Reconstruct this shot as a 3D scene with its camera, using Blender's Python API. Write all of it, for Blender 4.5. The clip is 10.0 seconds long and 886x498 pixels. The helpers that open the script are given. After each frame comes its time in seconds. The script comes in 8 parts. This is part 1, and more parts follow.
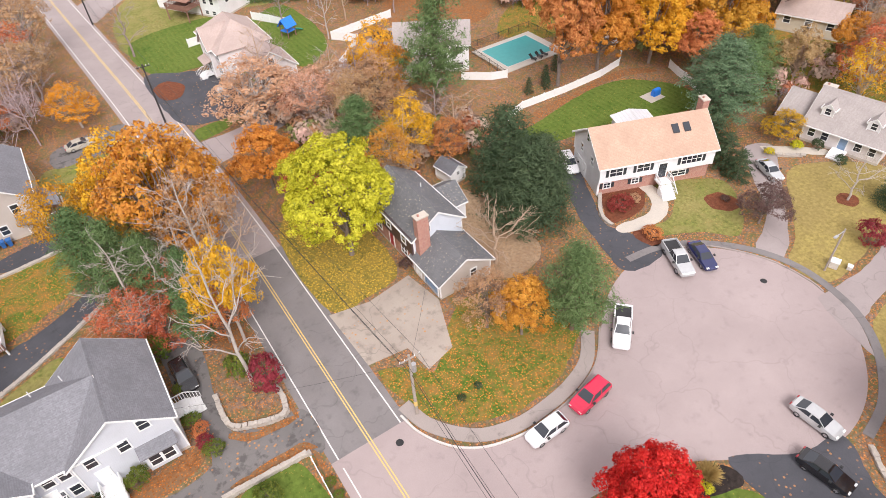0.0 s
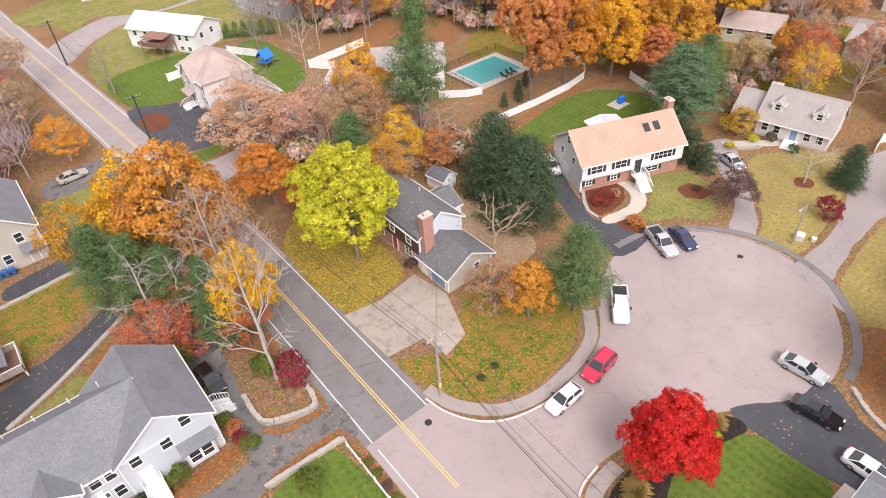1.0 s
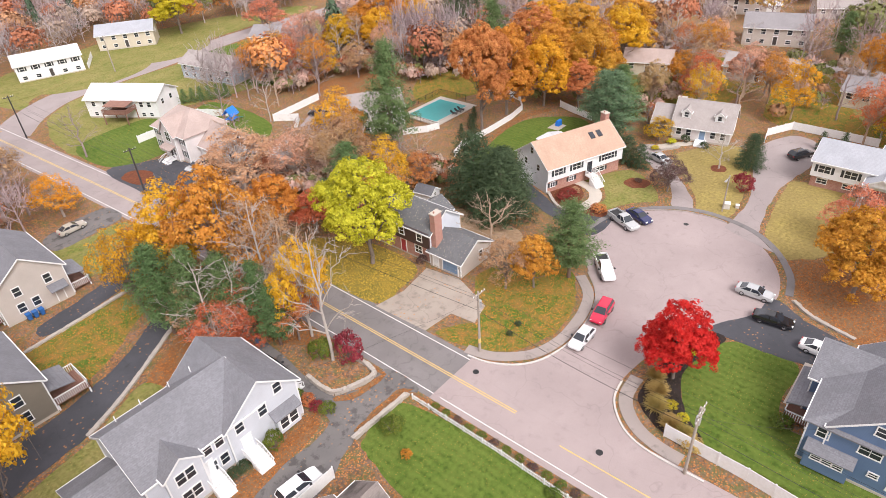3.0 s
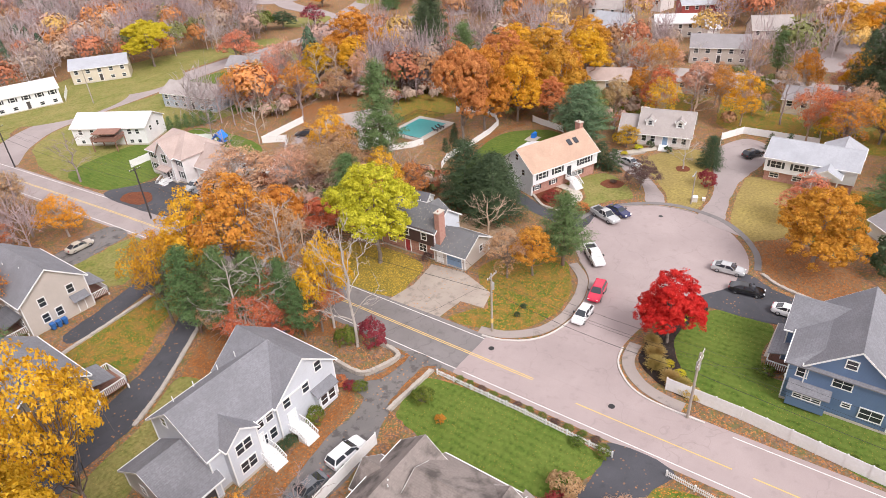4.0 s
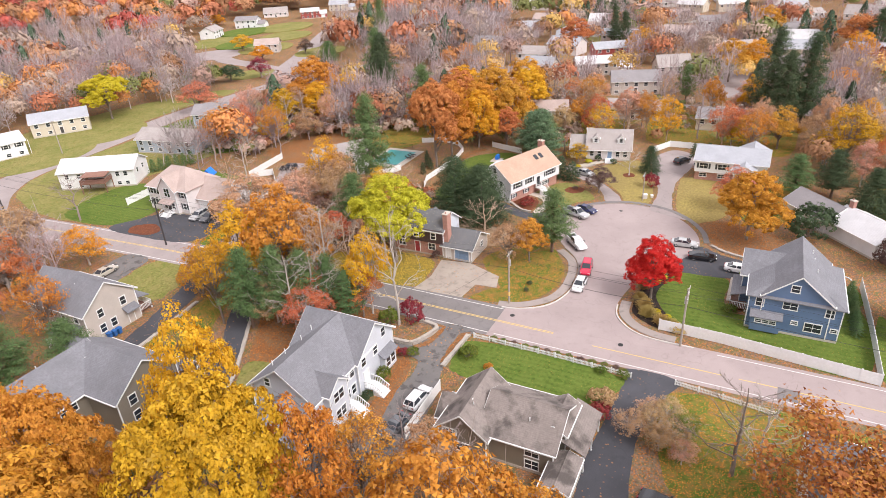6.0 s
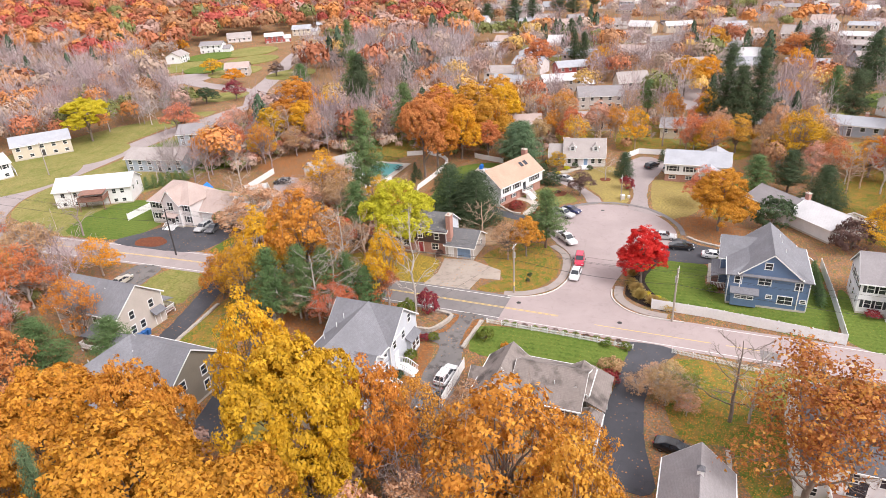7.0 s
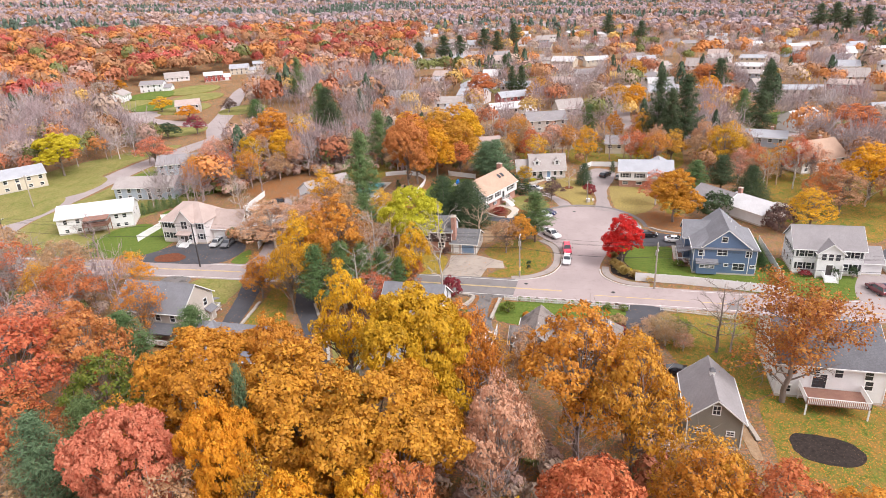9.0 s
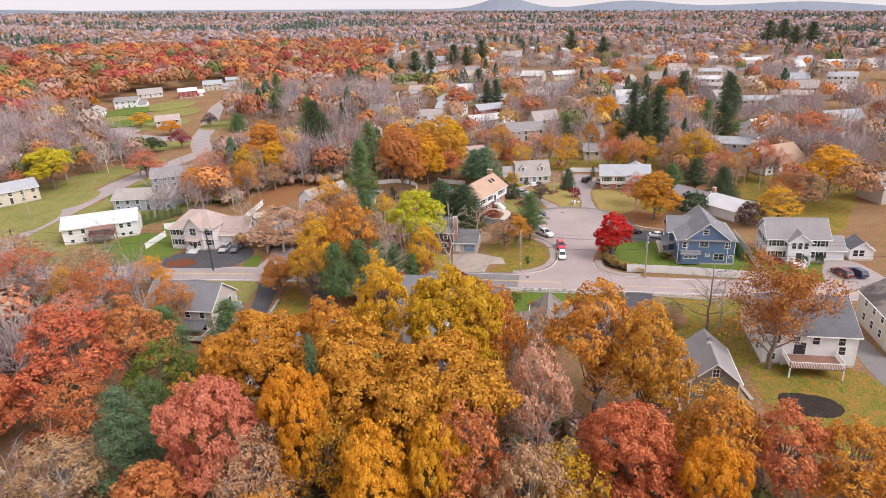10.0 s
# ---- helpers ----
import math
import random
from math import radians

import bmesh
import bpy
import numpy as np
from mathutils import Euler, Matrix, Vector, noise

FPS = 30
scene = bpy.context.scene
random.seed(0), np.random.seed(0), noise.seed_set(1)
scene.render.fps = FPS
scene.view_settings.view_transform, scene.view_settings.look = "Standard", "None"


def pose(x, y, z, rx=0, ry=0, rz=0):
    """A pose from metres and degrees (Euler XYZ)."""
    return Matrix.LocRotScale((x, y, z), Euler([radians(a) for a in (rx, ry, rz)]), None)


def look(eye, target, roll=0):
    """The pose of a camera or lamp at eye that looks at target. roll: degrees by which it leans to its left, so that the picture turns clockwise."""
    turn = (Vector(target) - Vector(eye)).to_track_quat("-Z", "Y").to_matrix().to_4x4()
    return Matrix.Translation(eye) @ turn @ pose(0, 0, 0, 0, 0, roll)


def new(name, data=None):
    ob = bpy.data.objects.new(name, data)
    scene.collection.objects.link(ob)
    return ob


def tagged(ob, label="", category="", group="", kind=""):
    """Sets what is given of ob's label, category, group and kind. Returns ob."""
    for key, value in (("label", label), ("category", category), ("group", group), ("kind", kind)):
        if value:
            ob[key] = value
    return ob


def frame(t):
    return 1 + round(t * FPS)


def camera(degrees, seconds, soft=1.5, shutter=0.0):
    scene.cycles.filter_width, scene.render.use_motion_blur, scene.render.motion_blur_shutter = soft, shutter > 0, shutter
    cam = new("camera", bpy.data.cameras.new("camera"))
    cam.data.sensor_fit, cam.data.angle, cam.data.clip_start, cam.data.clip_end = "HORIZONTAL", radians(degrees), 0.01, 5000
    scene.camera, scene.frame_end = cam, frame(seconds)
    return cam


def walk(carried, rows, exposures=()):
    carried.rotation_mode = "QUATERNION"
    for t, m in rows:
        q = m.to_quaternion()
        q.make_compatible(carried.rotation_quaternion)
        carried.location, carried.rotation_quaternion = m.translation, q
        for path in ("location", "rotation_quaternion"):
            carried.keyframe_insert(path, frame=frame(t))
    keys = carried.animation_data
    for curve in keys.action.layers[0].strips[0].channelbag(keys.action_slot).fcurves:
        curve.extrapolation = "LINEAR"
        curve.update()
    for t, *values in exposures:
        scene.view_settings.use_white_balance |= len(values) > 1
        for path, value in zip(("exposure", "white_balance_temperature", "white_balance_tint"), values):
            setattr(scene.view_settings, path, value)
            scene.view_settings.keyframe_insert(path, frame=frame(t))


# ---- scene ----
cam = camera(70.7, 10.0, soft=0.7)
METRES, EYE, TILT, LEAN, TURN = 118.2, 53.2, 0.0, 0.0, -30.9
ROWS = [
    (0.0, 0.0, 0.0, 0.0, -2.86, -43.08, 3.06),
    (0.5, -0.0237, -0.0237, 0.0002, -5.44, -41.7, 3.17),
    (1.0, -0.052, -0.0496, 0.0001, -8.22, -40.18, 3.25),
    (1.5, -0.0831, -0.077, 0.0003, -10.98, -38.62, 3.33),
    (2.0, -0.1179, -0.1042, 0.0003, -13.73, -37.15, 3.28),
    (2.5, -0.1552, -0.1318, 0.0008, -16.41, -35.7, 3.27),
    (4.0, -0.2827, -0.2068, 0.0008, -23.87, -31.56, 3.18),
    (4.5, -0.3283, -0.2287, 0.0016, -26.18, -30.36, 3.16),
    (5.0, -0.3752, -0.2487, 0.0026, -28.4, -29.23, 3.15),
    (5.5, -0.4211, -0.2657, 0.0037, -30.46, -28.23, 3.13),
    (7.0, -0.5779, -0.3067, 0.0086, -36.99, -25.47, 3.07),
    (7.5, -0.6329, -0.3159, 0.0107, -39.09, -24.69, 3.03),
    (8.0, -0.6883, -0.323, 0.0123, -41.11, -23.93, 2.99),
    (8.5, -0.7438, -0.3283, 0.0139, -42.99, -23.23, 2.96),
    (9.0, -0.7993, -0.3324, 0.0158, -44.81, -22.57, 2.93),
    (9.5, -0.8552, -0.3349, 0.0175, -46.58, -21.94, 2.9),
    (10.0, -0.9113, -0.3353, 0.0201, -48.3, -21.37, 2.87),
]
walk(cam, [(t, pose(0, 0, EYE, TILT, LEAN, TURN) @ pose(METRES * x, METRES * y, METRES * z, 90 + pitch, roll, yaw)) for t, x, y, z, yaw, pitch, roll in ROWS],
     [(0.0, 0.62), (2.5, 0.63), (4.5, 0.57), (5.5, 0.60), (7.5, 0.76), (8.6, 0.77), (10.0, 0.42)])

# ---- world, sun ----
world = bpy.data.worlds.new("overcast_sky")
scene.world = world
world.use_nodes = True
wn, wl = world.node_tree.nodes, world.node_tree.links
sky = wn.new("ShaderNodeTexSky")
sky.sky_type, sky.sun_disc = "NISHITA", False
sky.sun_elevation, sky.sun_rotation = radians(42), radians(200)
sky.air_density, sky.dust_density, sky.ozone_density = 1.0, 4.0, 1.0
grey = wn.new("ShaderNodeHueSaturation")
grey.inputs["Saturation"].default_value = 0.16
wl.new(sky.outputs["Color"], grey.inputs["Color"])
cloud = wn.new("ShaderNodeMix")
cloud.data_type = "RGBA"
cloud.inputs[0].default_value = 0.75
cloud.inputs[7].default_value = (6.35, 5.9, 6.2, 1)  # an even, bright cloud cover
wl.new(grey.outputs["Color"], cloud.inputs[6])
wl.new(cloud.outputs[2], wn["Background"].inputs["Color"])
wn["Background"].inputs["Strength"].default_value = 0.135
sun_data = bpy.data.lights.new("sun", "SUN")
sun_data.energy, sun_data.angle, sun_data.color = 2.1, radians(30), (1.0, 0.95, 0.93)
sun = new("sun", sun_data)
# the sun stands behind the camera's right shoulder
sun.matrix_world = look((-40, -110, 125), (0, 0, 0))

# ---- materials ----


def nodes_of(name):
    m = bpy.data.materials.new(name)
    m.use_nodes = True
    nt = m.node_tree
    return m, nt, nt.nodes, nt.links, nt.nodes["Principled BSDF"]


def rgb(c):
    return (c[0], c[1], c[2], 1)


def mixed(nt, fac, a, b):
    """A colour mix; a and b are colours or sockets."""
    n = nt.nodes.new("ShaderNodeMix")
    n.data_type = "RGBA"
    nt.links.new(fac, n.inputs[0])
    for slot, v in ((6, a), (7, b)):
        if isinstance(v, tuple):
            n.inputs[slot].default_value = rgb(v)
        else:
            nt.links.new(v, n.inputs[slot])
    return n.outputs[2]


def noisy(nt, coord, scale, detail=4, lo=0.35, hi=0.65, rough=0.6):
    n = nt.nodes.new("ShaderNodeTexNoise")
    n.inputs["Scale"].default_value, n.inputs["Detail"].default_value, n.inputs["Roughness"].default_value = scale, detail, rough
    nt.links.new(coord, n.inputs["Vector"])
    r = nt.nodes.new("ShaderNodeMapRange")
    r.inputs[1].default_value, r.inputs[2].default_value = lo, hi
    nt.links.new(n.outputs["Fac"], r.inputs[0])
    return r.outputs[0]


def specks(nt, coord, scale, size):
    """1 inside scattered small spots, 0 between them."""
    n = nt.nodes.new("ShaderNodeTexVoronoi")
    n.inputs["Scale"].default_value = scale
    nt.links.new(coord, n.inputs["Vector"])
    r = nt.nodes.new("ShaderNodeMapRange")
    r.inputs[1].default_value, r.inputs[2].default_value = size, size * 0.7
    nt.links.new(n.outputs["Distance"], r.inputs[0])
    return r.outputs[0], n.outputs["Color"]


def times(nt, a, b):
    n = nt.nodes.new("ShaderNodeMath")
    n.operation = "MULTIPLY"
    for i, v in enumerate((a, b)):
        if isinstance(v, (int, float)):
            n.inputs[i].default_value = v
        else:
            nt.links.new(v, n.inputs[i])
    return n.outputs[0]


def bumped(nt, height, strength, distance, bsdf):
    b = nt.nodes.new("ShaderNodeBump")
    b.inputs["Strength"].default_value, b.inputs["Distance"].default_value = strength, distance
    nt.links.new(height, b.inputs["Height"])
    nt.links.new(b.outputs[0], bsdf.inputs["Normal"])


def surface(name, a, b, big=0.3, fine=6.0, c=None, rough=0.85, bump=0.3, metal=0.0):
    """Two scales of noise between the colours a, b and c."""
    m, nt, n, l, p = nodes_of(name)
    co = n.new("ShaderNodeNewGeometry").outputs["Position"]
    f1, f2 = noisy(nt, co, big), noisy(nt, co, fine, 5, 0.3, 0.7)
    col = mixed(nt, f1, a, b)
    dark = c or tuple(0.7 * v for v in a)
    col = mixed(nt, times(nt, f2, 0.6), col, dark)
    l.new(col, p.inputs["Base Color"])
    p.inputs["Roughness"].default_value, p.inputs["Metallic"].default_value = rough, metal
    if bump:
        bumped(nt, f2, bump, 0.03, p)
    return m


def ground_cover(name, a, b, leaf, amount, leaf_size=0.32, big=0.12, stripes=False, dirt=None):
    """Grass or earth with fallen leaves, thicker in drifts."""
    m, nt, n, l, p = nodes_of(name)
    co = n.new("ShaderNodeNewGeometry").outputs["Position"]
    col = mixed(nt, noisy(nt, co, big, 5, 0.35, 0.65), a, b)
    col = mixed(nt, times(nt, noisy(nt, co, 2.2, 6, 0.36, 0.64), 0.7), col, tuple(0.42 * v for v in a))
    col = mixed(nt, times(nt, noisy(nt, co, 0.6, 5, 0.42, 0.66), 0.75), col, dirt or tuple(0.8 * v for v in b))
    if stripes:
        w = n.new("ShaderNodeTexWave")
        w.inputs["Scale"].default_value, w.inputs["Distortion"].default_value = 0.3, 3.0
        l.new(co, w.inputs["Vector"])
        col = mixed(nt, times(nt, w.outputs["Fac"], 0.22), col, tuple(1.2 * v for v in b))
    spot, tint = specks(nt, co, 4.6, leaf_size)
    drift = noisy(nt, co, 0.14, 5, 0.5 - amount * 0.35, 0.72 - amount * 0.35)
    sep = n.new("ShaderNodeSeparateColor")
    l.new(tint, sep.inputs[0])
    leafc = mixed(nt, sep.outputs[0], leaf, tuple(0.45 * v for v in leaf))
    col = mixed(nt, times(nt, spot, drift), col, leafc)
    spot2, _ = specks(nt, co, 2.1, 0.15)
    col = mixed(nt, times(nt, spot2, amount), col, tuple(min(1, 1.3 * v) for v in leaf))
    l.new(col, p.inputs["Base Color"])
    p.inputs["Roughness"].default_value = 0.95
    p.inputs["Specular IOR Level"].default_value = 0.15
    bumped(nt, noisy(nt, co, 9, 3, 0.2, 0.8), 0.6, 0.06, p)
    return m


def asphalt(name, a, b, stain, cracks=0.6, rough=0.85, stained=(0.58, 0.74), litter=0.0):
    m, nt, n, l, p = nodes_of(name)
    co = n.new("ShaderNodeNewGeometry").outputs["Position"]
    col = mixed(nt, noisy(nt, co, 0.16, 6, 0.35, 0.65), a, b)
    col = mixed(nt, times(nt, noisy(nt, co, 14, 3, 0.3, 0.7), 0.3), col, tuple(0.65 * v for v in a))
    col = mixed(nt, times(nt, noisy(nt, co, 0.75, 6, *stained), stain), col, tuple(0.42 * v for v in a))
    # thin wandering cracks
    warp = n.new("ShaderNodeTexNoise")
    warp.inputs["Scale"].default_value = 0.4
    l.new(co, warp.inputs["Vector"])
    v = n.new("ShaderNodeTexVoronoi")
    v.feature = "DISTANCE_TO_EDGE"
    v.inputs["Scale"].default_value = 0.11
    add = n.new("ShaderNodeVectorMath")
    add.operation = "MULTIPLY_ADD"
    l.new(warp.outputs["Color"], add.inputs[0])
    add.inputs[1].default_value = (3, 3, 3)
    l.new(co, add.inputs[2])
    l.new(add.outputs[0], v.inputs["Vector"])
    r = n.new("ShaderNodeMapRange")
    r.inputs[1].default_value, r.inputs[2].default_value = 0.008, 0.002
    l.new(v.outputs["Distance"], r.inputs[0])
    col = mixed(nt, times(nt, r.outputs[0], cracks), col, tuple(0.45 * q for q in a))
    # wheel-worn lighter and darker stretches
    col = mixed(nt, times(nt, noisy(nt, co, 0.05, 3, 0.4, 0.7), 0.3), col, tuple(0.8 * q for q in a))
    if litter:
        spot, _ = specks(nt, co, 1.5, 0.2)
        col = mixed(nt, times(nt, spot, times(nt, noisy(nt, co, 0.25, 4, 0.4, 0.6), litter)), col, (0.50, 0.24, 0.09))
    l.new(col, p.inputs["Base Color"])
    p.inputs["Roughness"].default_value = rough
    p.inputs["Specular IOR Level"].default_value = 0.3
    bumped(nt, noisy(nt, co, 20, 2, 0.2, 0.8), 0.25, 0.01, p)
    return m


def siding(name, a, rough=0.5):
    """Lapped boards, 0.16 m high, with light weathering."""
    m, nt, n, l, p = nodes_of(name)
    co = n.new("ShaderNodeNewGeometry").outputs["Position"]
    col = mixed(nt, noisy(nt, co, 0.5, 5, 0.3, 0.7), a, tuple(0.88 * v for v in a))
    sx = n.new("ShaderNodeSeparateXYZ")
    l.new(co, sx.inputs[0])
    w = n.new("ShaderNodeMath")
    w.operation = "FRACT"
    l.new(times(nt, sx.outputs["Z"], 6.25), w.inputs[0])
    e = n.new("ShaderNodeMapRange")
    e.inputs[1].default_value, e.inputs[2].default_value = 0.16, 0.0
    l.new(w.outputs[0], e.inputs[0])
    col = mixed(nt, times(nt, e.outputs[0], 0.3), col, tuple(0.6 * v for v in a))
    l.new(col, p.inputs["Base Color"])
    p.inputs["Roughness"].default_value = rough
    bumped(nt, w.outputs[0], 0.5, 0.02, p)
    return m


def shingles(name, a, b, moss=0.0, streak=0.0):
    """Asphalt shingles: courses, tabs of uneven tone, patches."""
    m, nt, n, l, p = nodes_of(name)
    co = n.new("ShaderNodeNewGeometry").outputs["Position"]
    v = n.new("ShaderNodeTexVoronoi")
    v.inputs["Scale"].default_value = 6.5
    l.new(co, v.inputs["Vector"])
    sep = n.new("ShaderNodeSeparateColor")
    l.new(v.outputs["Color"], sep.inputs[0])
    col = mixed(nt, sep.outputs[0], a, b)
    col = mixed(nt, times(nt, noisy(nt, co, 0.35, 5, 0.4, 0.68), 0.5), col, tuple(0.78 * q for q in a))
    sx = n.new("ShaderNodeSeparateXYZ")
    l.new(co, sx.inputs[0])
    w = n.new("ShaderNodeMath")
    w.operation = "FRACT"
    l.new(times(nt, sx.outputs["Z"], 9.0), w.inputs[0])
    e = n.new("ShaderNodeMapRange")
    e.inputs[1].default_value, e.inputs[2].default_value = 0.3, 0.0
    l.new(w.outputs[0], e.inputs[0])
    col = mixed(nt, times(nt, e.outputs[0], 0.35), col, tuple(0.6 * q for q in a))
    if streak:
        col = mixed(nt, times(nt, noisy(nt, co, 0.28, 6, 0.48, 0.60), streak), col, tuple(0.25 * q for q in a))
    if moss:
        spot, _ = specks(nt, co, 2.6, 0.24)
        col = mixed(nt, times(nt, spot, moss), col, (0.5, 0.46, 0.36))
    l.new(col, p.inputs["Base Color"])
    p.inputs["Roughness"].default_value = 0.9
    bumped(nt, noisy(nt, co, 12, 3, 0.2, 0.8), 0.4, 0.02, p)
    return m


def foliage(name, dark, mid, bright, gloss=0.6, drift=0.016):
    """Leaves that vary one by one and tree by tree."""
    m, nt, n, l, p = nodes_of(name)
    geo = n.new("ShaderNodeNewGeometry")
    info = n.new("ShaderNodeObjectInfo")
    ramp = n.new("ShaderNodeValToRGB")
    ramp.color_ramp.elements[0].color, ramp.color_ramp.elements[1].color = rgb(dark), rgb(bright)
    ramp.color_ramp.elements.new(0.5).color = rgb(mid)
    patch_f = noisy(nt, geo.outputs["Position"], 0.45, 3, 0.3, 0.7)
    add = n.new("ShaderNodeMath")
    add.operation = "MULTIPLY_ADD"
    l.new(geo.outputs["Random Per Island"], add.inputs[0])
    add.inputs[1].default_value = 0.6
    l.new(times(nt, patch_f, 0.4), add.inputs[2])
    l.new(add.outputs[0], ramp.inputs[0])
    hs = n.new("ShaderNodeHueSaturation")
    mr = n.new("ShaderNodeMapRange")
    mr.inputs[3].default_value, mr.inputs[4].default_value = 0.5 - drift, 0.5 + drift
    l.new(info.outputs["Random"], mr.inputs[0])
    l.new(mr.outputs[0], hs.inputs["Hue"])
    l.new(ramp.outputs[0], hs.inputs["Color"])
    l.new(hs.outputs[0], p.inputs["Base Color"])
    p.inputs["Roughness"].default_value = gloss
    p.inputs["Specular IOR Level"].default_value = 0.25
    tr = n.new("ShaderNodeBsdfTranslucent")
    l.new(hs.outputs[0], tr.inputs["Color"])
    mx = n.new("ShaderNodeMixShader")
    mx.inputs[0].default_value = 0.3
    l.new(p.outputs[0], mx.inputs[1])
    l.new(tr.outputs[0], mx.inputs[2])
    l.new(mx.outputs[0], n["Material Output"].inputs["Surface"])
    return m


def woods_material(name):
    """Far woods: each tree carries its own leaf colour, haze included for distant ones."""
    m, nt, n, l, p = nodes_of(name)
    at = n.new("ShaderNodeAttribute")
    at.attribute_name = "leaf_tint"
    geo = n.new("ShaderNodeNewGeometry")
    hs = n.new("ShaderNodeHueSaturation")
    mr = n.new("ShaderNodeMapRange")
    mr.inputs[3].default_value, mr.inputs[4].default_value = 0.80, 1.18
    l.new(geo.outputs["Random Per Island"], mr.inputs[0])
    l.new(mr.outputs[0], hs.inputs["Value"])
    l.new(at.outputs["Color"], hs.inputs["Color"])
    l.new(hs.outputs[0], p.inputs["Base Color"])
    p.inputs["Roughness"].default_value = 0.8
    p.inputs["Specular IOR Level"].default_value = 0.15
    return m


def paint(name, c, rough=0.25, metal=0.0, coat=0.0):
    m, nt, n, l, p = nodes_of(name)
    co = n.new("ShaderNodeNewGeometry").outputs["Position"]
    l.new(mixed(nt, noisy(nt, co, 1.5, 4, 0.3, 0.8), c, tuple(0.86 * v for v in c)), p.inputs["Base Color"])
    p.inputs["Roughness"].default_value, p.inputs["Metallic"].default_value, p.inputs["Coat Weight"].default_value = rough, metal, coat
    return m


M = {}
M["earth"] = ground_cover("woodland_floor", (0.20, 0.125, 0.085), (0.33, 0.225, 0.165), (0.52, 0.22, 0.08), 0.95, 0.5, big=0.07, dirt=(0.13, 0.145, 0.045))
M["litter"] = ground_cover("leaf_litter", (0.30, 0.13, 0.05), (0.26, 0.17, 0.10), (0.50, 0.17, 0.04), 0.9, 0.45)
M["lawn"] = ground_cover("green_lawn", (0.085, 0.15, 0.022), (0.15, 0.20, 0.04), (0.55, 0.33, 0.08), 0.25, 0.2, stripes=True)
M["lawn_leafy"] = ground_cover("leafy_lawn", (0.10, 0.175, 0.025), (0.20, 0.21, 0.045), (0.62, 0.25, 0.05), 0.75, 0.42, dirt=(0.30, 0.16, 0.055))
M["lawn_gold"] = ground_cover("yellow_leaf_lawn", (0.20, 0.18, 0.04), (0.38, 0.27, 0.06), (0.66, 0.42, 0.06), 1.0, 0.48)
M["lawn_dry"] = ground_cover("dry_lawn", (0.42, 0.33, 0.11), (0.34, 0.26, 0.10), (0.5, 0.3, 0.1), 0.1, 0.18)
M["lawn_mix"] = ground_cover("thin_lawn", (0.19, 0.22, 0.05), (0.34, 0.29, 0.11), (0.5, 0.28, 0.1), 0.3, 0.22)
M["mulch"] = ground_cover("red_mulch", (0.24, 0.08, 0.04), (0.17, 0.065, 0.04), (0.4, 0.2, 0.1), 0.3, 0.25)
M["mulch_dark"] = ground_cover("dark_mulch", (0.035, 0.028, 0.026), (0.06, 0.045, 0.04), (0.3, 0.2, 0.12), 0.25, 0.2)
M["sand"] = ground_cover("bare_sandy_yard", (0.48, 0.34, 0.22), (0.40, 0.26, 0.16), (0.5, 0.25, 0.1), 0.3, 0.25)
M["road_old"] = asphalt("faded_pink_asphalt", (0.365, 0.298, 0.293), (0.42, 0.345, 0.34), 0.3, 0.2, stained=(0.56, 0.76))
M["road_mid"] = asphalt("worn_grey_asphalt", (0.20, 0.183, 0.183), (0.25, 0.23, 0.23), 0.4, 0.3, stained=(0.54, 0.7))
M["road_far"] = asphalt("pale_worn_asphalt", (0.33, 0.28, 0.275), (0.39, 0.335, 0.33), 0.35, 0.3)
M["drive"] = asphalt("dark_drive_asphalt", (0.065, 0.066, 0.076), (0.095, 0.095, 0.11), 0.4, 0.2, litter=0.7)
M["drive_worn"] = asphalt("stained_drive_asphalt", (0.20, 0.185, 0.18), (0.15, 0.14, 0.14), 0.9, 0.15, stained=(0.52, 0.62), litter=0.9)
M["walk"] = asphalt("grey_sidewalk", (0.33, 0.285, 0.265), (0.38, 0.325, 0.305), 0.75, 0.3)
M["slab"] = asphalt("old_concrete_drive", (0.44, 0.38, 0.33), (0.36, 0.30, 0.26), 0.6, 0.5, stained=(0.52, 0.66), litter=1.0)
M["concrete"] = surface("pale_concrete", (0.58, 0.52, 0.45), (0.52, 0.47, 0.42), 0.4, 8)
M["kerb"] = surface("granite_kerb", (0.60, 0.56, 0.54), (0.68, 0.64, 0.6), 0.8, 9)
M["line_white"] = surface("worn_white_line", (0.82, 0.81, 0.8), (0.7, 0.68, 0.66), 0.9, 5, (0.45, 0.42, 0.41), 0.6, 0.1)
M["line_yellow"] = surface("worn_yellow_line", (0.78, 0.52, 0.10), (0.66, 0.45, 0.14), 0.9, 5, (0.5, 0.4, 0.25), 0.6, 0.1)
M["white"] = siding("white_siding", (0.82, 0.82, 0.84))
M["grey_white"] = siding("pale_grey_siding", (0.62, 0.64, 0.70))
M["beige"] = siding("beige_siding", (0.56, 0.50, 0.46))
M["taupe"] = siding("taupe_siding", (0.24, 0.21, 0.17))
M["sage"] = siding("grey_sage_siding", (0.25, 0.235, 0.20))
M["blue"] = siding("slate_blue_siding", (0.13, 0.20, 0.34))
M["maroon"] = siding("dark_brown_siding", (0.075, 0.045, 0.05))
M["pale_blue"] = siding("pale_blue_siding", (0.68, 0.72, 0.80))
M["light_tan"] = siding("light_tan_siding", (0.62, 0.55, 0.45))
M["pinkish"] = siding("off_white_siding", (0.72, 0.67, 0.67))
M["blue_grey"] = siding("blue_grey_siding", (0.42, 0.48, 0.58))
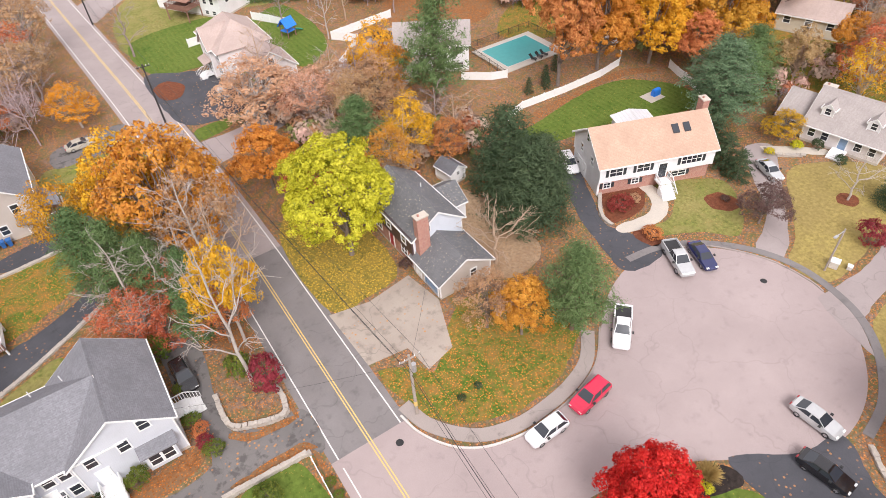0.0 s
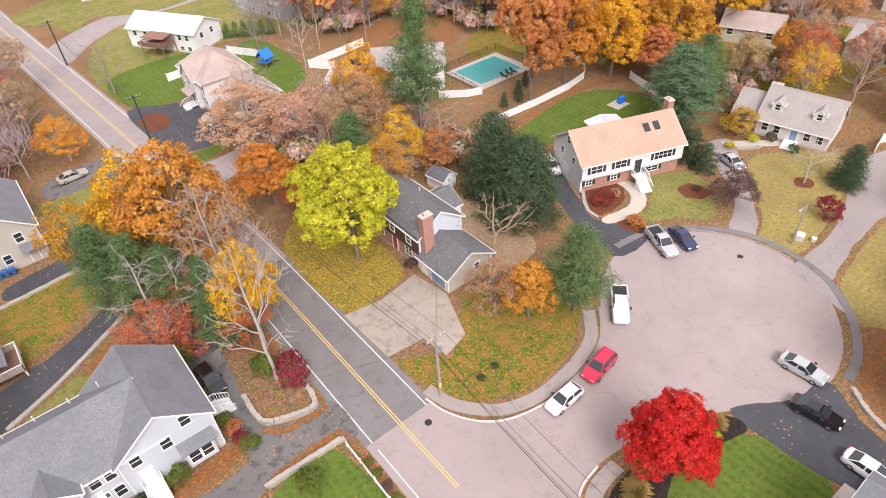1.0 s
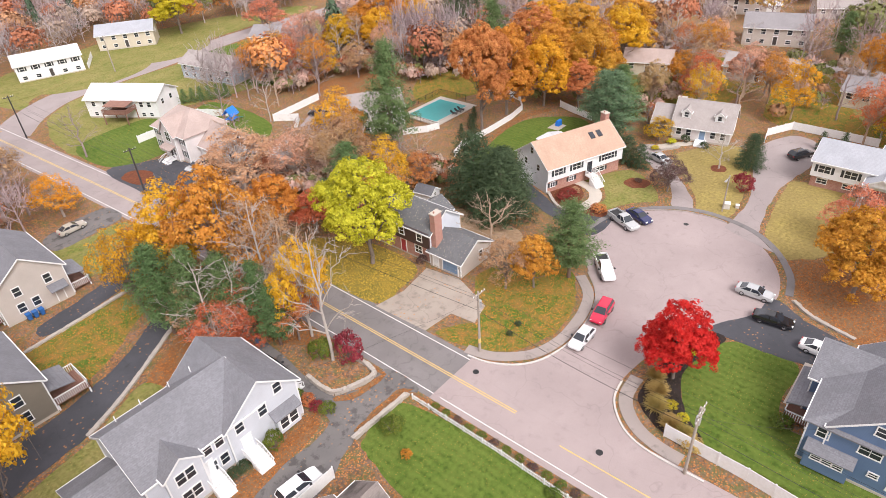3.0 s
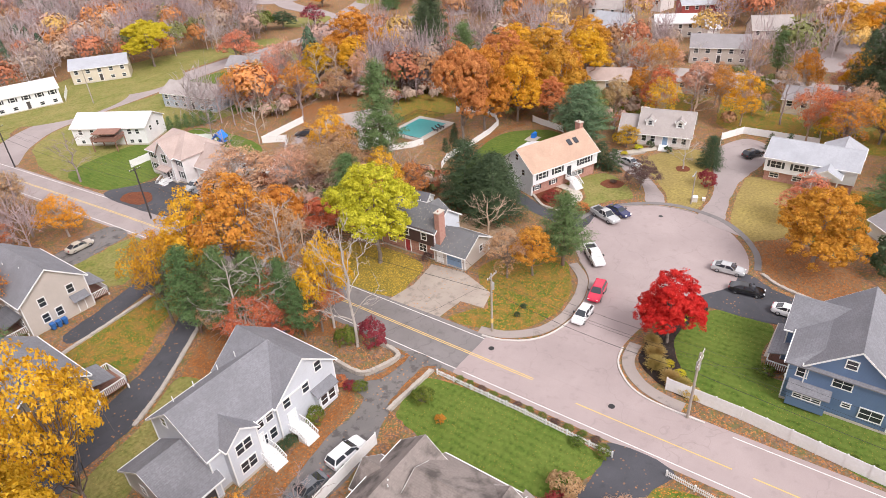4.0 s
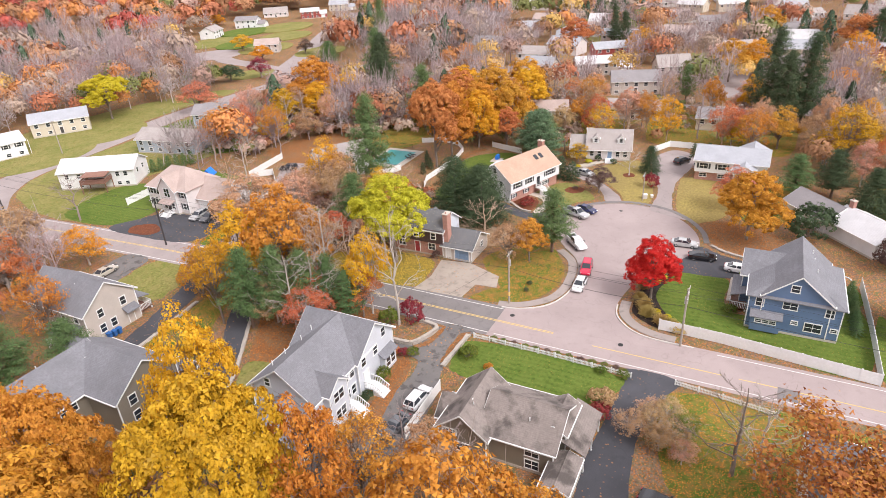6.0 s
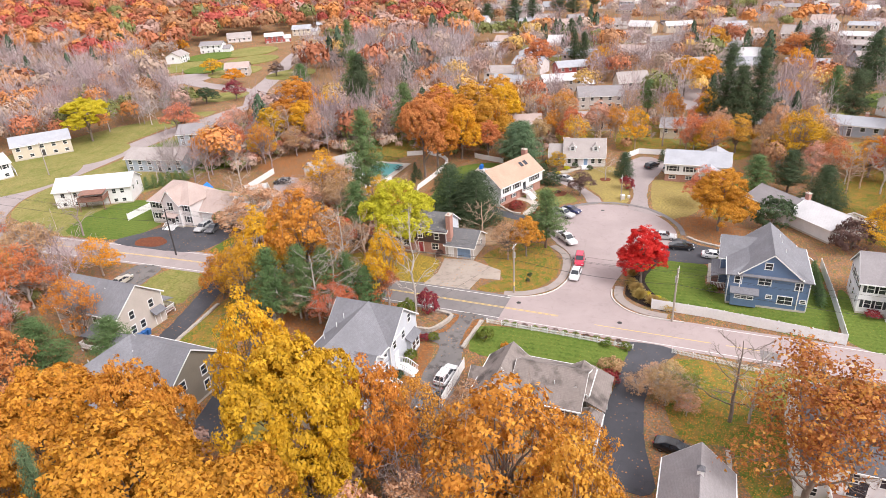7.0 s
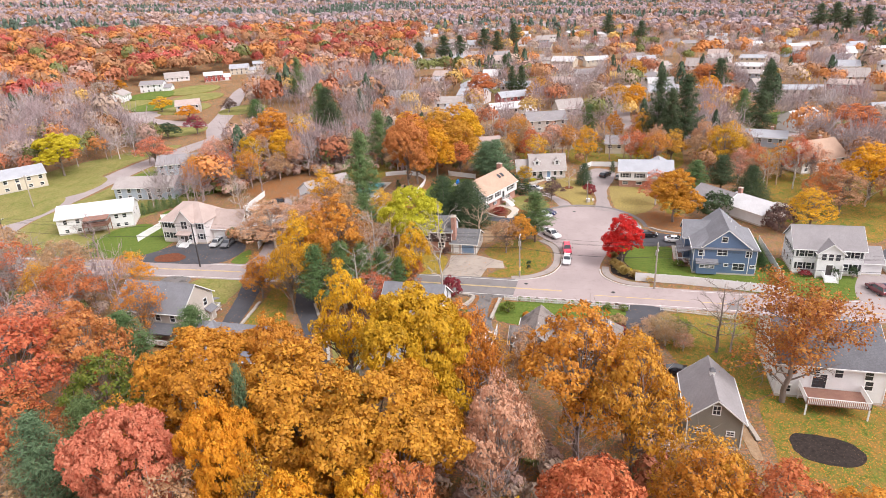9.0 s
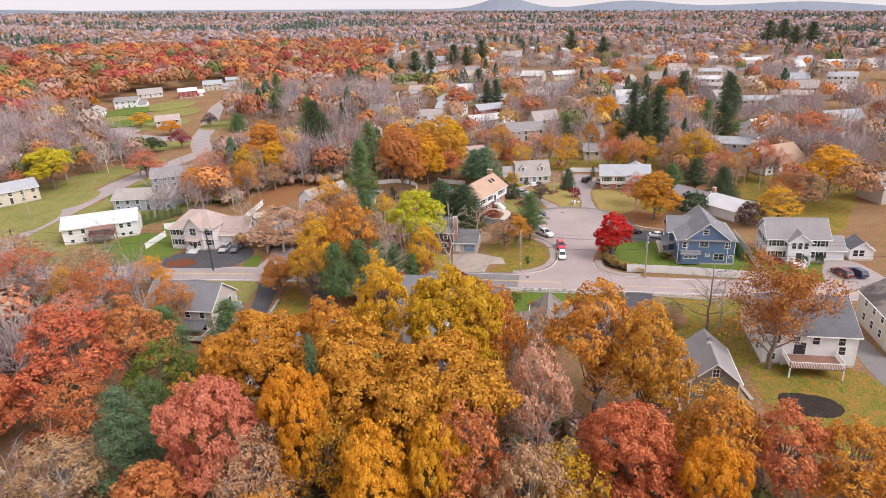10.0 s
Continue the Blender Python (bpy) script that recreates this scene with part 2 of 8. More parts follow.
M["red_wall"] = siding("barn_red_siding", (0.35, 0.07, 0.06))
M["trim"] = surface("white_trim_paint", (0.84, 0.84, 0.85), (0.8, 0.8, 0.8), 0.8, 6, (0.7, 0.7, 0.7), 0.45, 0.05)
M["vinyl"] = surface("white_vinyl", (0.85, 0.85, 0.86), (0.8, 0.8, 0.82), 0.4, 3, (0.68, 0.68, 0.66), 0.4, 0.05)
M["roof_grey"] = shingles("grey_shingles", (0.18, 0.18, 0.20), (0.235, 0.235, 0.26))
M["roof_mossy"] = shingles("mossy_dark_shingles", (0.13, 0.13, 0.14), (0.18, 0.18, 0.19), moss=0.6)
M["roof_tan"] = shingles("tan_shingles", (0.45, 0.30, 0.225), (0.53, 0.36, 0.27))
M["roof_brown"] = shingles("brown_grey_shingles", (0.225, 0.19, 0.175), (0.275, 0.235, 0.22), streak=0.8)
M["roof_pink"] = shingles("dusty_brown_shingles", (0.42, 0.33, 0.30), (0.48, 0.38, 0.35))
M["roof_cape"] = shingles("weathered_grey_shingles", (0.35, 0.31, 0.30), (0.42, 0.375, 0.36))
M["roof_pale"] = shingles("pale_grey_shingles", (0.37, 0.38, 0.42), (0.43, 0.44, 0.48))
M["roof_white"] = shingles("near_white_roof", (0.58, 0.57, 0.59), (0.65, 0.64, 0.66))
M["roof_dark"] = shingles("charcoal_shingles", (0.12, 0.12, 0.135), (0.16, 0.16, 0.18))
M["roof_metal"] = shingles("grey_brown_shingles", (0.26, 0.24, 0.25), (0.31, 0.29, 0.30))
M["brick"] = surface("red_brick", (0.33, 0.11, 0.08), (0.42, 0.18, 0.13), 2.5, 9, (0.5, 0.4, 0.35))
M["stone"] = surface("pale_wall_stone", (0.52, 0.46, 0.40), (0.42, 0.38, 0.34), 1.4, 6, (0.28, 0.25, 0.23))
M["wood_deck"] = surface("brown_deck_wood", (0.26, 0.13, 0.10), (0.33, 0.18, 0.13), 0.8, 9)
M["pole"] = surface("weathered_pole_wood", (0.34, 0.29, 0.25), (0.44, 0.39, 0.34), 0.6, 9)
M["pole_dark"] = surface("tarred_pole_wood", (0.045, 0.04, 0.045), (0.07, 0.06, 0.06), 0.6, 9)
M["metal"] = surface("galvanised_metal", (0.5, 0.5, 0.52), (0.6, 0.6, 0.62), 2, 12, None, 0.4, 0.05, 0.6)
M["black"] = surface("black_plastic", (0.02, 0.02, 0.022), (0.03, 0.03, 0.032), 2, 12, None, 0.5, 0.05)
M["bin_blue"] = paint("blue_plastic", (0.03, 0.14, 0.42), 0.45)
M["tarp_blue"] = paint("bright_blue_cloth", (0.02, 0.20, 0.75), 0.6)
M["play_green"] = paint("green_plastic", (0.03, 0.32, 0.22), 0.4)
M["door_blue"] = paint("dusty_blue_door_paint", (0.20, 0.30, 0.45), 0.5)
M["door_red"] = paint("red_door_paint", (0.35, 0.04, 0.05), 0.5)
M["door_dark"] = paint("dark_door_paint", (0.06, 0.05, 0.05), 0.5)
M["shutter"] = paint("dark_shutter_paint", (0.035, 0.04, 0.045), 0.5)
M["pool"] = paint("teal_pool_cover", (0.06, 0.36, 0.36), 0.35)
M["bark"] = surface("grey_brown_bark", (0.20, 0.155, 0.13), (0.28, 0.23, 0.20), 1.2, 7)
M["bark_pale"] = surface("pale_grey_bark", (0.52, 0.47, 0.43), (0.42, 0.36, 0.33), 1.2, 7)
M["bark_red"] = surface("pine_bark", (0.17, 0.11, 0.085), (0.23, 0.155, 0.12), 1.2, 7)
M["twig_tan"] = surface("tan_twigs", (0.50, 0.36, 0.26), (0.42, 0.30, 0.22), 1.2, 7)
M["twig_mauve"] = surface("mauve_grey_twigs", (0.30, 0.235, 0.23), (0.38, 0.30, 0.285), 1.2, 7)
for key, d, mi, br in (
        ("lime", (0.22, 0.23, 0.02), (0.54, 0.49, 0.03), (0.78, 0.68, 0.08)),
        ("gold", (0.50, 0.23, 0.02), (0.72, 0.37, 0.025), (0.84, 0.50, 0.05)),
        ("orange", (0.35, 0.145, 0.022), (0.61, 0.275, 0.04), (0.76, 0.42, 0.07)),
        ("oak", (0.32, 0.145, 0.02), (0.58, 0.275, 0.032), (0.75, 0.41, 0.05)),
        ("olive", (0.33, 0.20, 0.02), (0.58, 0.34, 0.02), (0.74, 0.46, 0.035)),
        ("rust", (0.37, 0.10, 0.045), (0.58, 0.19, 0.075), (0.71, 0.31, 0.12)),
        ("salmon", (0.46, 0.14, 0.08), (0.66, 0.24, 0.14), (0.76, 0.36, 0.22)),
        ("pink", (0.46, 0.23, 0.15), (0.62, 0.34, 0.23), (0.74, 0.46, 0.32)),
        ("crimson", (0.34, 0.008, 0.010), (0.64, 0.022, 0.020), (0.80, 0.07, 0.05)),
        ("wine", (0.16, 0.02, 0.03), (0.30, 0.04, 0.05), (0.42, 0.08, 0.08)),
        ("pine", (0.055, 0.10, 0.035), (0.13, 0.205, 0.075), (0.22, 0.31, 0.13)),
        ("spruce", (0.035, 0.058, 0.028), (0.07, 0.105, 0.05), (0.12, 0.16, 0.08)),
        ("blue_pine", (0.06, 0.105, 0.055), (0.14, 0.215, 0.115), (0.235, 0.325, 0.18)),
        ("green", (0.06, 0.11, 0.02), (0.14, 0.19, 0.03), (0.28, 0.28, 0.05)),
        ("tan", (0.34, 0.20, 0.10), (0.48, 0.30, 0.16), (0.60, 0.42, 0.24)),
        ("grass", (0.42, 0.30, 0.10), (0.56, 0.42, 0.14), (0.68, 0.54, 0.22)),
        ("yellow_bush", (0.40, 0.38, 0.02), (0.62, 0.55, 0.03), (0.75, 0.65, 0.05)),
        ("maple_mix", (0.20, 0.06, 0.03), (0.44, 0.17, 0.045), (0.66, 0.38, 0.07)),
        ("plum", (0.09, 0.05, 0.05), (0.15, 0.09, 0.08), (0.22, 0.14, 0.11))):
    M["leaf_" + key] = foliage("leaves_" + key, d, mi, br, drift=0.0 if key == "crimson" else 0.014)
M["woods"] = woods_material("far_woods_leaves")
glass, _, _, _, gp = nodes_of("window_glass")
gp.inputs["Base Color"].default_value = (0.03, 0.035, 0.045, 1)
gp.inputs["Roughness"].default_value, gp.inputs["Coat Weight"].default_value = 0.08, 0.5
M["glass"] = glass

# ---- mesh tools ----


def put(bm, pts, faces):
    vs = [bm.verts.new(p) for p in pts]
    for f in faces:
        bm.faces.new([vs[i] for i in f])


BOX = ((0, 3, 2, 1), (4, 5, 6, 7), (0, 1, 5, 4), (1, 2, 6, 5), (2, 3, 7, 6), (3, 0, 4, 7))


def box(bm, x0, x1, y0, y1, z0, z1):
    put(bm, [(x0, y0, z0), (x1, y0, z0), (x1, y1, z0), (x0, y1, z0), (x0, y0, z1), (x1, y0, z1), (x1, y1, z1), (x0, y1, z1)], BOX)


def extrude(bm, profile, a, b, along):
    """A prism: the profile (u, z) drawn from a to b along 'x' or 'y'."""
    n = len(profile)
    pts = [(s, u, z) if along == "x" else (u, s, z) for s in (a, b) for u, z in profile]
    put(bm, pts, [tuple(range(n)), tuple(range(2 * n - 1, n - 1, -1))] + [(i, (i + 1) % n, n + (i + 1) % n, n + i) for i in range(n)])


def cylinder(bm, x, y, z0, z1, r0, r1=None, n=10):
    r1 = r0 if r1 is None else r1
    pts = [(x + r * math.cos(2 * math.pi * i / n), y + r * math.sin(2 * math.pi * i / n), z) for r, z in ((r0, z0), (r1, z1)) for i in range(n)]
    put(bm, pts, [tuple(range(n - 1, -1, -1)), tuple(range(n, 2 * n))] + [(i, (i + 1) % n, n + (i + 1) % n, n + i) for i in range(n)])


def mesh_of(bm, name, mat, smooth=False):
    bmesh.ops.recalc_face_normals(bm, faces=bm.faces)
    me = bpy.data.meshes.new(name)
    bm.to_mesh(me)
    bm.free()
    me.materials.append(mat)
    if smooth:
        me.polygons.foreach_set("use_smooth", [True] * len(me.polygons))
    return me


def part(name, bm, mat, parent=None, label="", at=None, smooth=False):
    """Links a bmesh (or a finished mesh) as one object under a thing or part."""
    ob = new(name, bm if isinstance(bm, bpy.types.Mesh) else mesh_of(bm, name, mat, smooth))
    ob.parent = parent
    if at is not None:
        ob.matrix_basis = at
    return tagged(ob, label)


def thing(name, label, category, at=None, group="", kind=""):
    ob = new(name)
    ob.empty_display_size = 0.5
    if at is not None:
        ob.matrix_basis = at
    return tagged(ob, label, category, group, kind)


def curve_through(pts, closed=True, steps=6):
    """A smooth line through the points (Catmull-Rom)."""
    P = [Vector((p[0], p[1])) for p in pts]
    n, out = len(P), []
    for i in range(n if closed else n - 1):
        a, b, c, d = (P[(i + k) % n] if closed else P[min(max(i + k, 0), n - 1)] for k in (-1, 0, 1, 2))
        for s in range(steps):
            t = s / steps
            out.append(0.5 * (2 * b + (c - a) * t + (2 * a - 5 * b + 4 * c - d) * t * t + (3 * b - a - 3 * c + d) * t ** 3))
    if not closed:
        out.append(P[-1])
    return out


def terrain(x, y):
    """The land far off, which climbs gently to the north and falls to the south."""
    r = math.hypot(x + 113, y - 21)
    t = min(1.0, max(0.0, (r - 330) / 600))
    return t * t * (3 - 2 * t) * 0.047 * (0.978 * (y - 21) - 0.206 * (x + 113)) + 0.3 * min(1.0, t * 8)


def patch(name, label, category, pts, z, mat, round_off=True, rag=0.12):
    """A piece of ground cover, path or paving as a thin raised sheet."""
    P = curve_through(pts) if round_off else [Vector(p) for p in pts]
    if rag:
        P = [p + rag * Vector((noise.noise((p.x, p.y, 3.1)), noise.noise((p.y, p.x, 7.7)))) * 2 for p in P]
    bm = bmesh.new()
    top = [bm.verts.new((p.x, p.y, z + 1.2 * terrain(p.x, p.y))) for p in P]
    low = [bm.verts.new((p.x, p.y, -0.1)) for p in P]
    f = bm.faces.new(top)
    f.normal_update()
    for i in range(len(P)):
        bm.faces.new((low[i], low[(i + 1) % len(P)], top[(i + 1) % len(P)], top[i]))
    tops = bmesh.ops.triangulate(bm, faces=[f])["faces"]
    for q in tops:
        q.normal_update()
        if q.normal.z < 0:
            q.normal_flip()
    me = bpy.data.meshes.new(name)
    bm.to_mesh(me)
    bm.free()
    me.materials.append(mat)
    ob = part(name, me, mat)
    return tagged(ob, label, category, kind="structure")


def ribbon(name, label, category, pts, width, z0, z1, mat, steps=6, parent=None):
    """A strip of even width along a smooth line: kerbs, painted lines, edging."""
    P = curve_through(pts, False, steps) if steps > 1 else [Vector(p) for p in pts]
    bm, rows = bmesh.new(), []
    for i, p in enumerate(P):
        d = (P[min(i + 1, len(P) - 1)] - P[max(i - 1, 0)]).normalized()
        s = Vector((-d.y, d.x)) * width / 2
        rows.append([bm.verts.new((*q, z)) for q, z in ((p - s, z0), (p - s, z1), (p + s, z1), (p + s, z0))])
    for a, b in zip(rows, rows[1:]):
        for k in range(4):
            bm.faces.new((a[k], a[(k + 1) % 4], b[(k + 1) % 4], b[k]))
    bm.faces.new(rows[0])
    bm.faces.new(rows[-1][::-1])
    ob = part(name, bm, mat, parent)
    return ob if parent else tagged(ob, label, category, kind="structure")


def raw_mesh(name, verts, faces, mat, smooth=False):
    """A mesh from numpy arrays; all faces have the same number of corners."""
    me = bpy.data.meshes.new(name)
    k = faces.shape[1]
    me.vertices.add(len(verts))
    me.vertices.foreach_set("co", np.ascontiguousarray(verts, np.float32).ravel())
    me.loops.add(faces.size)
    me.loops.foreach_set("vertex_index", np.ascontiguousarray(faces, np.int32).ravel())
    me.polygons.add(len(faces))
    me.polygons.foreach_set("loop_start", np.arange(len(faces), dtype=np.int32) * k)
    if smooth:
        me.polygons.foreach_set("use_smooth", np.ones(len(faces), bool))
    me.update(calc_edges=True)
    me.materials.append(mat)
    return me


def tubes(lines, sides=5):
    """Vertices and faces of tapered tubes; a line is (points, radii)."""
    V, F, o = [], [], 0
    ang = np.arange(sides) * 2 * np.pi / sides
    for pts, rad in lines:
        pts = np.asarray(pts, float)
        d = np.gradient(pts, axis=0)
        d /= np.linalg.norm(d, axis=1)[:, None] + 1e-9
        ref = np.where(np.abs(d[:, 2:3]) > 0.9, [[1.0, 0, 0]], [[0, 0, 1.0]])
        u = np.cross(d, ref)
        u /= np.linalg.norm(u, axis=1)[:, None] + 1e-9
        w = np.cross(d, u)
        ring = pts[:, None] + np.asarray(rad)[:, None, None] * (np.cos(ang)[None, :, None] * u[:, None] + np.sin(ang)[None, :, None] * w[:, None])
        V.append(ring.reshape(-1, 3))
        for i in range(len(pts) - 1):
            for k in range(sides):
                F.append((o + i * sides + k, o + i * sides + (k + 1) % sides, o + (i + 1) * sides + (k + 1) % sides, o + (i + 1) * sides + k))
        o += len(pts) * sides
    return np.concatenate(V), np.array(F)


# ---- trees ----


def leaves(cen, nor, size, rng, long=1.0, wide=0.7):
    """A pointed leaf spray at each centre, facing about along nor."""
    n = len(cen)
    nor = nor + rng.normal(0, 0.5, (n, 3))
    nor /= np.linalg.norm(nor, axis=1)[:, None] + 1e-9
    a = np.cross(nor, rng.normal(0, 1, (n, 3)))
    a /= np.linalg.norm(a, axis=1)[:, None] + 1e-9
    b = np.cross(nor, a)
    s = (size * rng.uniform(0.6, 1.4, n))[:, None]
    v = np.stack([cen - a * s * long, cen + a * s * long * 0.6 - b * s * wide, cen + a * s * long * 0.6 + b * s * wide], 1).reshape(-1, 3)
    return v, np.arange(3 * n).reshape(n, 3)


def crown_points(rng, lobes, clumps, per, spread):
    """Leaf places in clumps over the shells of the lobes (x, y, z, rx, rz)."""
    lobes = np.array(lobes, float)
    area = lobes[:, 3] ** 2
    pick = rng.choice(len(lobes), clumps * 2, p=area / area.sum())
    d = rng.normal(0, 1, (clumps * 2, 3))
    d /= np.linalg.norm(d, axis=1)[:, None]
    d[:, 2] = np.where(d[:, 2] < -0.35, -d[:, 2], d[:, 2])
    rad = np.stack([lobes[pick, 3], lobes[pick, 3], lobes[pick, 4]], 1)
    c = lobes[pick, :3] + d * rad * rng.uniform(0.66, 1.08, (clumps * 2, 1))
    inside = np.zeros(len(c), bool)
    for L in lobes:
        q = (c - L[:3]) / np.array([L[3], L[3], L[4]])
        inside |= (q ** 2).sum(1) < 0.45
    keep = ~inside
    c, d = c[keep][:clumps], d[keep][:clumps]
    k = len(c)
    off = rng.normal(0, 1, (k, per, 3))
    off /= np.linalg.norm(off, axis=2)[:, :, None]
    r = spread * rng.uniform(0.6, 1.3, (k, 1, 1)) * rng.uniform(0.55, 1.0, (k, per, 1))
    up = off + 0.8 * d[:, None, :]
    up /= np.linalg.norm(up, axis=2)[:, :, None]
    p = c[:, None] + up * r * np.array([1, 1, 0.75])
    return p.reshape(-1, 3), (up + 0.4 * d[:, None, :]).reshape(-1, 3), c


def limb(rng, a, b, r0, r1, n=5, wob=0.06):
    t = np.linspace(0, 1, n)[:, None]
    L = np.linalg.norm(np.subtract(b, a))
    p = np.asarray(a) * (1 - t) + np.asarray(b) * t + rng.normal(0, wob * L, (n, 3)) * np.sin(np.pi * t)
    return p, np.linspace(r0, r1, n)


def branching(rng, height, spread, fork, tiers, r0, twigs):
    """Trunk, limbs and twigs of a leafless tree."""
    lines = [limb(rng, (0, 0, -0.2), (rng.normal(0, 0.3), rng.normal(0, 0.3), height * 0.97), r0, 0.04, 8, 0.015)]
    trunk = lines[0][0]
    for i in range(tiers):
        f = fork + (0.95 - fork) * (i + rng.uniform(0, 0.8)) / tiers
        base = trunk[0] + (trunk[-1] - trunk[0]) * f
        az = i * 2.4 + rng.uniform(-0.5, 0.5)
        reach = spread * (1.05 - 0.65 * (f - fork) / (1 - fork)) * rng.uniform(0.7, 1.1)
        tip = base + np.array([math.cos(az) * reach, math.sin(az) * reach, reach * rng.uniform(0.5, 1.1)])
        rr = r0 * 0.5 * (1.15 - f)
        lines.append(limb(rng, base, tip, rr, 0.03, 6, 0.05))
        bpts = lines[-1][0]
        for k in range(twigs):
            s = rng.uniform(0.25, 1)
            q = bpts[0] + (bpts[-1] - bpts[0]) * s
            dirn = np.array([math.cos(az), math.sin(az), 0.9]) + rng.normal(0, 0.75, 3)
            ln = reach * rng.uniform(0.2, 0.5)
            e = q + dirn / np.linalg.norm(dirn) * ln
            lines.append(limb(rng, q, e, max(rr * 0.4, 0.03), 0.015, 4, 0.06))
            for j in range(2):
                q2 = q + (e - q) * rng.uniform(0.3, 0.95)
                d2 = dirn / np.linalg.norm(dirn) + rng.normal(0, 0.6, 3)
                lines.append(limb(rng, q2, q2 + d2 * ln * rng.uniform(0.25, 0.55), 0.022, 0.01, 3, 0.05))
    return lines


TREES = {}


def template(key, lines, cen, nor, size, rng, sides=5, long=1.0):
    v, f = tubes(lines[:1], 7)
    v2, f2 = tubes(lines[1:] or lines[:1], 3)
    trunk = raw_mesh("trunk", np.concatenate((v, v2)), np.concatenate((f, f2 + len(v))), M["bark"], True)
    crown = None
    if cen is not None:
        v, f = leaves(cen, nor, size, rng, long, 0.7 if long == 1.0 else 0.34)
        crown = raw_mesh("crown", v, f, M["leaf_oak"])
    TREES[key] = (trunk, crown)


def make_templates():
    # broadleaf trees, 16 m high and 6 m in radius
    for key, seed, clumps, per, size, spread in (("round", 1, 330, 46, 0.185, 0.80), ("broad", 2, 620, 56, 0.145, 0.72), ("open", 3, 250, 36, 0.19, 0.95),
                                                 ("dense", 4, 640, 60, 0.152, 0.70), ("dense_b", 5, 640, 60, 0.152, 0.72), ("light", 6, 240, 30, 0.175, 1.0), ("light_b", 7, 170, 26, 0.175, 1.15)):
        rng = np.random.default_rng(seed)
        n = {"broad": 9, "dense": 10, "dense_b": 11}.get(key, 7)
        lobes = [(0, 0, 10.6, 3.6, 4.6)]
        for i in range(n):
            az, rr = i * 2 * math.pi / n + rng.uniform(-0.3, 0.3), rng.uniform(2.4, 3.6)
            lobes.append((rr * math.cos(az), rr * math.sin(az), rng.uniform(*((3.6, 11.0) if key in ("broad", "dense_b") else (5.4, 11.5))), rng.uniform(1.9, 2.9), rng.uniform(1.8, 3.0)))
        p, q, c = crown_points(rng, lobes, clumps, per, spread)
        lines = [limb(rng, (0, 0, -0.3), (0.2, 0.1, 11.5), 0.30, 0.07, 8, 0.01)]
        for k in rng.choice(len(c), 26 if "light" not in key and key != "open" else 50, replace=False):
            z0 = min(rng.uniform(2.6, 7.5), c[k][2] - 0.5)
            lines.append(limb(rng, (0.1, 0.05, z0), c[k], 0.11, 0.025, 6, 0.05))
        if "light" in key or key == "open":
            for k in range(260):
                e = c[rng.integers(len(c))]
                lines.append(limb(rng, e, e + rng.normal(0, 1.0, 3), 0.03, 0.012, 3, 0.05))
        template(key, lines, p, q, size, rng)
    # leafless trees
    for key, seed, tiers, tw in (("bare", 11, 15, 7), ("bare_b", 12, 13, 7)):
        rng = np.random.default_rng(seed)
        template(key, branching(rng, 15, 5.5, 0.22, tiers, 0.26, tw), None, None, 0, rng, 4)
    # a maple that has lost half of its leaves: dark spreading limbs, leaves in tufts at the outer twigs
    rng = np.random.default_rng(15)
    lines = branching(rng, 14.5, 6.2, 0.16, 19, 0.34, 9)
    tips = np.array([ln[0][-1] for ln in lines[1:]])
    tips = tips[(tips[:, 2] > 6.5) & (rng.uniform(0, 1, len(tips)) < 0.40 + 0.045 * tips[:, 2])]
    off = rng.normal(0, 0.6, (len(tips), 22, 3))
    template("thinning", lines, (tips[:, None] + off).reshape(-1, 3), (off + (0, 0, 0.5)).reshape(-1, 3), 0.17, rng)
    # white pine: uneven tiers of upturned boughs, 16 m by 4.6 m
    for key, seed in (("pine", 21), ("pine_b", 22)):
        rng = np.random.default_rng(seed)
        lines, cs, ds = [limb(rng, (0, 0, -0.3), (0.1, 0, 15.6), 0.27, 0.04, 8, 0.006)], [], []
        for i in range(84):
            f = i / 84
            z = 3.4 + 12.2 * f
            reach = 4.6 * (1 - f) ** 0.62 * rng.uniform(0.55, 1.1) * min(1, 0.55 + f * 3)
            az = i * 2.39996
            tip = np.array([math.cos(az) * reach, math.sin(az) * reach, z + reach * 0.18])
            lines.append(limb(rng, (0, 0, z - 0.3), tip, 0.06, 0.02, 4, 0.02))
            for s in np.linspace(0.35, 1.0, max(2, int(reach * 1.25))):
                cs.append(np.array([0, 0, z - 0.3]) * (1 - s) + tip * s + rng.normal(0, 0.28, 3))
                ds.append((math.cos(az) * 0.5, math.sin(az) * 0.5, 0.8))
        cs, ds = np.array(cs), np.array(ds)
        per = 60
        off = rng.normal(0, 1, (len(cs), per, 3)) * np.array([0.42, 0.42, 0.24])
        cen = (cs[:, None] + off).reshape(-1, 3)
        nor = (ds[:, None] + off * 1.2).reshape(-1, 3)
        template(key, lines, cen, nor, 0.15, rng, 5, 1.7)
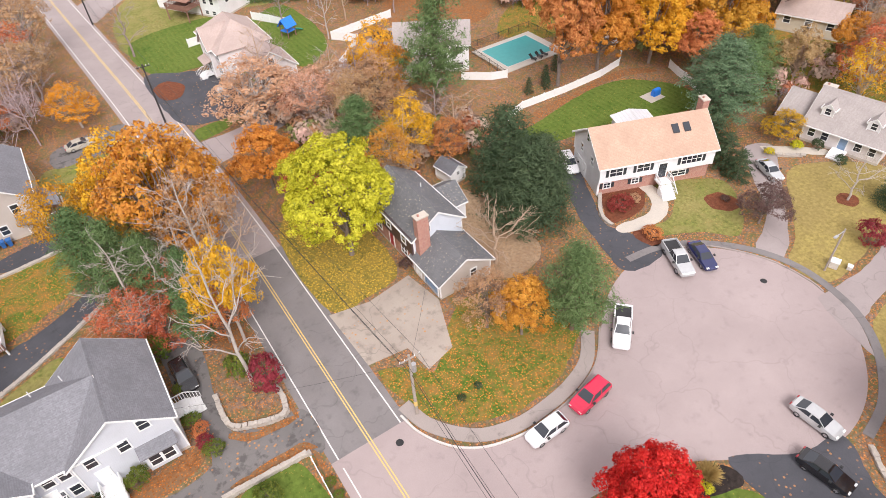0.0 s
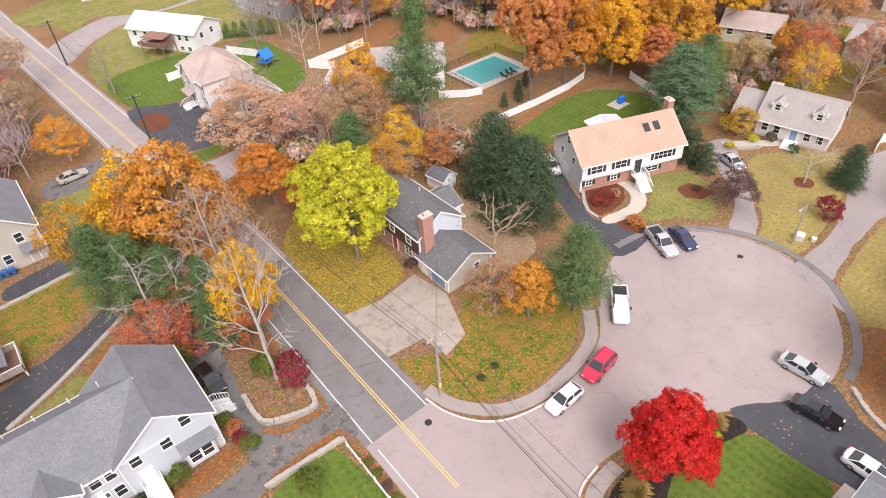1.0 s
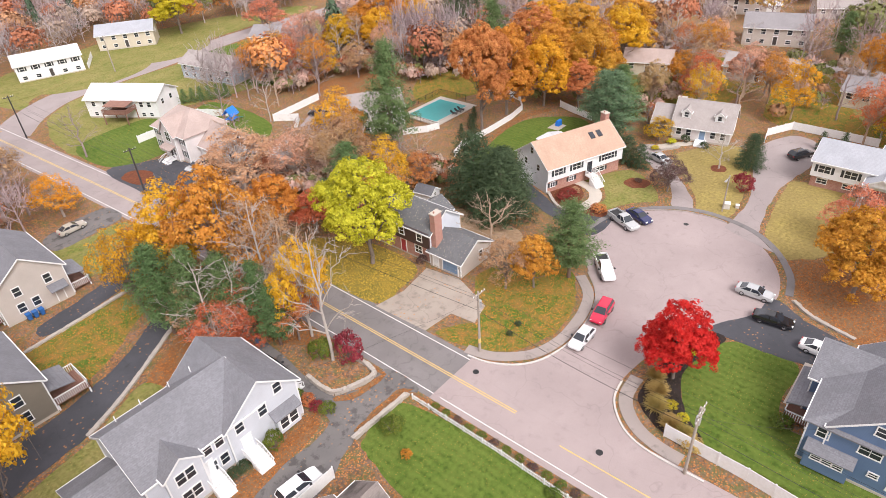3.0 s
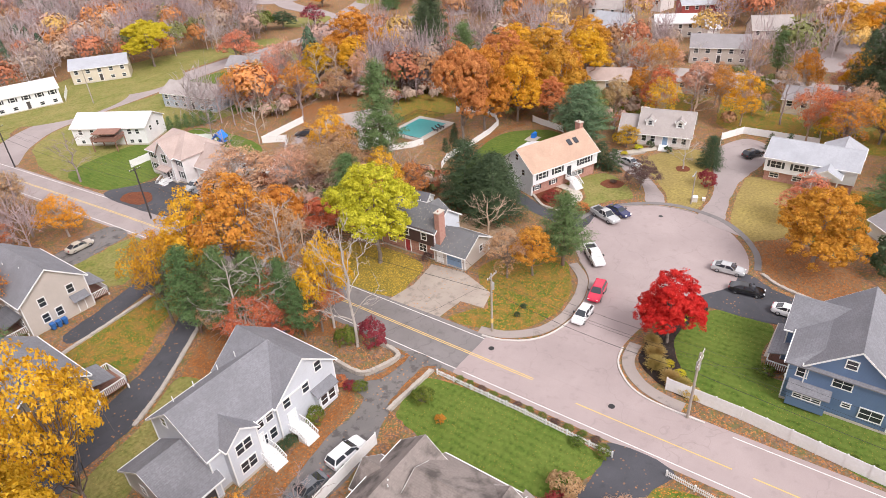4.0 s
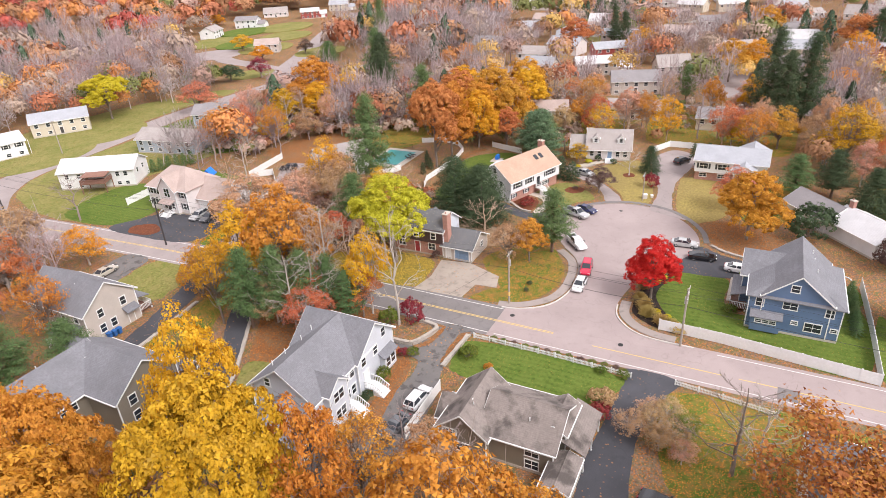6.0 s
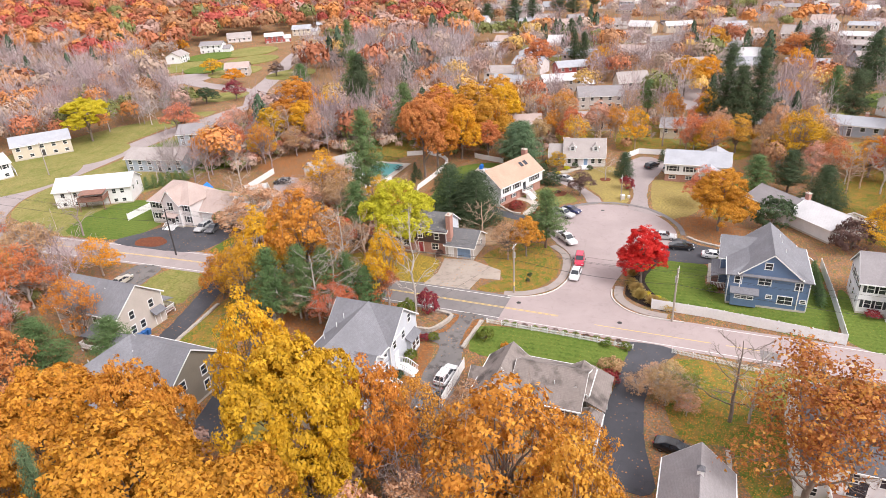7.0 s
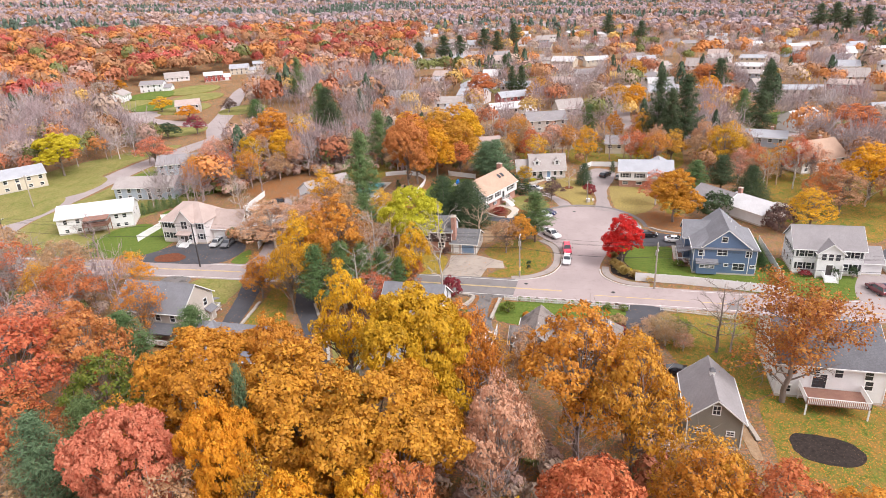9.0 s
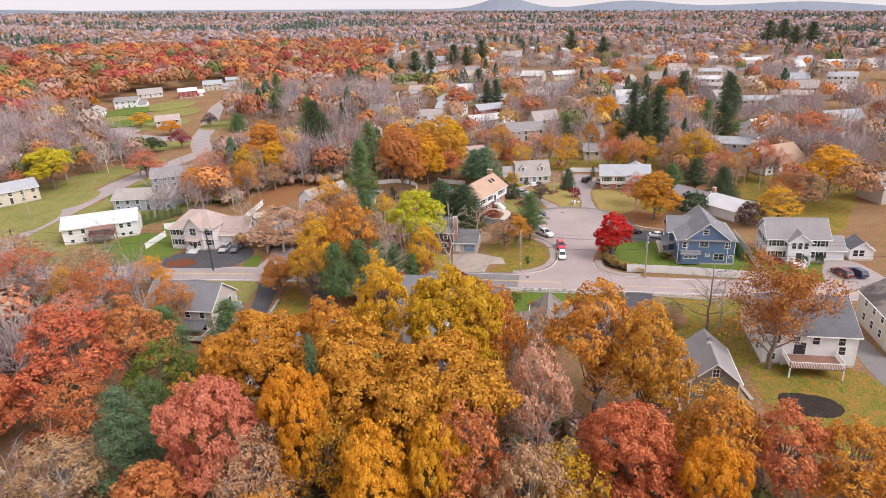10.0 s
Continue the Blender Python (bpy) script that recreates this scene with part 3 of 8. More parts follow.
    # spruce: a full cone with drooping boughs, 14 m by 4 m
    for key, seed, power in (("spruce", 31, 0.8), ("column", 32, 0.35), ("small_column", 33, 0.4)):
        rng = np.random.default_rng(seed)
        lines, cs, ds = [limb(rng, (0, 0, -0.3), (0, 0, 13.9), 0.24, 0.03, 6, 0.004)], [], []
        rows = 46 if key == "small_column" else 130
        for i in range(rows):
            f = i / rows
            z, az = 0.8 + 12.8 * f, i * 2.39996
            reach = 4.0 * (1 - f) ** power * rng.uniform(0.75, 1.06)
            for s in np.linspace(0.45, 1.0, max(2, int(reach * 1.3))):
                cs.append((math.cos(az) * reach * s, math.sin(az) * reach * s, z + 0.5 - 0.25 * reach * s * s))
                ds.append((math.cos(az) * 0.8, math.sin(az) * 0.8, 0.6))
        cs, ds = np.array(cs), np.array(ds)
        off = rng.normal(0, 1, (len(cs), 20 if key == "small_column" else 38, 3)) * np.array([0.42, 0.42, 0.22])
        template(key, lines, (cs[:, None] + off).reshape(-1, 3), (ds[:, None] + off).reshape(-1, 3), 0.30 if key == "small_column" else 0.16, rng, 5, 1.6)
    # a rounded shrub, 2 m high and 1.4 m in radius; a tuft of tall grass of the same size
    rng = np.random.default_rng(41)
    p, q, c = crown_points(rng, [(0, 0, 0.8, 1.1, 0.95), (0.4, 0.2, 0.9, 0.8, 0.8), (-0.4, -0.2, 0.7, 0.8, 0.8)], 70, 26, 0.3)
    lines = [limb(rng, (0, 0, -0.1), c[k], 0.035, 0.012, 4) for k in range(0, len(c), 4)]
    template("shrub", lines, p, q, 0.085, rng)
    rng = np.random.default_rng(42)
    d = rng.normal(0, 1, (900, 3))
    d[:, 2] = np.abs(d[:, 2]) + 0.5
    d /= np.linalg.norm(d, axis=1)[:, None]
    blades = [(np.array([(0, 0, 0), x * 1.0 + (0, 0, 0.25), x * 1.55 + (0, 0, 0.05)]) * (0.9, 0.9, 1.1) + (*rng.normal(0, 0.12, 2), 0), (0.03, 0.03, 0.008)) for x in d[:420]]
    v, f = tubes(blades, 3)
    TREES["tuft"] = (raw_mesh("stem", *tubes([limb(rng, (0, 0, -0.1), (0, 0, 0.5), 0.1, 0.05, 3)], 5), M["twig_tan"]), raw_mesh("blades", v, f, M["leaf_grass"]))


SIZES = {"thinning": (15, 6.4), "bare": (15, 5.5), "bare_b": (15, 5.5), "pine": (16, 4.6), "pine_b": (16, 4.6), "spruce": (14, 4.0), "column": (14, 4.0), "small_column": (14, 4.0), "shrub": (2.0, 1.4), "tuft": (1.8, 1.5)}
TREE_SPOTS = []


def tree(kind, name, label, category, x, y, high, radius, leaf=None, bark="bark", turn=None, group=""):
    h0, r0 = SIZES.get(kind, (16, 6))
    turn = (x * 37.0 + y * 91.0) % 360 if turn is None else turn
    root = thing(name, label, category, Matrix.Translation((x, y, 0)) @ pose(0, 0, 0, 0, 0, turn) @ Matrix.Diagonal((radius / r0, radius / r0, high / h0, 1)), group)
    trunk, crown = TREES[kind]
    t = part("trunk" if kind != "tuft" else "stem", trunk, None, root)
    t.material_slots[0].link = "OBJECT"
    t.material_slots[0].material = M[bark]
    if crown is not None:
        c = part("crown" if kind != "tuft" else "blades", crown, None, root)
        c.material_slots[0].link = "OBJECT"
        c.material_slots[0].material = M["leaf_" + leaf]
    TREE_SPOTS.append((x, y, radius))
    return root


make_templates()

# ---- ground, roads, drives ----
bm = bmesh.new()
rings = [0, 150, 330] + [330 + 40 * i for i in range(1, 16)] + [1150, 1500, 2000, 3000, 4000, 4650]
prev = None
for rr in rings:
    row = [bm.verts.new((-113 + rr * math.cos(2 * math.pi * k / 96), 21 + rr * math.sin(2 * math.pi * k / 96), 0)) for k in range(96)] if rr else [bm.verts.new((-113, 21, 0))]
    for v in row:
        v.co.z = terrain(v.co.x, v.co.y) - 0.3 * min(1.0, max(0.0, (rr - 330) / 75)) if rr > 330 else 0
    for k in range(96 if prev else 0):
        bm.faces.new((prev[k], row[k], row[(k + 1) % 96], prev[(k + 1) % 96]) if len(prev) > 1 else (prev[0], row[k], row[(k + 1) % 96]))
    prev = row
bmesh.ops.reverse_faces(bm, faces=[q for q in bm.faces if q.normal.z < 0])
bm.normal_update()
for f in bm.faces:
    if f.normal.z < 0:
        f.normal_flip()
earth = bpy.data.meshes.new("ground")
bm.to_mesh(earth)
bm.free()
earth.materials.append(M["earth"])
tagged(part("ground", earth, M["earth"]), "leaf-strewn brown earth reaching to the horizon", "ground", kind="structure")


def centre(y):
    """The middle of the main road, which bends off to the north-west."""
    return 9.0 - 0.00052 * max(0.0, y - 52) ** 2 if y < 120 else 9.0 - 0.00052 * 68 ** 2 - 0.0707 * (y - 120)


def road_strip(name, label, y0, y1, half, z, mat):
    ys = [y0 + (y1 - y0) * i / 24 for i in range(25)]
    patch(name, label, "road", [(centre(y) + half, y) for y in ys] + [(centre(y) - half, y) for y in reversed(ys)], z, mat, False, 0.04)


road_strip("road", "two-lane road of worn grey asphalt", 31.0, 62.0, 4.1, 0.02, M["road_mid"])
road_strip("road", "two-lane road of pale faded asphalt", 62.0, 330.0, 4.0, 0.016, M["road_far"])
road_strip("road", "two-lane road of faded pinkish asphalt", -170.0, 31.0, 4.1, 0.016, M["road_old"])
for side in (-3.35, 3.35):
    ribbon("road_line", "worn white edge line on the road", "road line", [(centre(y) + side, y) for y in range(31, 330, 9)], 0.13, 0.0, 0.026, M["line_white"])
ribbon("road_line", "worn white edge line on the road", "road line", [(centre(y) - 3.35, y) for y in range(-160, 32, 10)], 0.12, 0.0, 0.026, M["line_white"])
ribbon("road_line", "worn white edge line on the road", "road line", [(centre(y) + 3.35, y) for y in range(-160, 9, 10)], 0.12, 0.0, 0.026, M["line_white"])
for side in (-0.14, 0.14):
    ribbon("road_line", "double yellow centre line on the road", "road line", [(centre(y) + side, y) for y in range(22, 330, 9)], 0.12, 0.0, 0.028, M["line_yellow"])
for y0, y1 in ((-1, 16), (-40, -3), (-160, -42)):
    ribbon("road_line", "faded yellow centre line on the road", "road line", [(centre(y0) - 0.9, y0), (centre(y1) - 0.9, y1)], 0.14, 0.0, 0.026, M["line_yellow"], 1)
patch("tar_patch", "dark square tar patch in the road", "road patch", [(6.0, -7.5), (8.3, -7.5), (8.3, -10.0), (6.0, -10.0)], 0.028, M["road_mid"], False, 0.03)

# the turning circle and its mouth
cul = [(59.4, 23.0), (57.2, 27.4), (53.6, 31.0), (49.0, 32.9), (44.6, 33.0), (40.0, 31.2), (36.0, 28.2), (32.7, 25.3), (29.6, 24.0), (26.0, 23.4), (21.5, 23.0), (17.6, 24.0), (14.9, 25.9), (13.2, 28.8),
       (12.9, 30.4), (11.6, 29.6), (10.6, 24), (10.4, 12), (11.4, 5.6), (12.6, 5.4), (12.8, 8.4), (13.6, 11.4), (15.4, 13.6), (17.4, 14.8), (20.0, 15.2), (25.0, 14.6), (30.0, 13.2), (35.0, 10.2), (40.0, 7.2), (44.6, 6.0), (49.6, 7.0), (54.0, 9.6), (57.4, 13.2), (59.4, 17.8)]
patch("cul_de_sac", "round turning place of faded pinkish asphalt", "road", cul, 0.022, M["road_old"], True, 0.0)
ribbon("kerb", "pale granite kerb round the corner lawn", "kerb", [(12.75, 31.6), (13.3, 28.9), (15.0, 26.0), (17.6, 24.1), (21.5, 23.1), (24.5, 23.2)], 0.22, 0.0, 0.15, M["kerb"])
ribbon("kerb", "pale granite kerb at the mouth of the side road", "kerb", [(12.75, 3.0), (12.85, 8.4), (13.7, 11.4), (15.5, 13.5), (17.5, 14.7), (20.0, 15.1)], 0.22, 0.0, 0.15, M["kerb"])
ribbon("kerb", "worn grey asphalt kerb of the turning place", "kerb", [(24.5, 23.2), (28, 23.6), (32.4, 25.2), (36.0, 28.4)], 0.2, 0.0, 0.1, M["walk"])
ribbon("kerb", "worn grey asphalt kerb of the turning place", "kerb", [(51.5, 32.2), (54.6, 30.6), (57.2, 27.6), (59.2, 23.6), (59.7, 19.5), (59.4, 17.6)], 0.2, 0.0, 0.1, M["walk"])
ribbon("pavement", "grey asphalt sidewalk round the corner lawn", "sidewalk", [(13.6, 32.5), (14.3, 29.5), (16.0, 27.0), (18.2, 25.2), (21.6, 24.2), (25.0, 24.2), (28.5, 24.7), (31.8, 26.0), (34.6, 28.8)], 1.45, -0.05, 0.09, M["walk"])
ribbon("pavement", "grey asphalt sidewalk beside the planted corner", "sidewalk", [(13.8, 5.6), (14.0, 8.2), (14.9, 10.8), (16.6, 12.8), (18.6, 13.8), (21.5, 14.0)], 1.5, -0.05, 0.09, M["walk"])
ribbon("pavement", "dark patched asphalt sidewalk of the turning place", "sidewalk", [(46, 34.0), (50.2, 33.4), (54.2, 31.5), (57.9, 27.9), (60.1, 23.9), (60.7, 19.5), (59.4, 13.9), (56.2, 9.6), (51.2, 6.2), (46.4, 4.9)], 0.95, -0.05, 0.05, M["road_mid"])

# drives and paths
patch("driveway", "dark asphalt drive beside a white house", "driveway", [(51.5, 54), (50.2, 50), (47.5, 45), (45.2, 38), (44.6, 32.6), (50.2, 32.4), (49.8, 36.5), (48.6, 40.5), (50.8, 45.0), (54.4, 52.5)], 0.03, M["drive"])
patch("driveway", "pale grey asphalt drive between dry lawns", "driveway", [(60.2, 23.6), (64, 25), (69.5, 29.5), (75, 34), (79.5, 38.5), (76.5, 40.5), (72, 36.5), (66, 29.5), (59.6, 26.4)], 0.03, M["road_far"])
patch("driveway", "long grey asphalt drive past the dry lawns", "driveway", [(57.6, 16.9), (60.5, 17.3), (66.5, 17.0), (74, 18.5), (81, 20.5), (90, 22.0), (97.5, 18), (94, 12.5), (86, 12.5), (80, 13.5), (74, 14.4), (65, 13.8), (58.5, 12.5), (55.4, 9.6)], 0.032, M["road_far"])
patch("driveway", "dark asphalt drive with parked cars", "driveway", [(34.6, 10.6), (40, 7.4), (44.6, 6.2), (42.5, 2.0), (40.6, -3.4), (36.4, -3.4), (34.4, 0.5), (34.0, 6.0)], 0.034, M["drive"])
patch("driveway", "stained worn asphalt drive in front of a grey house", "driveway", [(5.2, 38.0), (5.2, 32.8), (2.0, 33.6), (-4.0, 33.6), (-10, 31.6), (-18, 31.2), (-26, 32), (-27, 39.6), (-20, 39.0), (-13, 37.4), (-5.6, 36.8), (-1.6, 39.4), (1.6, 38.0)], 0.03, M["drive_worn"])
patch("driveway", "stained worn asphalt parking place beside a grey house", "driveway", [(-4.4, 36.4), (-3.6, 41), (-4.6, 46), (-4.8, 54.6), (-3.0, 56.4), (-0.9, 55.4), (-0.9, 50), (-1.6, 44.5), (-1.5, 38.6), (-2.6, 36.4)], 0.036, M["drive_worn"])
patch("driveway", "winding dark asphalt drive between leafy lawns", "driveway", [(4.6, 75.5), (-1.5, 73.4), (-7.0, 70.6), (-13.6, 66.0), (-20, 63.8), (-27, 62.4), (-34, 60), (-34, 55), (-28.5, 56.2), (-22.0, 57.4), (-16.2, 60.3), (-9.0, 65.0), (-3.0, 68.5), (4.8, 70.6)], 0.03, M["drive"])
patch("driveway", "dark asphalt drive beside a beige house", "driveway", [(4, 88), (-3, 85.6), (-12, 83.0), (-18, 81.6), (-17.5, 78.8), (-10, 79.8), (-3, 81.4), (4, 84)], 0.03, M["drive"])
patch("driveway", "worn dark yard where a car is parked", "driveway", [(3.4, 106.5), (-2, 107), (-8, 105), (-8, 99.6), (-2, 99.8), (3.6, 101)], 0.03, M["drive_worn"])
patch("driveway", "cracked concrete drive strewn with leaves", "driveway", [(12.9, 47.4), (17.5, 46.6), (23.4, 47.8), (24.2, 42.0), (21.6, 35.6), (18.0, 34.8), (17.4, 38.4), (13.0, 38.8)], 0.03, M["slab"], False, 0.25)
patch("driveway", "looping dark asphalt drive round a mulched island", "driveway", [(10.6, 121.5), (17, 119), (21.5, 116), (22.4, 110), (25, 103), (22, 98.5), (17, 97.5), (12.0, 99.5), (10.4, 107)], 0.03, M["drive"])
patch("flower_bed", "round mulched island with a low stone ring", "flower bed", [(10.8, 115.6), (13.6, 117), (15.8, 113.5), (14, 109.6), (11.4, 110.4)], 0.06, M["mulch"])
patch("driveway", "straight gravel drive beside a white fence", "driveway", [(8.6, 92), (20, 93.2), (33, 98.6), (44, 104), (56, 110.5), (58, 105), (48, 99.6), (36, 93.6), (24, 88.6), (9.4, 84.6)], 0.028, M["road_far"])
patch("driveway", "dark asphalt drive reaching the road", "driveway", [(4.8, 10.4), (4.8, 3.8), (0.5, 5.0), (-7, 6.6), (-16, 6.0), (-23.5, 4.2), (-23.5, 9.0), (-16, 11.4), (-6, 10.8), (1.5, 10.2)], 0.03, M["drive"])
patch("driveway", "pale asphalt drive beside a white house", "driveway", [(12.8, -30.5), (24, -33.6), (24, -39.5), (12.8, -41.5)], 0.03, M["road_far"])
patch("driveway", "grey asphalt drive beside a taupe house", "driveway", [(5, -22.6), (-8, -24.4), (-24, -25.2), (-24, -28.6), (-8, -28.2), (5, -27)], 0.03, M["road_mid"])
patch("footpath", "curved pale concrete path to a front door", "path", [(57.6, 43.4), (59.0, 42.8), (58.6, 39.4), (55.2, 36.6), (49.6, 37.4), (49.2, 39.0), (54.4, 38.6), (56.8, 40.6)], 0.07, M["concrete"])
patch("footpath", "pale brick path beside a blue house", "path", [(35.0, 0.0), (35.0, -2.4), (30, -1.6), (27.4, -1.0), (27.4, 0.2)], 0.05, M["concrete"], False)
patch("footpath", "curved concrete path before a grey cape house", "path", [(77.6, 38.2), (80, 35.6), (83.4, 32.4), (84.4, 33.4), (81, 36.8), (78.4, 39.2)], 0.05, M["concrete"])
patch("footpath", "sandy path beside a grey barn", "path", [(-20, -3.6), (-27, -4.6), (-33, -5.6), (-33, -4.4), (-27, -3.6), (-20, -2.6)], 0.04, M["sand"])

# lawns and beds
patch("lawn", "mown striped green lawn beside a blue house", "lawn", [(33.6, 7.6), (34.0, 0.4), (27.2, 0.4), (24.0, -2.6), (33, -17), (14.6, -17.6), (15.6, -4), (17.0, 5.2), (21, 8.4), (27, 10.6)], 0.024, M["lawn"])
patch("flower_bed", "dark mulched planting bed at the street corner", "flower bed", [(33, 11), (27, 12.6), (22.5, 13.0), (18.6, 12.4), (16.2, 9.4), (15.4, 5.0), (17.6, 5.2), (20.5, 8.2), (26, 10.2), (33.4, 8.4)], 0.04, M["mulch_dark"])
patch("flower_bed", "leaf-covered bed below a golden tree", "flower bed", [(45.6, 3.6), (50, 5.2), (54, 7.4), (57, 3), (54, -6), (46, -8), (41.6, -4.4), (43.4, 0.4)], 0.03, M["litter"])
patch("lawn", "leaf-strewn corner lawn by the street", "lawn", [(13.4, 37.4), (14.6, 30.6), (17.4, 27.4), (21.6, 25.6), (26.0, 25.6), (31, 27.4), (35, 31), (33, 37), (27, 40.6), (22.6, 38), (18.6, 34.2), (17.2, 35.6)], 0.024, M["lawn_leafy"])
patch("lawn", "lawn thick with fallen yellow leaves", "lawn", [(13.1, 62), (13.1, 48.2), (17.6, 47.4), (22.6, 48.8), (23.6, 56), (22, 64), (17, 68)], 0.024, M["lawn_gold"])
patch("yard", "bare sandy back yard", "yard", [(32, 60), (38, 58), (40, 48), (38.5, 41), (32, 40.4), (31.8, 48), (33.6, 52)], 0.024, M["sand"])
patch("lawn", "mown lawn before a white house with tan roof", "lawn", [(59.6, 42.0), (66, 39), (67, 35.5), (60.5, 29), (56.5, 32.4), (51.4, 35.0), (50.6, 37.0), (55.4, 36.2), (59.4, 38.8)], 0.024, M["lawn_mix"])
patch("flower_bed", "red mulched bed with a low wall", "flower bed", [(52.4, 45.4), (57.4, 43.2), (56.4, 41.0), (53.6, 39.4), (49.6, 39.8), (50.4, 42.6)], 0.05, M["mulch"])
patch("flower_bed", "red mulched bed with a shrub", "flower bed", [(49.8, 37.0), (52.8, 36.2), (52.2, 34.2), (50.2, 33.6)], 0.05, M["mulch"])
patch("flower_bed", "round red mulched bed", "flower bed", [(62.4, 36.2), (64.8, 36.0), (65.4, 33.0), (63.0, 32.4), (61.6, 34.4)], 0.05, M["mulch"])
patch("lawn", "sloping green back lawn", "lawn", [(47, 56), (52.6, 58.5), (60, 57.5), (72, 54), (80, 52.4), (83, 58), (77, 65.6), (66, 66.5), (56, 64.6), (50, 62)], 0.02, M["lawn"])
patch("flower_bed", "bank of red fallen leaves under a white fence", "flower bed", [(48, 65), (56, 66.5), (68, 67.8), (80, 68), (84, 64), (77, 66.6), (66, 66), (56, 64)], 0.03, M["litter"])
patch("lawn", "dry yellow lawn between two drives", "lawn", [(60.4, 22.4), (64.6, 24.6), (70, 28.6), (76.4, 33.4), (83, 30.6), (87, 25.4), (82, 21.4), (74, 19.4), (66, 18.0), (60.8, 18.2)], 0.024, M["lawn_dry"])
patch("flower_bed", "round mulch ring on the dry lawn", "flower bed", [(74.8, 25.6), (76.8, 26.4), (77.8, 24.6), (75.8, 23.8)], 0.05, M["mulch"])
patch("lawn", "dry lawn beside the long drive", "lawn", [(58.6, 11.6), (66, 13.0), (74, 13.6), (79, 12.6), (78, 3.6), (68, 0.6), (57, 4.4), (54.6, 7.4)], 0.024, M["lawn_dry"])
patch("lawn", "mown green lawn behind a low white fence", "lawn", [(2.9, 32.0), (2.9, 11.2), (-3, 12.2), (-5.4, 14), (-6.4, 22), (-5, 30.6), (-3.4, 32.8)], 0.024, M["lawn"])
patch("lawn", "leaf-strewn front lawn", "lawn", [(2.6, 3.6), (2.6, -18), (-8, -20), (-20, -8.2), (-20, -5), (-14, -3.4), (-14, 2.0), (-6, 4.6)], 0.024, M["lawn_leafy"])
patch("lawn", "green back lawn with fallen leaves", "lawn", [(-20, -8.6), (-21, -24), (-40, -24), (-39, -9), (-30, -7.4)], 0.024, M["lawn_leafy"])
patch("flower_bed", "dark oval mulch bed in the lawn", "flower bed", [(-27.6, -10.4), (-28.0, -15.6), (-30.4, -17.6), (-33, -15.4), (-32.4, -10.6), (-30, -9.4)], 0.05, M["mulch_dark"])
patch("lawn", "leafy lawn between two drives", "lawn", [(2, 80), (-5, 79), (-13, 78.4), (-22, 77), (-23, 66), (-16, 66.6), (-8.6, 71.8), (-2, 75)], 0.024, M["lawn_leafy"])
patch("lawn", "thin grass beside a grey house", "lawn", [(-14, 59.8), (-22, 56.4), (-31, 54), (-32, 47), (-23.5, 51), (-14, 52)], 0.024, M["lawn_mix"])
patch("flower_bed", "bank of orange pine needles and leaves", "flower bed", [(3.6, 68.5), (-3, 66.5), (-9, 63), (-14, 59.4), (-13, 52.6), (-6.4, 52.6), (-4.8, 57.8), (0, 58.4), (3.8, 58.4)], 0.02, M["litter"])
patch("flower_bed", "strip of fallen leaves beside the road", "flower bed", [(-0.3, 57.6), (0.2, 53), (1.4, 50), (3.9, 48), (4.2, 54), (3.9, 60)], 0.014, M["litter"])
patch("lawn", "bright green lawn before a tall white house", "lawn", [(12.4, 139), (30, 141), (33, 132), (25, 121.6), (20, 119), (12, 122.4)], 0.02, M["lawn"])
patch("lawn", "green lawn behind a tall white house", "lawn", [(33, 131), (44, 137), (46, 126), (44, 112), (36, 106), (34, 120)], 0.02, M["lawn"])
patch("lawn", "green lawn before a white colonial house", "lawn", [(14.2, -19.4), (30.6, -20.2), (23, -24), (23, -32.6), (13.2, -30)], 0.02, M["lawn"])
patch("lawn", "green side lawn along a white fence", "lawn", [(30, -4), (37, -5), (38, -17), (32, -17.4)], 0.02, M["lawn"])
patch("lawn", "grass by the drive entrance", "lawn", [(13, 97), (20, 96.8), (17.6, 94.4), (12.6, 93.2)], 0.026, M["lawn"])
patch("yard", "leaf-covered clearing by a gravel drive", "yard", [(58, 113), (66, 124), (84, 116), (76, 102), (62, 103)], 0.02, M["litter"])
patch("lawn", "autumn lawn behind a swimming pool", "lawn", [(72, 93), (86, 104), (104, 100), (100, 86), (84, 84)], 0.02, M["lawn_leafy"])

# thin grass round the houses beyond
for label, z, mat, pts in (
        ("thin grass between a road and a back street", 0.012, "lawn_mix", [(13, 128), (11, 150), (24, 170), (60, 174), (96, 178), (112, 172), (100, 150), (80, 142), (60, 136), (44, 139), (30, 142)]),
        ("thin grass beyond a back street", 0.012, "lawn_mix", [(14, 176), (24, 184), (60, 187), (100, 190), (122, 188), (118, 200), (90, 213), (50, 218), (15, 206)]),
        ("leaf-strewn grass behind a grey drive", 0.012, "lawn_leafy", [(102, -8), (134, -6), (135, 26), (104, 26), (101, 8)]),
        ("leaf-strewn grass under bare trees", 0.012, "lawn_leafy", [(96, 40), (112, 34), (134, 32), (134, 62), (112, 66), (98, 54)]),
        ("leaf-strewn grass behind white houses", 0.012, "lawn_leafy", [(56, -26), (84, -24), (100, -44), (82, -60), (60, -52), (42, -42)]),
        ("leaf-strewn grass beside a hedge", 0.012, "lawn_leafy", [(58, 0), (78, 1), (80, -10), (66, -9), (58, -6)]),
        ("thin grass beside a beige house", 0.012, "lawn_mix", [(4, 98.5), (4, 89), (-6, 87), (-10.6, 90), (-10.6, 99), (-4, 99.4)])):
    patch("lawn", label, "lawn", pts, z, M[mat], True, 0.6)

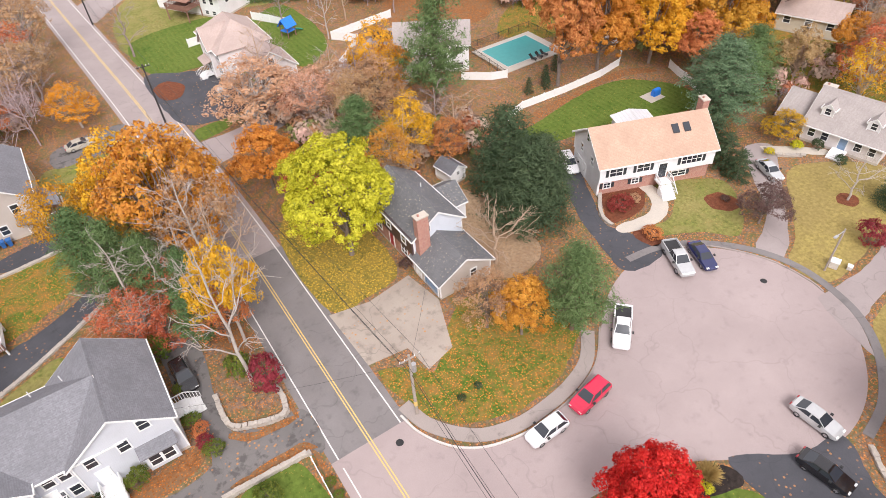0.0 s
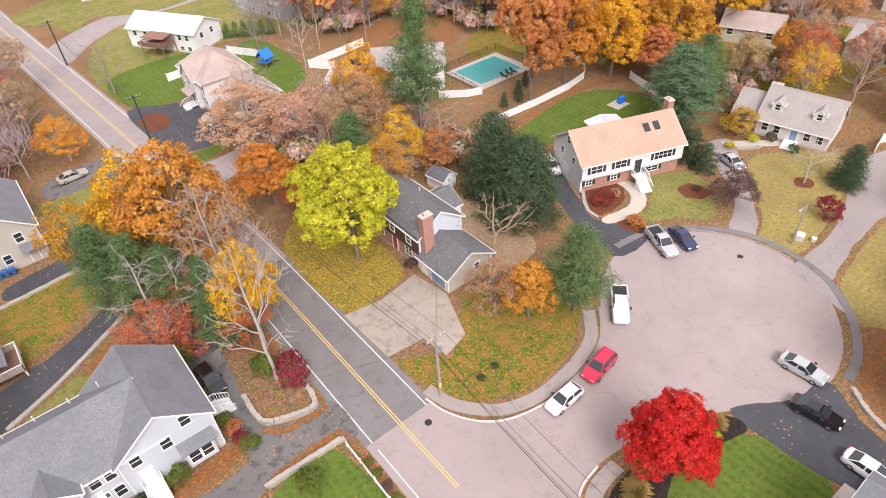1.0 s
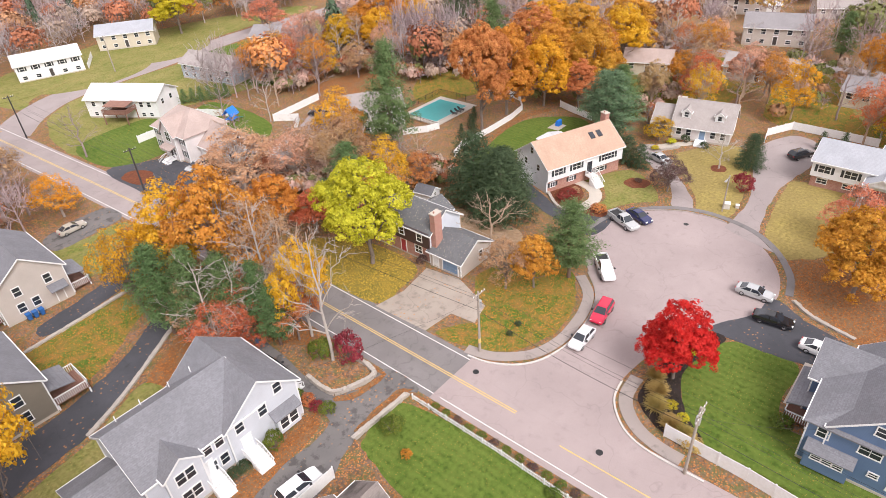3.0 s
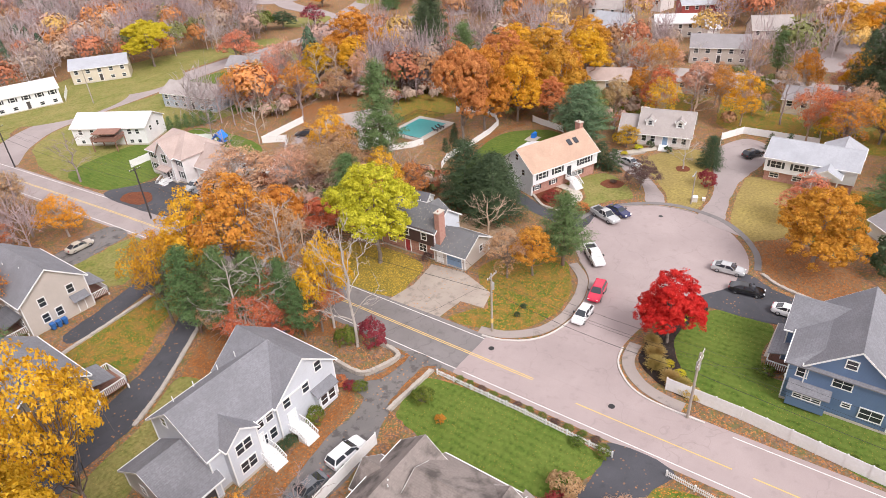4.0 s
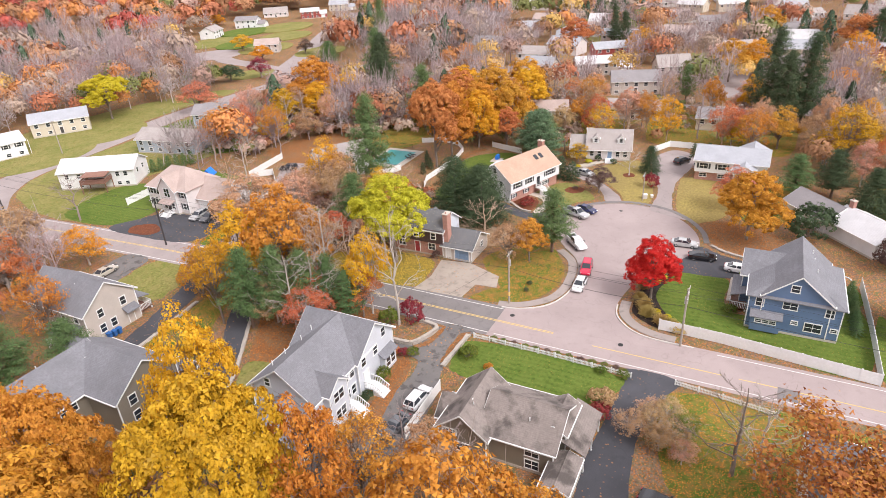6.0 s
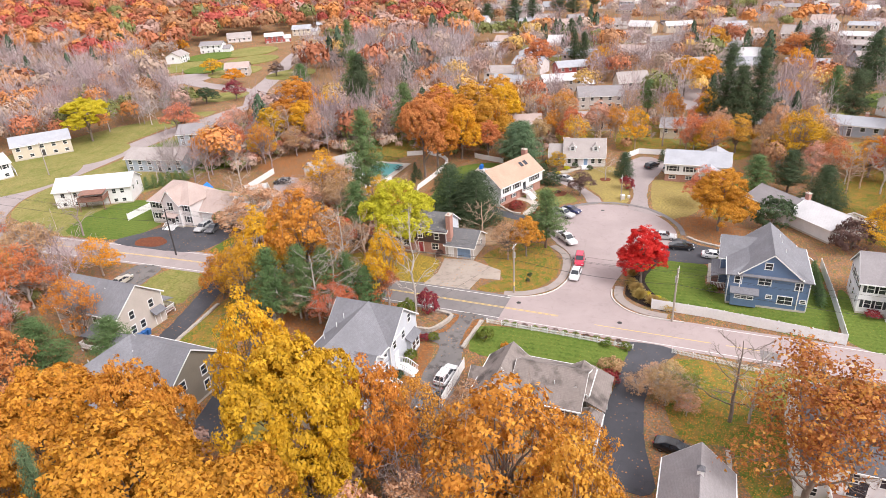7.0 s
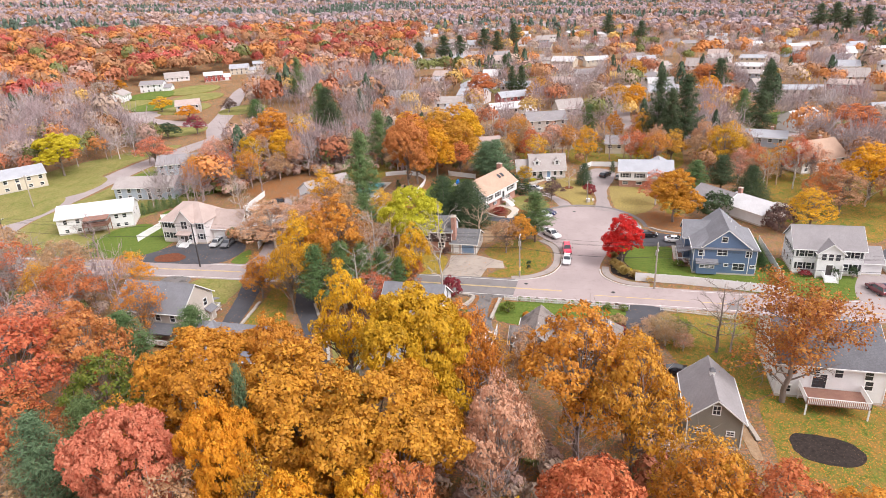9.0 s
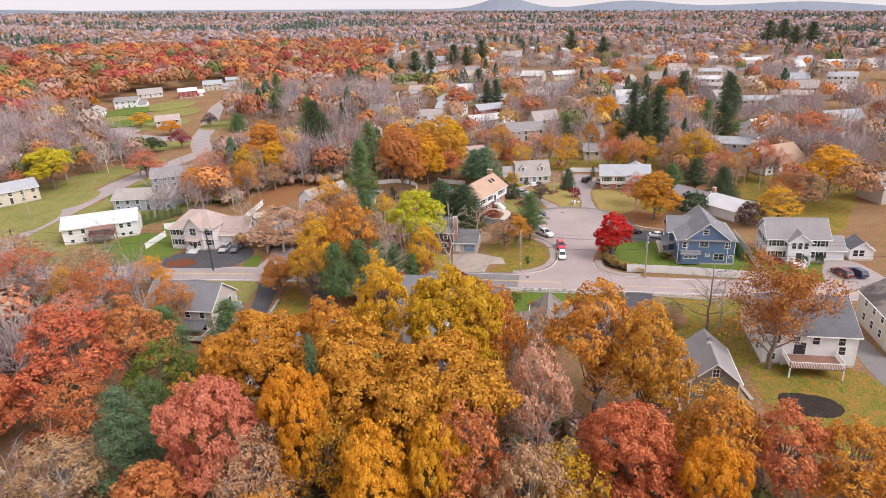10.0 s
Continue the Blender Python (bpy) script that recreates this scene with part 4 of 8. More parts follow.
# streets further off
def street(label, line, width, z):
    """A road of even width along a smooth line over the land."""
    P = curve_through(line, False)
    side = []
    for i, p in enumerate(P):
        d = (P[min(i + 1, len(P) - 1)] - P[max(i - 1, 0)]).normalized()
        side.append(Vector((-d.y, d.x)) * width / 2)
    patch("road", label, "road", [p + q for p, q in zip(P, side)] + [p - q for p, q in reversed(list(zip(P, side)))], z, M["road_far"], False, 0.1)


street("pale back street between lawns", [(5, 158), (14, 169), (27, 176.5), (50, 179), (70, 181.5), (91, 183), (110, 182), (138, 179), (165, 168), (190, 152)], 9.5, 0.014)
street("pale street climbing past houses to a court", [(136, 180), (149, 189), (165, 199), (190, 210), (217, 223), (261, 244), (297, 256), (335, 272)], 9.0, 0.02)
street("pale short street to a turning circle", [(157, 194), (163, 208), (168, 222), (173, 242), (186, 264)], 9.0, 0.026)
patch("road", "pale turning circle ringed by houses", "road", [(184 + 14 * math.cos(k * 0.785), 262 + 14 * math.sin(k * 0.785)) for k in range(8)], 0.032, M["road_far"])
patch("road", "distant cross street", "road", [(136, 80), (142, 80), (143, 40), (144, 6), (150, -40), (170, -110), (164, -112), (143, -42), (138, 6), (137, 40)], 0.014, M["road_far"])
patch("road", "distant street among houses", "road", [(160, 14), (200, 14), (240, 2), (300, 6), (420, 40), (420, 32), (300, -2), (240, -6), (200, 5), (160, 6)], 0.015, M["road_far"])
for i, (x, y, r) in enumerate(((120, 4, 9), (38, 188, 13), (62, 190, 11), (74, 168, 9), (214, 292, 15), (206, 246, 13), (150, 206, 9), (214, 270, 13), (204, 208, 12), (242, 262, 14), (270, 285, 16), (250, 300, 14), (215, 18, 14), (235, -2, 12), (150, -30, 12), (70, 140, 10), (44, 150, 8), (20, 196, 12), (112, -40, 9), (175, -60, 14), (330, 60, 16), (310, 100, 16), (265, 70, 14), (390, 95, 18), (560, 260, 26), (630, 290, 26))):
    patch("lawn", "patch of lawn round distant houses", "lawn", [(x + r * math.cos(a) * 1.3, y + r * math.sin(a)) for a in (0, 0.9, 1.9, 2.8, 3.7, 4.6, 5.5)], 0.034 + 0.004 * i, M["lawn" if i % 4 == 3 else "lawn_mix"])

# ---- houses ----
FACES = {"s": 0, "e": 90, "n": 180, "w": 270}
UNITS = {}


def unit(key, build):
    """One shared mesh for all parts of the same make and size."""
    if key not in UNITS:
        UNITS[key] = build()
    return UNITS[key]


def window_frame(w, h, bars):
    bm, t = bmesh.new(), 0.11
    for a, b, c, d in ((-w / 2 - t, w / 2 + t, h / 2, h / 2 + t * 1.2), (-w / 2 - t * 1.3, w / 2 + t * 1.3, -h / 2 - t, -h / 2), (-w / 2 - t, -w / 2, -h / 2, h / 2), (w / 2, w / 2 + t, -h / 2, h / 2)):
        box(bm, a, b, -0.07, 0.02, c, d)
    box(bm, -w / 2, w / 2, -0.045, 0.02, -0.03, 0.03)
    for i in range(1, bars):
        x = -w / 2 + w * i / bars
        box(bm, x - 0.03, x + 0.03, -0.045, 0.02, -h / 2, h / 2)
    return mesh_of(bm, "window_frame", M["trim"])


def pane_mesh(w, h):
    bm = bmesh.new()
    box(bm, -w / 2, w / 2, -0.012, 0.02, -h / 2, h / 2)
    return mesh_of(bm, "pane", M["glass"])


def shutter_mesh(h):
    bm = bmesh.new()
    box(bm, -0.2, 0.2, -0.05, 0.02, -h / 2, h / 2)
    for i in range(6):
        z = -h / 2 + h * (i + 0.5) / 6
        box(bm, -0.15, 0.15, -0.065, -0.04, z - 0.03, z + 0.03)
    return mesh_of(bm, "shutter", M["shutter"])


def on_face(face, pos, u, z):
    x, y = (u, pos) if face in "sn" else (pos, u)
    return pose(x, y, z, 0, 0, FACES[face])


def window(root, face, pos, u, z, w=0.95, h=1.35, bars=1, shutters=False):
    wd = part("window", unit(("f", w, h, bars), lambda: window_frame(w, h, bars)), None, root, at=on_face(face, pos, u, z))
    part("pane", unit(("p", w, h), lambda: pane_mesh(w, h)), None, wd)
    if shutters:
        for s in (-1, 1):
            part("shutter", unit(("s", h), lambda: shutter_mesh(h)), None, root, at=on_face(face, pos, u, z) @ pose(s * (w / 2 + 0.36), 0, 0))


def door_mesh(w, h, mat, panels):
    """A slab with raised panels, all of one piece."""
    bm, n = bmesh.new(), 2 if w < 1.5 else 4
    grid = [[bm.verts.new((-w / 2 + w * k / n, -0.05, h * i / panels)) for k in range(n + 1)] for i in range(panels + 1)]
    front = [bm.faces.new((grid[i][k], grid[i][k + 1], grid[i + 1][k + 1], grid[i + 1][k])) for i in range(panels) for k in range(n)]
    bm.normal_update()
    back = bmesh.ops.extrude_face_region(bm, geom=front)["geom"]
    for v in back:
        if isinstance(v, bmesh.types.BMVert):
            v.co.y = 0.02
    bmesh.ops.inset_individual(bm, faces=[f for f in bm.faces if all(v.co.y < 0 for v in f.verts)], thickness=min(0.09, h / panels * 0.14), depth=0.03)
    return mesh_of(bm, "door", M[mat])


def door(root, face, pos, u, z, w=0.95, h=2.05, mat="door_dark", name="door"):
    d = part(name, unit(("d", w, h, mat), lambda: door_mesh(w, h, mat, 4 if w > 1.5 else 3)), None, root, at=on_face(face, pos, u, z))

    def surround():
        bm = bmesh.new()
        for a, b, c, e in ((-w / 2 - 0.14, -w / 2, 0, h), (w / 2, w / 2 + 0.14, 0, h), (-w / 2 - 0.18, w / 2 + 0.18, h, h + 0.18)):
            box(bm, a, b, -0.08, 0.02, c, e)
        return mesh_of(bm, "door_frame", M["trim"])

    def knob():
        bm = bmesh.new()
        box(bm, w * 0.36, w * 0.42, -0.13, -0.04, 1.0, 1.08)
        return mesh_of(bm, "handle", M["metal"])
    part("door_frame", unit(("df", w, h), surround), None, d)
    part("handle", unit(("dk", w), knob), None, d)


def block(root, x0, x1, y0, y1, ze, zr, axis, wall, roof, z0=0.0, oh=0.4, hip=(0, 0), trim=True, walls=True):
    """Walls and a pitched roof over a rectangle. hip: how far each end of the ridge is drawn in."""
    a0, a1, u0, u1 = (x0, x1, y0, y1) if axis == "x" else (y0, y1, x0, x1)
    um, t = (u0 + u1) / 2, 0.16
    gabled = hip == (0, 0)
    if walls:
        bm = bmesh.new()
        extrude(bm, [(u0, z0), (u1, z0), (u1, ze), (um, zr if gabled else ze), (u0, ze)] if gabled else [(u0, z0), (u1, z0), (u1, ze), (u0, ze)], a0, a1, axis)
        part("wall", bm, M[wall], root)
        if z0 <= 0:
            bm = bmesh.new()
            box(bm, x0 - 0.03, x1 + 0.03, y0 - 0.03, y1 + 0.03, -0.1, 0.35)
            part("foundation", bm, M["concrete"], root)
    k = (zr - ze) / (u1 - um)
    top = lambda u: zr + 0.03 - k * abs(u - um) + 0.03
    bm = bmesh.new()
    h0, h1 = hip
    ua, ub, b0, b1 = u0 - oh, u1 + oh, a0 - oh, a1 + oh
    P = lambda s, u, z: (s, u, z) if axis == "x" else (u, s, z)
    e = top(ua)
    up = [P(b0, ua, e), P(b1, ua, e), P(b1, ub, e), P(b0, ub, e), P(b0 + h0 if h0 else b0, um, zr + 0.06), P(b1 - h1 if h1 else b1, um, zr + 0.06)]
    dn = [(p[0], p[1], p[2] - t) for p in up]
    put(bm, up + dn, [(0, 1, 5, 4), (2, 3, 4, 5), (1, 2, 5), (3, 0, 4), (6, 10, 11, 7), (8, 11, 10, 9), (7, 11, 8), (9, 10, 6), (0, 6, 7, 1), (2, 8, 9, 3), (1, 7, 8, 2), (3, 9, 6, 0)] if not gabled else
        [(0, 1, 5, 4), (2, 3, 4, 5), (6, 10, 11, 7), (8, 11, 10, 9), (0, 6, 7, 1), (2, 8, 9, 3), (1, 7, 11, 5), (5, 11, 8, 2), (3, 9, 10, 4), (4, 10, 6, 0)])
    rf = part("roof", bm, M[roof], root)
    bm = bmesh.new()
    c0, c1 = up[4], up[5]
    if axis == "x":
        extrude(bm, [(um - 0.17, zr - 0.03), (um, zr + 0.12), (um + 0.17, zr - 0.03), (um, zr + 0.0)], c0[0], c1[0], "x")
    else:
        extrude(bm, [(um - 0.17, zr - 0.03), (um, zr + 0.12), (um + 0.17, zr - 0.03), (um, zr + 0.0)], c0[1], c1[1], "y")
    part("ridge_cap", bm, M[roof], rf)
    if not trim:
        return
    # gutters, rake boards and corner boards
    for u, s in ((ua, -1), (ub, 1)):
        bm = bmesh.new()
        lo, hi = sorted((u, u + s * 0.12))
        if axis == "x":
            box(bm, b0, b1, lo, hi, e - t - 0.02, e - 0.02)
        else:
            box(bm, lo, hi, b0, b1, e - t - 0.02, e - 0.02)
        part("gutter", bm, M["trim"], rf)
    if gabled:
        for s0, s1 in ((b0 - 0.04, b0), (b1, b1 + 0.04)):
            for uu in (ua, ub):
                bm = bmesh.new()
                extrude(bm, [(uu, e - 0.24), (um, zr - 0.18), (um, zr + 0.05), (uu, e - 0.01)], s0, s1, axis)
                part("rake_board", bm, M["trim"], rf)
    if walls:
        for x in (x0, x1):
            for y in (y0, y1):
                bm = bmesh.new()
                box(bm, x - 0.07, x + 0.07, y - 0.07, y + 0.07, max(z0, 0.35), ze - 0.05)
                part("corner_board", bm, M["trim"], root)


def chimney(root, x, y, z0, z1, w=0.9, d=0.7):
    bm = bmesh.new()
    box(bm, x - w / 2, x + w / 2, y - d / 2, y + d / 2, z0, z1)
    c = part("chimney", bm, M["brick"], root)
    bm = bmesh.new()
    box(bm, x - w / 2 - 0.08, x + w / 2 + 0.08, y - d / 2 - 0.08, y + d / 2 + 0.08, z1, z1 + 0.14)
    part("chimney_cap", bm, M["concrete"], c)
    bm = bmesh.new()
    cylinder(bm, x - w * 0.2, y, z1 + 0.14, z1 + 0.4, 0.13)
    part("flue", bm, M["brick"], c)


def vent(root, x, y, z):
    bm = bmesh.new()
    cylinder(bm, x, y, z - 0.5, z + 0.22, 0.06, n=8)
    part("vent_pipe", bm, M["trim"], root)


def steps(root, face, pos, u, z, w=1.6, n=5, rail=True):
    """A landing with steps down from it, and white rails."""
    at = on_face(face, pos, u, 0)
    bm = bmesh.new()
    box(bm, -w / 2, w / 2, -1.4, -0.02, z - 0.15, z)
    for i in range(n):
        box(bm, -w / 2, w / 2, -1.4 - 0.3 * (i + 1), -1.4 - 0.3 * i, 0, z * (n - i) / (n + 1))
    for x in (-w / 2 + 0.1, w / 2 - 0.1):
        box(bm, x - 0.06, x + 0.06, -1.4, -1.28, 0, z - 0.15)
    st = part("steps", bm, M["vinyl"], root, at=at)
    for x in ((-w / 2, w / 2) if rail else ()):
        bm = bmesh.new()
        extrude(bm, [(-0.05, z + 0.85), (-0.05, z + 0.95), (-1.4, z + 0.95), (-1.4 - 0.3 * n, 1.0), (-1.4 - 0.3 * n, 0.9), (-1.4, z + 0.85)], x - 0.04, x + 0.04, "x")
        for i in range(10):
            y = -0.15 - i * 0.28
            g0 = z if y > -1.4 else max(0.05, z * (1 + (y + 1.4) / (0.3 * n)))
            box(bm, x - 0.025, x + 0.025, y - 0.03, y + 0.03, g0, g0 + 0.9)
        part("railing", bm, M["vinyl"], st)


def deck(root, x0, x1, y0, y1, z, mat="vinyl", floor_mat="wood_deck", open_side=""):
    bm = bmesh.new()
    n = max(2, int((x1 - x0) / 0.3))
    for i in range(n):
        a = x0 + (x1 - x0) * i / n
        box(bm, a, a + (x1 - x0) / n - 0.02, y0, y1, z - 0.14, z)
    dk = part("deck", bm, M[floor_mat], root)
    for x, y in ((x0 + 0.1, y0 + 0.1), (x1 - 0.1, y0 + 0.1), (x0 + 0.1, y1 - 0.1), (x1 - 0.1, y1 - 0.1)):
        bm = bmesh.new()
        box(bm, x - 0.09, x + 0.09, y - 0.09, y + 0.09, 0, z - 0.14)
        part("post", bm, M[mat], dk)
    for side, a, b in (("s", (x0, y0), (x1, y0)), ("n", (x0, y1), (x1, y1)), ("w", (x0, y0), (x0, y1)), ("e", (x1, y0), (x1, y1))):
        if side in open_side:
            continue
        bm = bmesh.new()
        L = math.dist(a, b)
        box(bm, min(a[0], b[0]) - 0.05, max(a[0], b[0]) + 0.05, min(a[1], b[1]) - 0.05, max(a[1], b[1]) + 0.05, z + 0.9, z + 1.0)
        for i in range(int(L / 0.22) + 1):
            f = i / int(L / 0.22)
            x, y = a[0] + (b[0] - a[0]) * f, a[1] + (b[1] - a[1]) * f
            box(bm, x - 0.035, x + 0.035, y - 0.035, y + 0.035, z, z + 0.92)
        part("railing", bm, M[mat], dk)


def shed_roof(root, face, pos, u0, u1, z_low, z_high, out, mat):
    """A lean-to roof over a bay or porch."""
    at = on_face(face, pos, 0, 0)
    bm = bmesh.new()
    s = -1 if face in "nw" else 1
    a, b = sorted((s * u0, s * u1))
    extrude(bm, [(0.02, z_high), (0.02, z_high - 0.14), (-out, z_low - 0.12), (-out, z_low)], a, b, "x")
    part("porch_roof", bm, M[mat], root, at=at)


HOUSE_SPOTS = []


def house(name, label, x, y, yaw=0, category="house", r=9):
    HOUSE_SPOTS.append((x, y, r))
    return thing(name, label, category, pose(x, y, max(-60, terrain(x, y) - 0.3 if math.hypot(x + 113, y - 21) > 400 else 0), 0, 0, yaw))


# pale grey two-family house with a garage wing
h = house("house", "pale grey two-storey house with grey shingle roof and garage", -13, 45)
h.matrix_basis = Matrix.Identity(4)
block(h, -14.0, -5.4, 40.5, 50.6, 5.7, 9.0, "y", "grey_white", "roof_grey")
block(h, -22.4, -10.0, 40.9, 50.4, 5.7, 9.1, "x", "grey_white", "roof_grey")
block(h, -20.8, -17.2, 39.9, 45.0, 5.8, 7.2, "y", "grey_white", "roof_grey", oh=0.3)
block(h, -27.0, -22.3, 40.3, 49.6, 2.9, 5.7, "x", "grey_white", "roof_grey")
for u, z in ((-7.6, 6.2), (-9.8, 4.7), (-12.6, 4.7)):
    window(h, "s", 40.5, u, z, 0.9, 1.3)
bm = bmesh.new()
box(bm, -9.0, -6.2, 39.7, 40.5, 0.6, 3.0)
part("bay", bm, M["grey_white"], h)
shed_roof(h, "s", 40.5, -9.3, -5.9, 3.0, 3.7, 1.1, "roof_grey")
for u in (-8.2, -7.0):
    window(h, "s", 39.7, u, 1.9, 0.95, 1.4)
for u in (-14.8, -16.1, -18.5, -19.5):
    window(h, "s", 40.9 if u > -17 else 39.9, u, 4.5, 0.85, 1.35)
for u in (-14.8, -16.1, -18.5, -19.5):
    window(h, "s", 40.9 if u > -17 else 39.9, u, 1.9, 0.85, 1.35)
for u in (-12.3, -17.0 + 0.4):
    door(h, "s", 40.5 if u > -14 else 40.9, u, 1.0, 0.95, 2.05, "trim")
    steps(h, "s", 40.5 if u > -14 else 40.9, u, 1.0, 1.7, 5)
door(h, "s", 40.3, -24.6, 0.05, 3.2, 2.3, "door_dark", "garage_door")
window(h, "w", -27.0, 46.4, 1.8, 0.7, 1.0)
window(h, "w", -22.4, 47.6, 6.6, 0.8, 1.1)
for u in (43, 47.5):
    window(h, "e", -5.4, u, 4.5)
    window(h, "e", -5.4, u, 1.9)
door(h, "e", -5.4, 44.6, 0.9, mat="trim")
steps(h, "e", -5.4, 44.6, 0.9, 1.9, 4)
for x, y, z in ((-12.4, 48.4, 8.0), (-15, 48, 8.2), (-18, 48.2, 8.1), (-20.6, 48, 8.2)):
    vent(h, x, y, z)

# beige house north of the winding drive
h = house("house", "beige two-storey house with grey-purple shingle roof", -16, 91)
h.matrix_basis = Matrix.Identity(4)
block(h, -20.3, -11.3, 85.0, 98.6, 5.6, 9.0, "y", "beige", "roof_grey")
for u, z in ((-13.6, 4.4), (-17.6, 4.4), (-17.9, 1.9), (-16.0, 1.9)):
    window(h, "s", 85.0, u, z, 0.9, 1.3)
door(h, "s", 85.0, -13.0, 0.2, mat="beige")
shed_roof(h, "s", 85.0, -14.2, -11.8, 2.6, 3.3, 1.2, "roof_grey")
for u in (87, 90, 93, 96):
    window(h, "e", -11.3, u, 4.4)
    window(h, "w", -20.3, u, 4.4)
    window(h, "w", -20.3, u, 1.9)
deck(h, -11.2, -8.6, 85.6, 90, 0.6, open_side="w")
shed_roof(h, "e", -11.3, 85.4, 90.2, 2.7, 3.4, 2.6, "roof_grey")
deck(h, -23.4, -20.4, 86, 91, 0.7, open_side="e")
shed_roof(h, "w", -20.3, 86, 91, 2.6, 3.3, 2.6, "roof_dark")
vent(h, -17.6, 94, 7.8), vent(h, -17, 90, 8)

# taupe house west of it
h = house("house", "taupe two-storey house with grey shingle roof and porch", -29, 69)
h.matrix_basis = Matrix.Identity(4)
block(h, -31.5, -22.5, 63.5, 76.0, 5.4, 8.6, "y", "taupe", "roof_grey")
block(h, -40.0, -27.0, 69.2, 78.4, 5.4, 8.7, "x", "taupe", "roof_grey")
for u in (-29.4, -25.4):
    window(h, "s", 63.5, u, 4.2)
    window(h, "s", 63.5, u, 1.8)
for u in (-38.4, -37.2, -34.6, -33.4):
    window(h, "s", 69.2, u, 4.3, 0.9, 1.3)
    window(h, "s", 69.2, u, 1.8, 0.9, 1.3)
for u in (65.5, 69, 72.5):
    window(h, "e", -22.5, u, 4.2)
deck(h, -22.4, -18.6, 63.6, 68, 1.0, open_side="w")
shed_roof(h, "e", -22.5, 63.6, 68, 2.7, 3.3, 2.8, "roof_grey")
vent(h, -28.6, 72, 7.4), vent(h, -33, 75, 8.2)

# brown-roofed house nearest the road
h = house("house", "grey-olive house with stained brown shingle roof", -13, 20)
h.matrix_basis = Matrix.Identity(4)
block(h, -18.0, -9.6, 21.2, 27.0, 3.9, 6.3, "x", "taupe", "roof_brown")
block(h, -17.1, -8.6, 13.8, 22.2, 3.9, 6.28, "y", "taupe", "roof_brown")
block(h, -15.6, -11.4, 26.0, 28.4, 2.7, 4.4, "y", "taupe", "roof_brown", oh=0.3)
block(h, -14.6, -9.4, 13.2, 16.0, 4.4, 5.3, "x", "taupe", "roof_brown", oh=0.25)
block(h, -20.6, -15.6, 11.2, 14.0, 2.5, 3.0, "x", "taupe", "roof_brown", oh=0.25)
shed_roof(h, "s", 13.8, -15.2, -7.8, 2.6, 3.95, 3.0, "roof_brown")
for x in (-14.9, -11.4, -8.1):
    bm = bmesh.new()
    box(bm, x - 0.1, x + 0.1, 11.0, 11.2, 0, 2.6)
    part("porch_post", bm, M["trim"], h)
for u, z, w, hh in ((26.1, 3.3, 0.7, 0.6), (25.2, 3.3, 0.7, 0.6), (24.0, 1.4, 1.6, 1.2)):
    window(h, "w", -18.0, u, z, w, hh, 2)
for z in (2.9, 1.1):
    window(h, "w", -17.1, 16.2, z, 1.5, 1.2, 2)
window(h, "w", -14.6, 14.6, 4.0, 0.8, 0.7, 2)
window(h, "e", -8.6, 18.6, 2.4, 1.6, 1.2, 2), window(h, "e", -9.6, 24.6, 2.4, 1.6, 1.2, 2)
door(h, "s", 13.8, -9.6, 0.3)
for x, y, z in ((-14.9, 17.2, 5.4), (-15.6, 23.6, 6.0), (-15.2, 23.9, 6.1)):
    vent(h, x, y, z)

# blue house with the white fence
h = house("house", "slate-blue two-storey house with white trim and grey roof", 27, -8.5)
h.matrix_basis = Matrix.Identity(4)
block(h, 21.0, 33.0, -14.3, -2.8, 5.6, 8.3, "x", "blue", "roof_grey", hip=(4.5, 4.5))
block(h, 20.96, 33.6, -12.9, -4.5, 6.0, 9.5, "x", "blue", "roof_grey", oh=0.35)
block(h, 27.2, 33.2, -6.5, -1.6, 5.5, 8.0, "y", "blue", "roof_grey")
window(h, "w", 20.96, -8.2, 7.4, 0.95, 1.0)
window(h, "w", 20.96, -8.0, 4.7, 1.7, 1.2, 2)
for u in (-4.2, -12.8):
    window(h, "w", 20.96 if u < -4.4 else 21.0, u, 4.5, 0.95, 1.2)
bm = bmesh.new()
box(bm, 20.1, 21.0, -7.2, -3.4, 0.3, 2.5)
part("bay", bm, M["blue"], h)
shed_roof(h, "w", 21.0, -7.4, -3.2, 2.6, 3.3, 1.15, "roof_grey")
for u in (-4.4, -5.3, -6.2):
    window(h, "w", 20.1, u, 1.95, 0.75, 0.5)
window(h, "w", 20.96, -8.9, 2.1, 0.7, 0.5), window(h, "w", 20.96, -11.2, 1.8, 2.0, 1.3, 2), window(h, "w", 21.0, -13.7, 1.9, 0.7, 0.5)
deck(h, 25.0, 31.0, -2.7, -0.4, 0.5, open_side="s")
shed_roof(h, "n", -2.8, 24.8, 31.2, 2.7, 3.4, 2.5, "roof_grey")
door(h, "n", -2.8, 28.2, 0.5, mat="trim")
for u in (23, 26, 31):
    window(h, "n", -2.8 if u < 27 else -1.6, u, 4.4)
for u in (24, 28, 31):
    window(h, "s", -14.3, u, 4.3)
    window(h, "s", -14.3, u, 1.8)
for x, y, z in ((29, -10.4, 8.4), (26, -10.8, 8.2), (31, -10.2, 8.6)):
    vent(h, x, y, z)

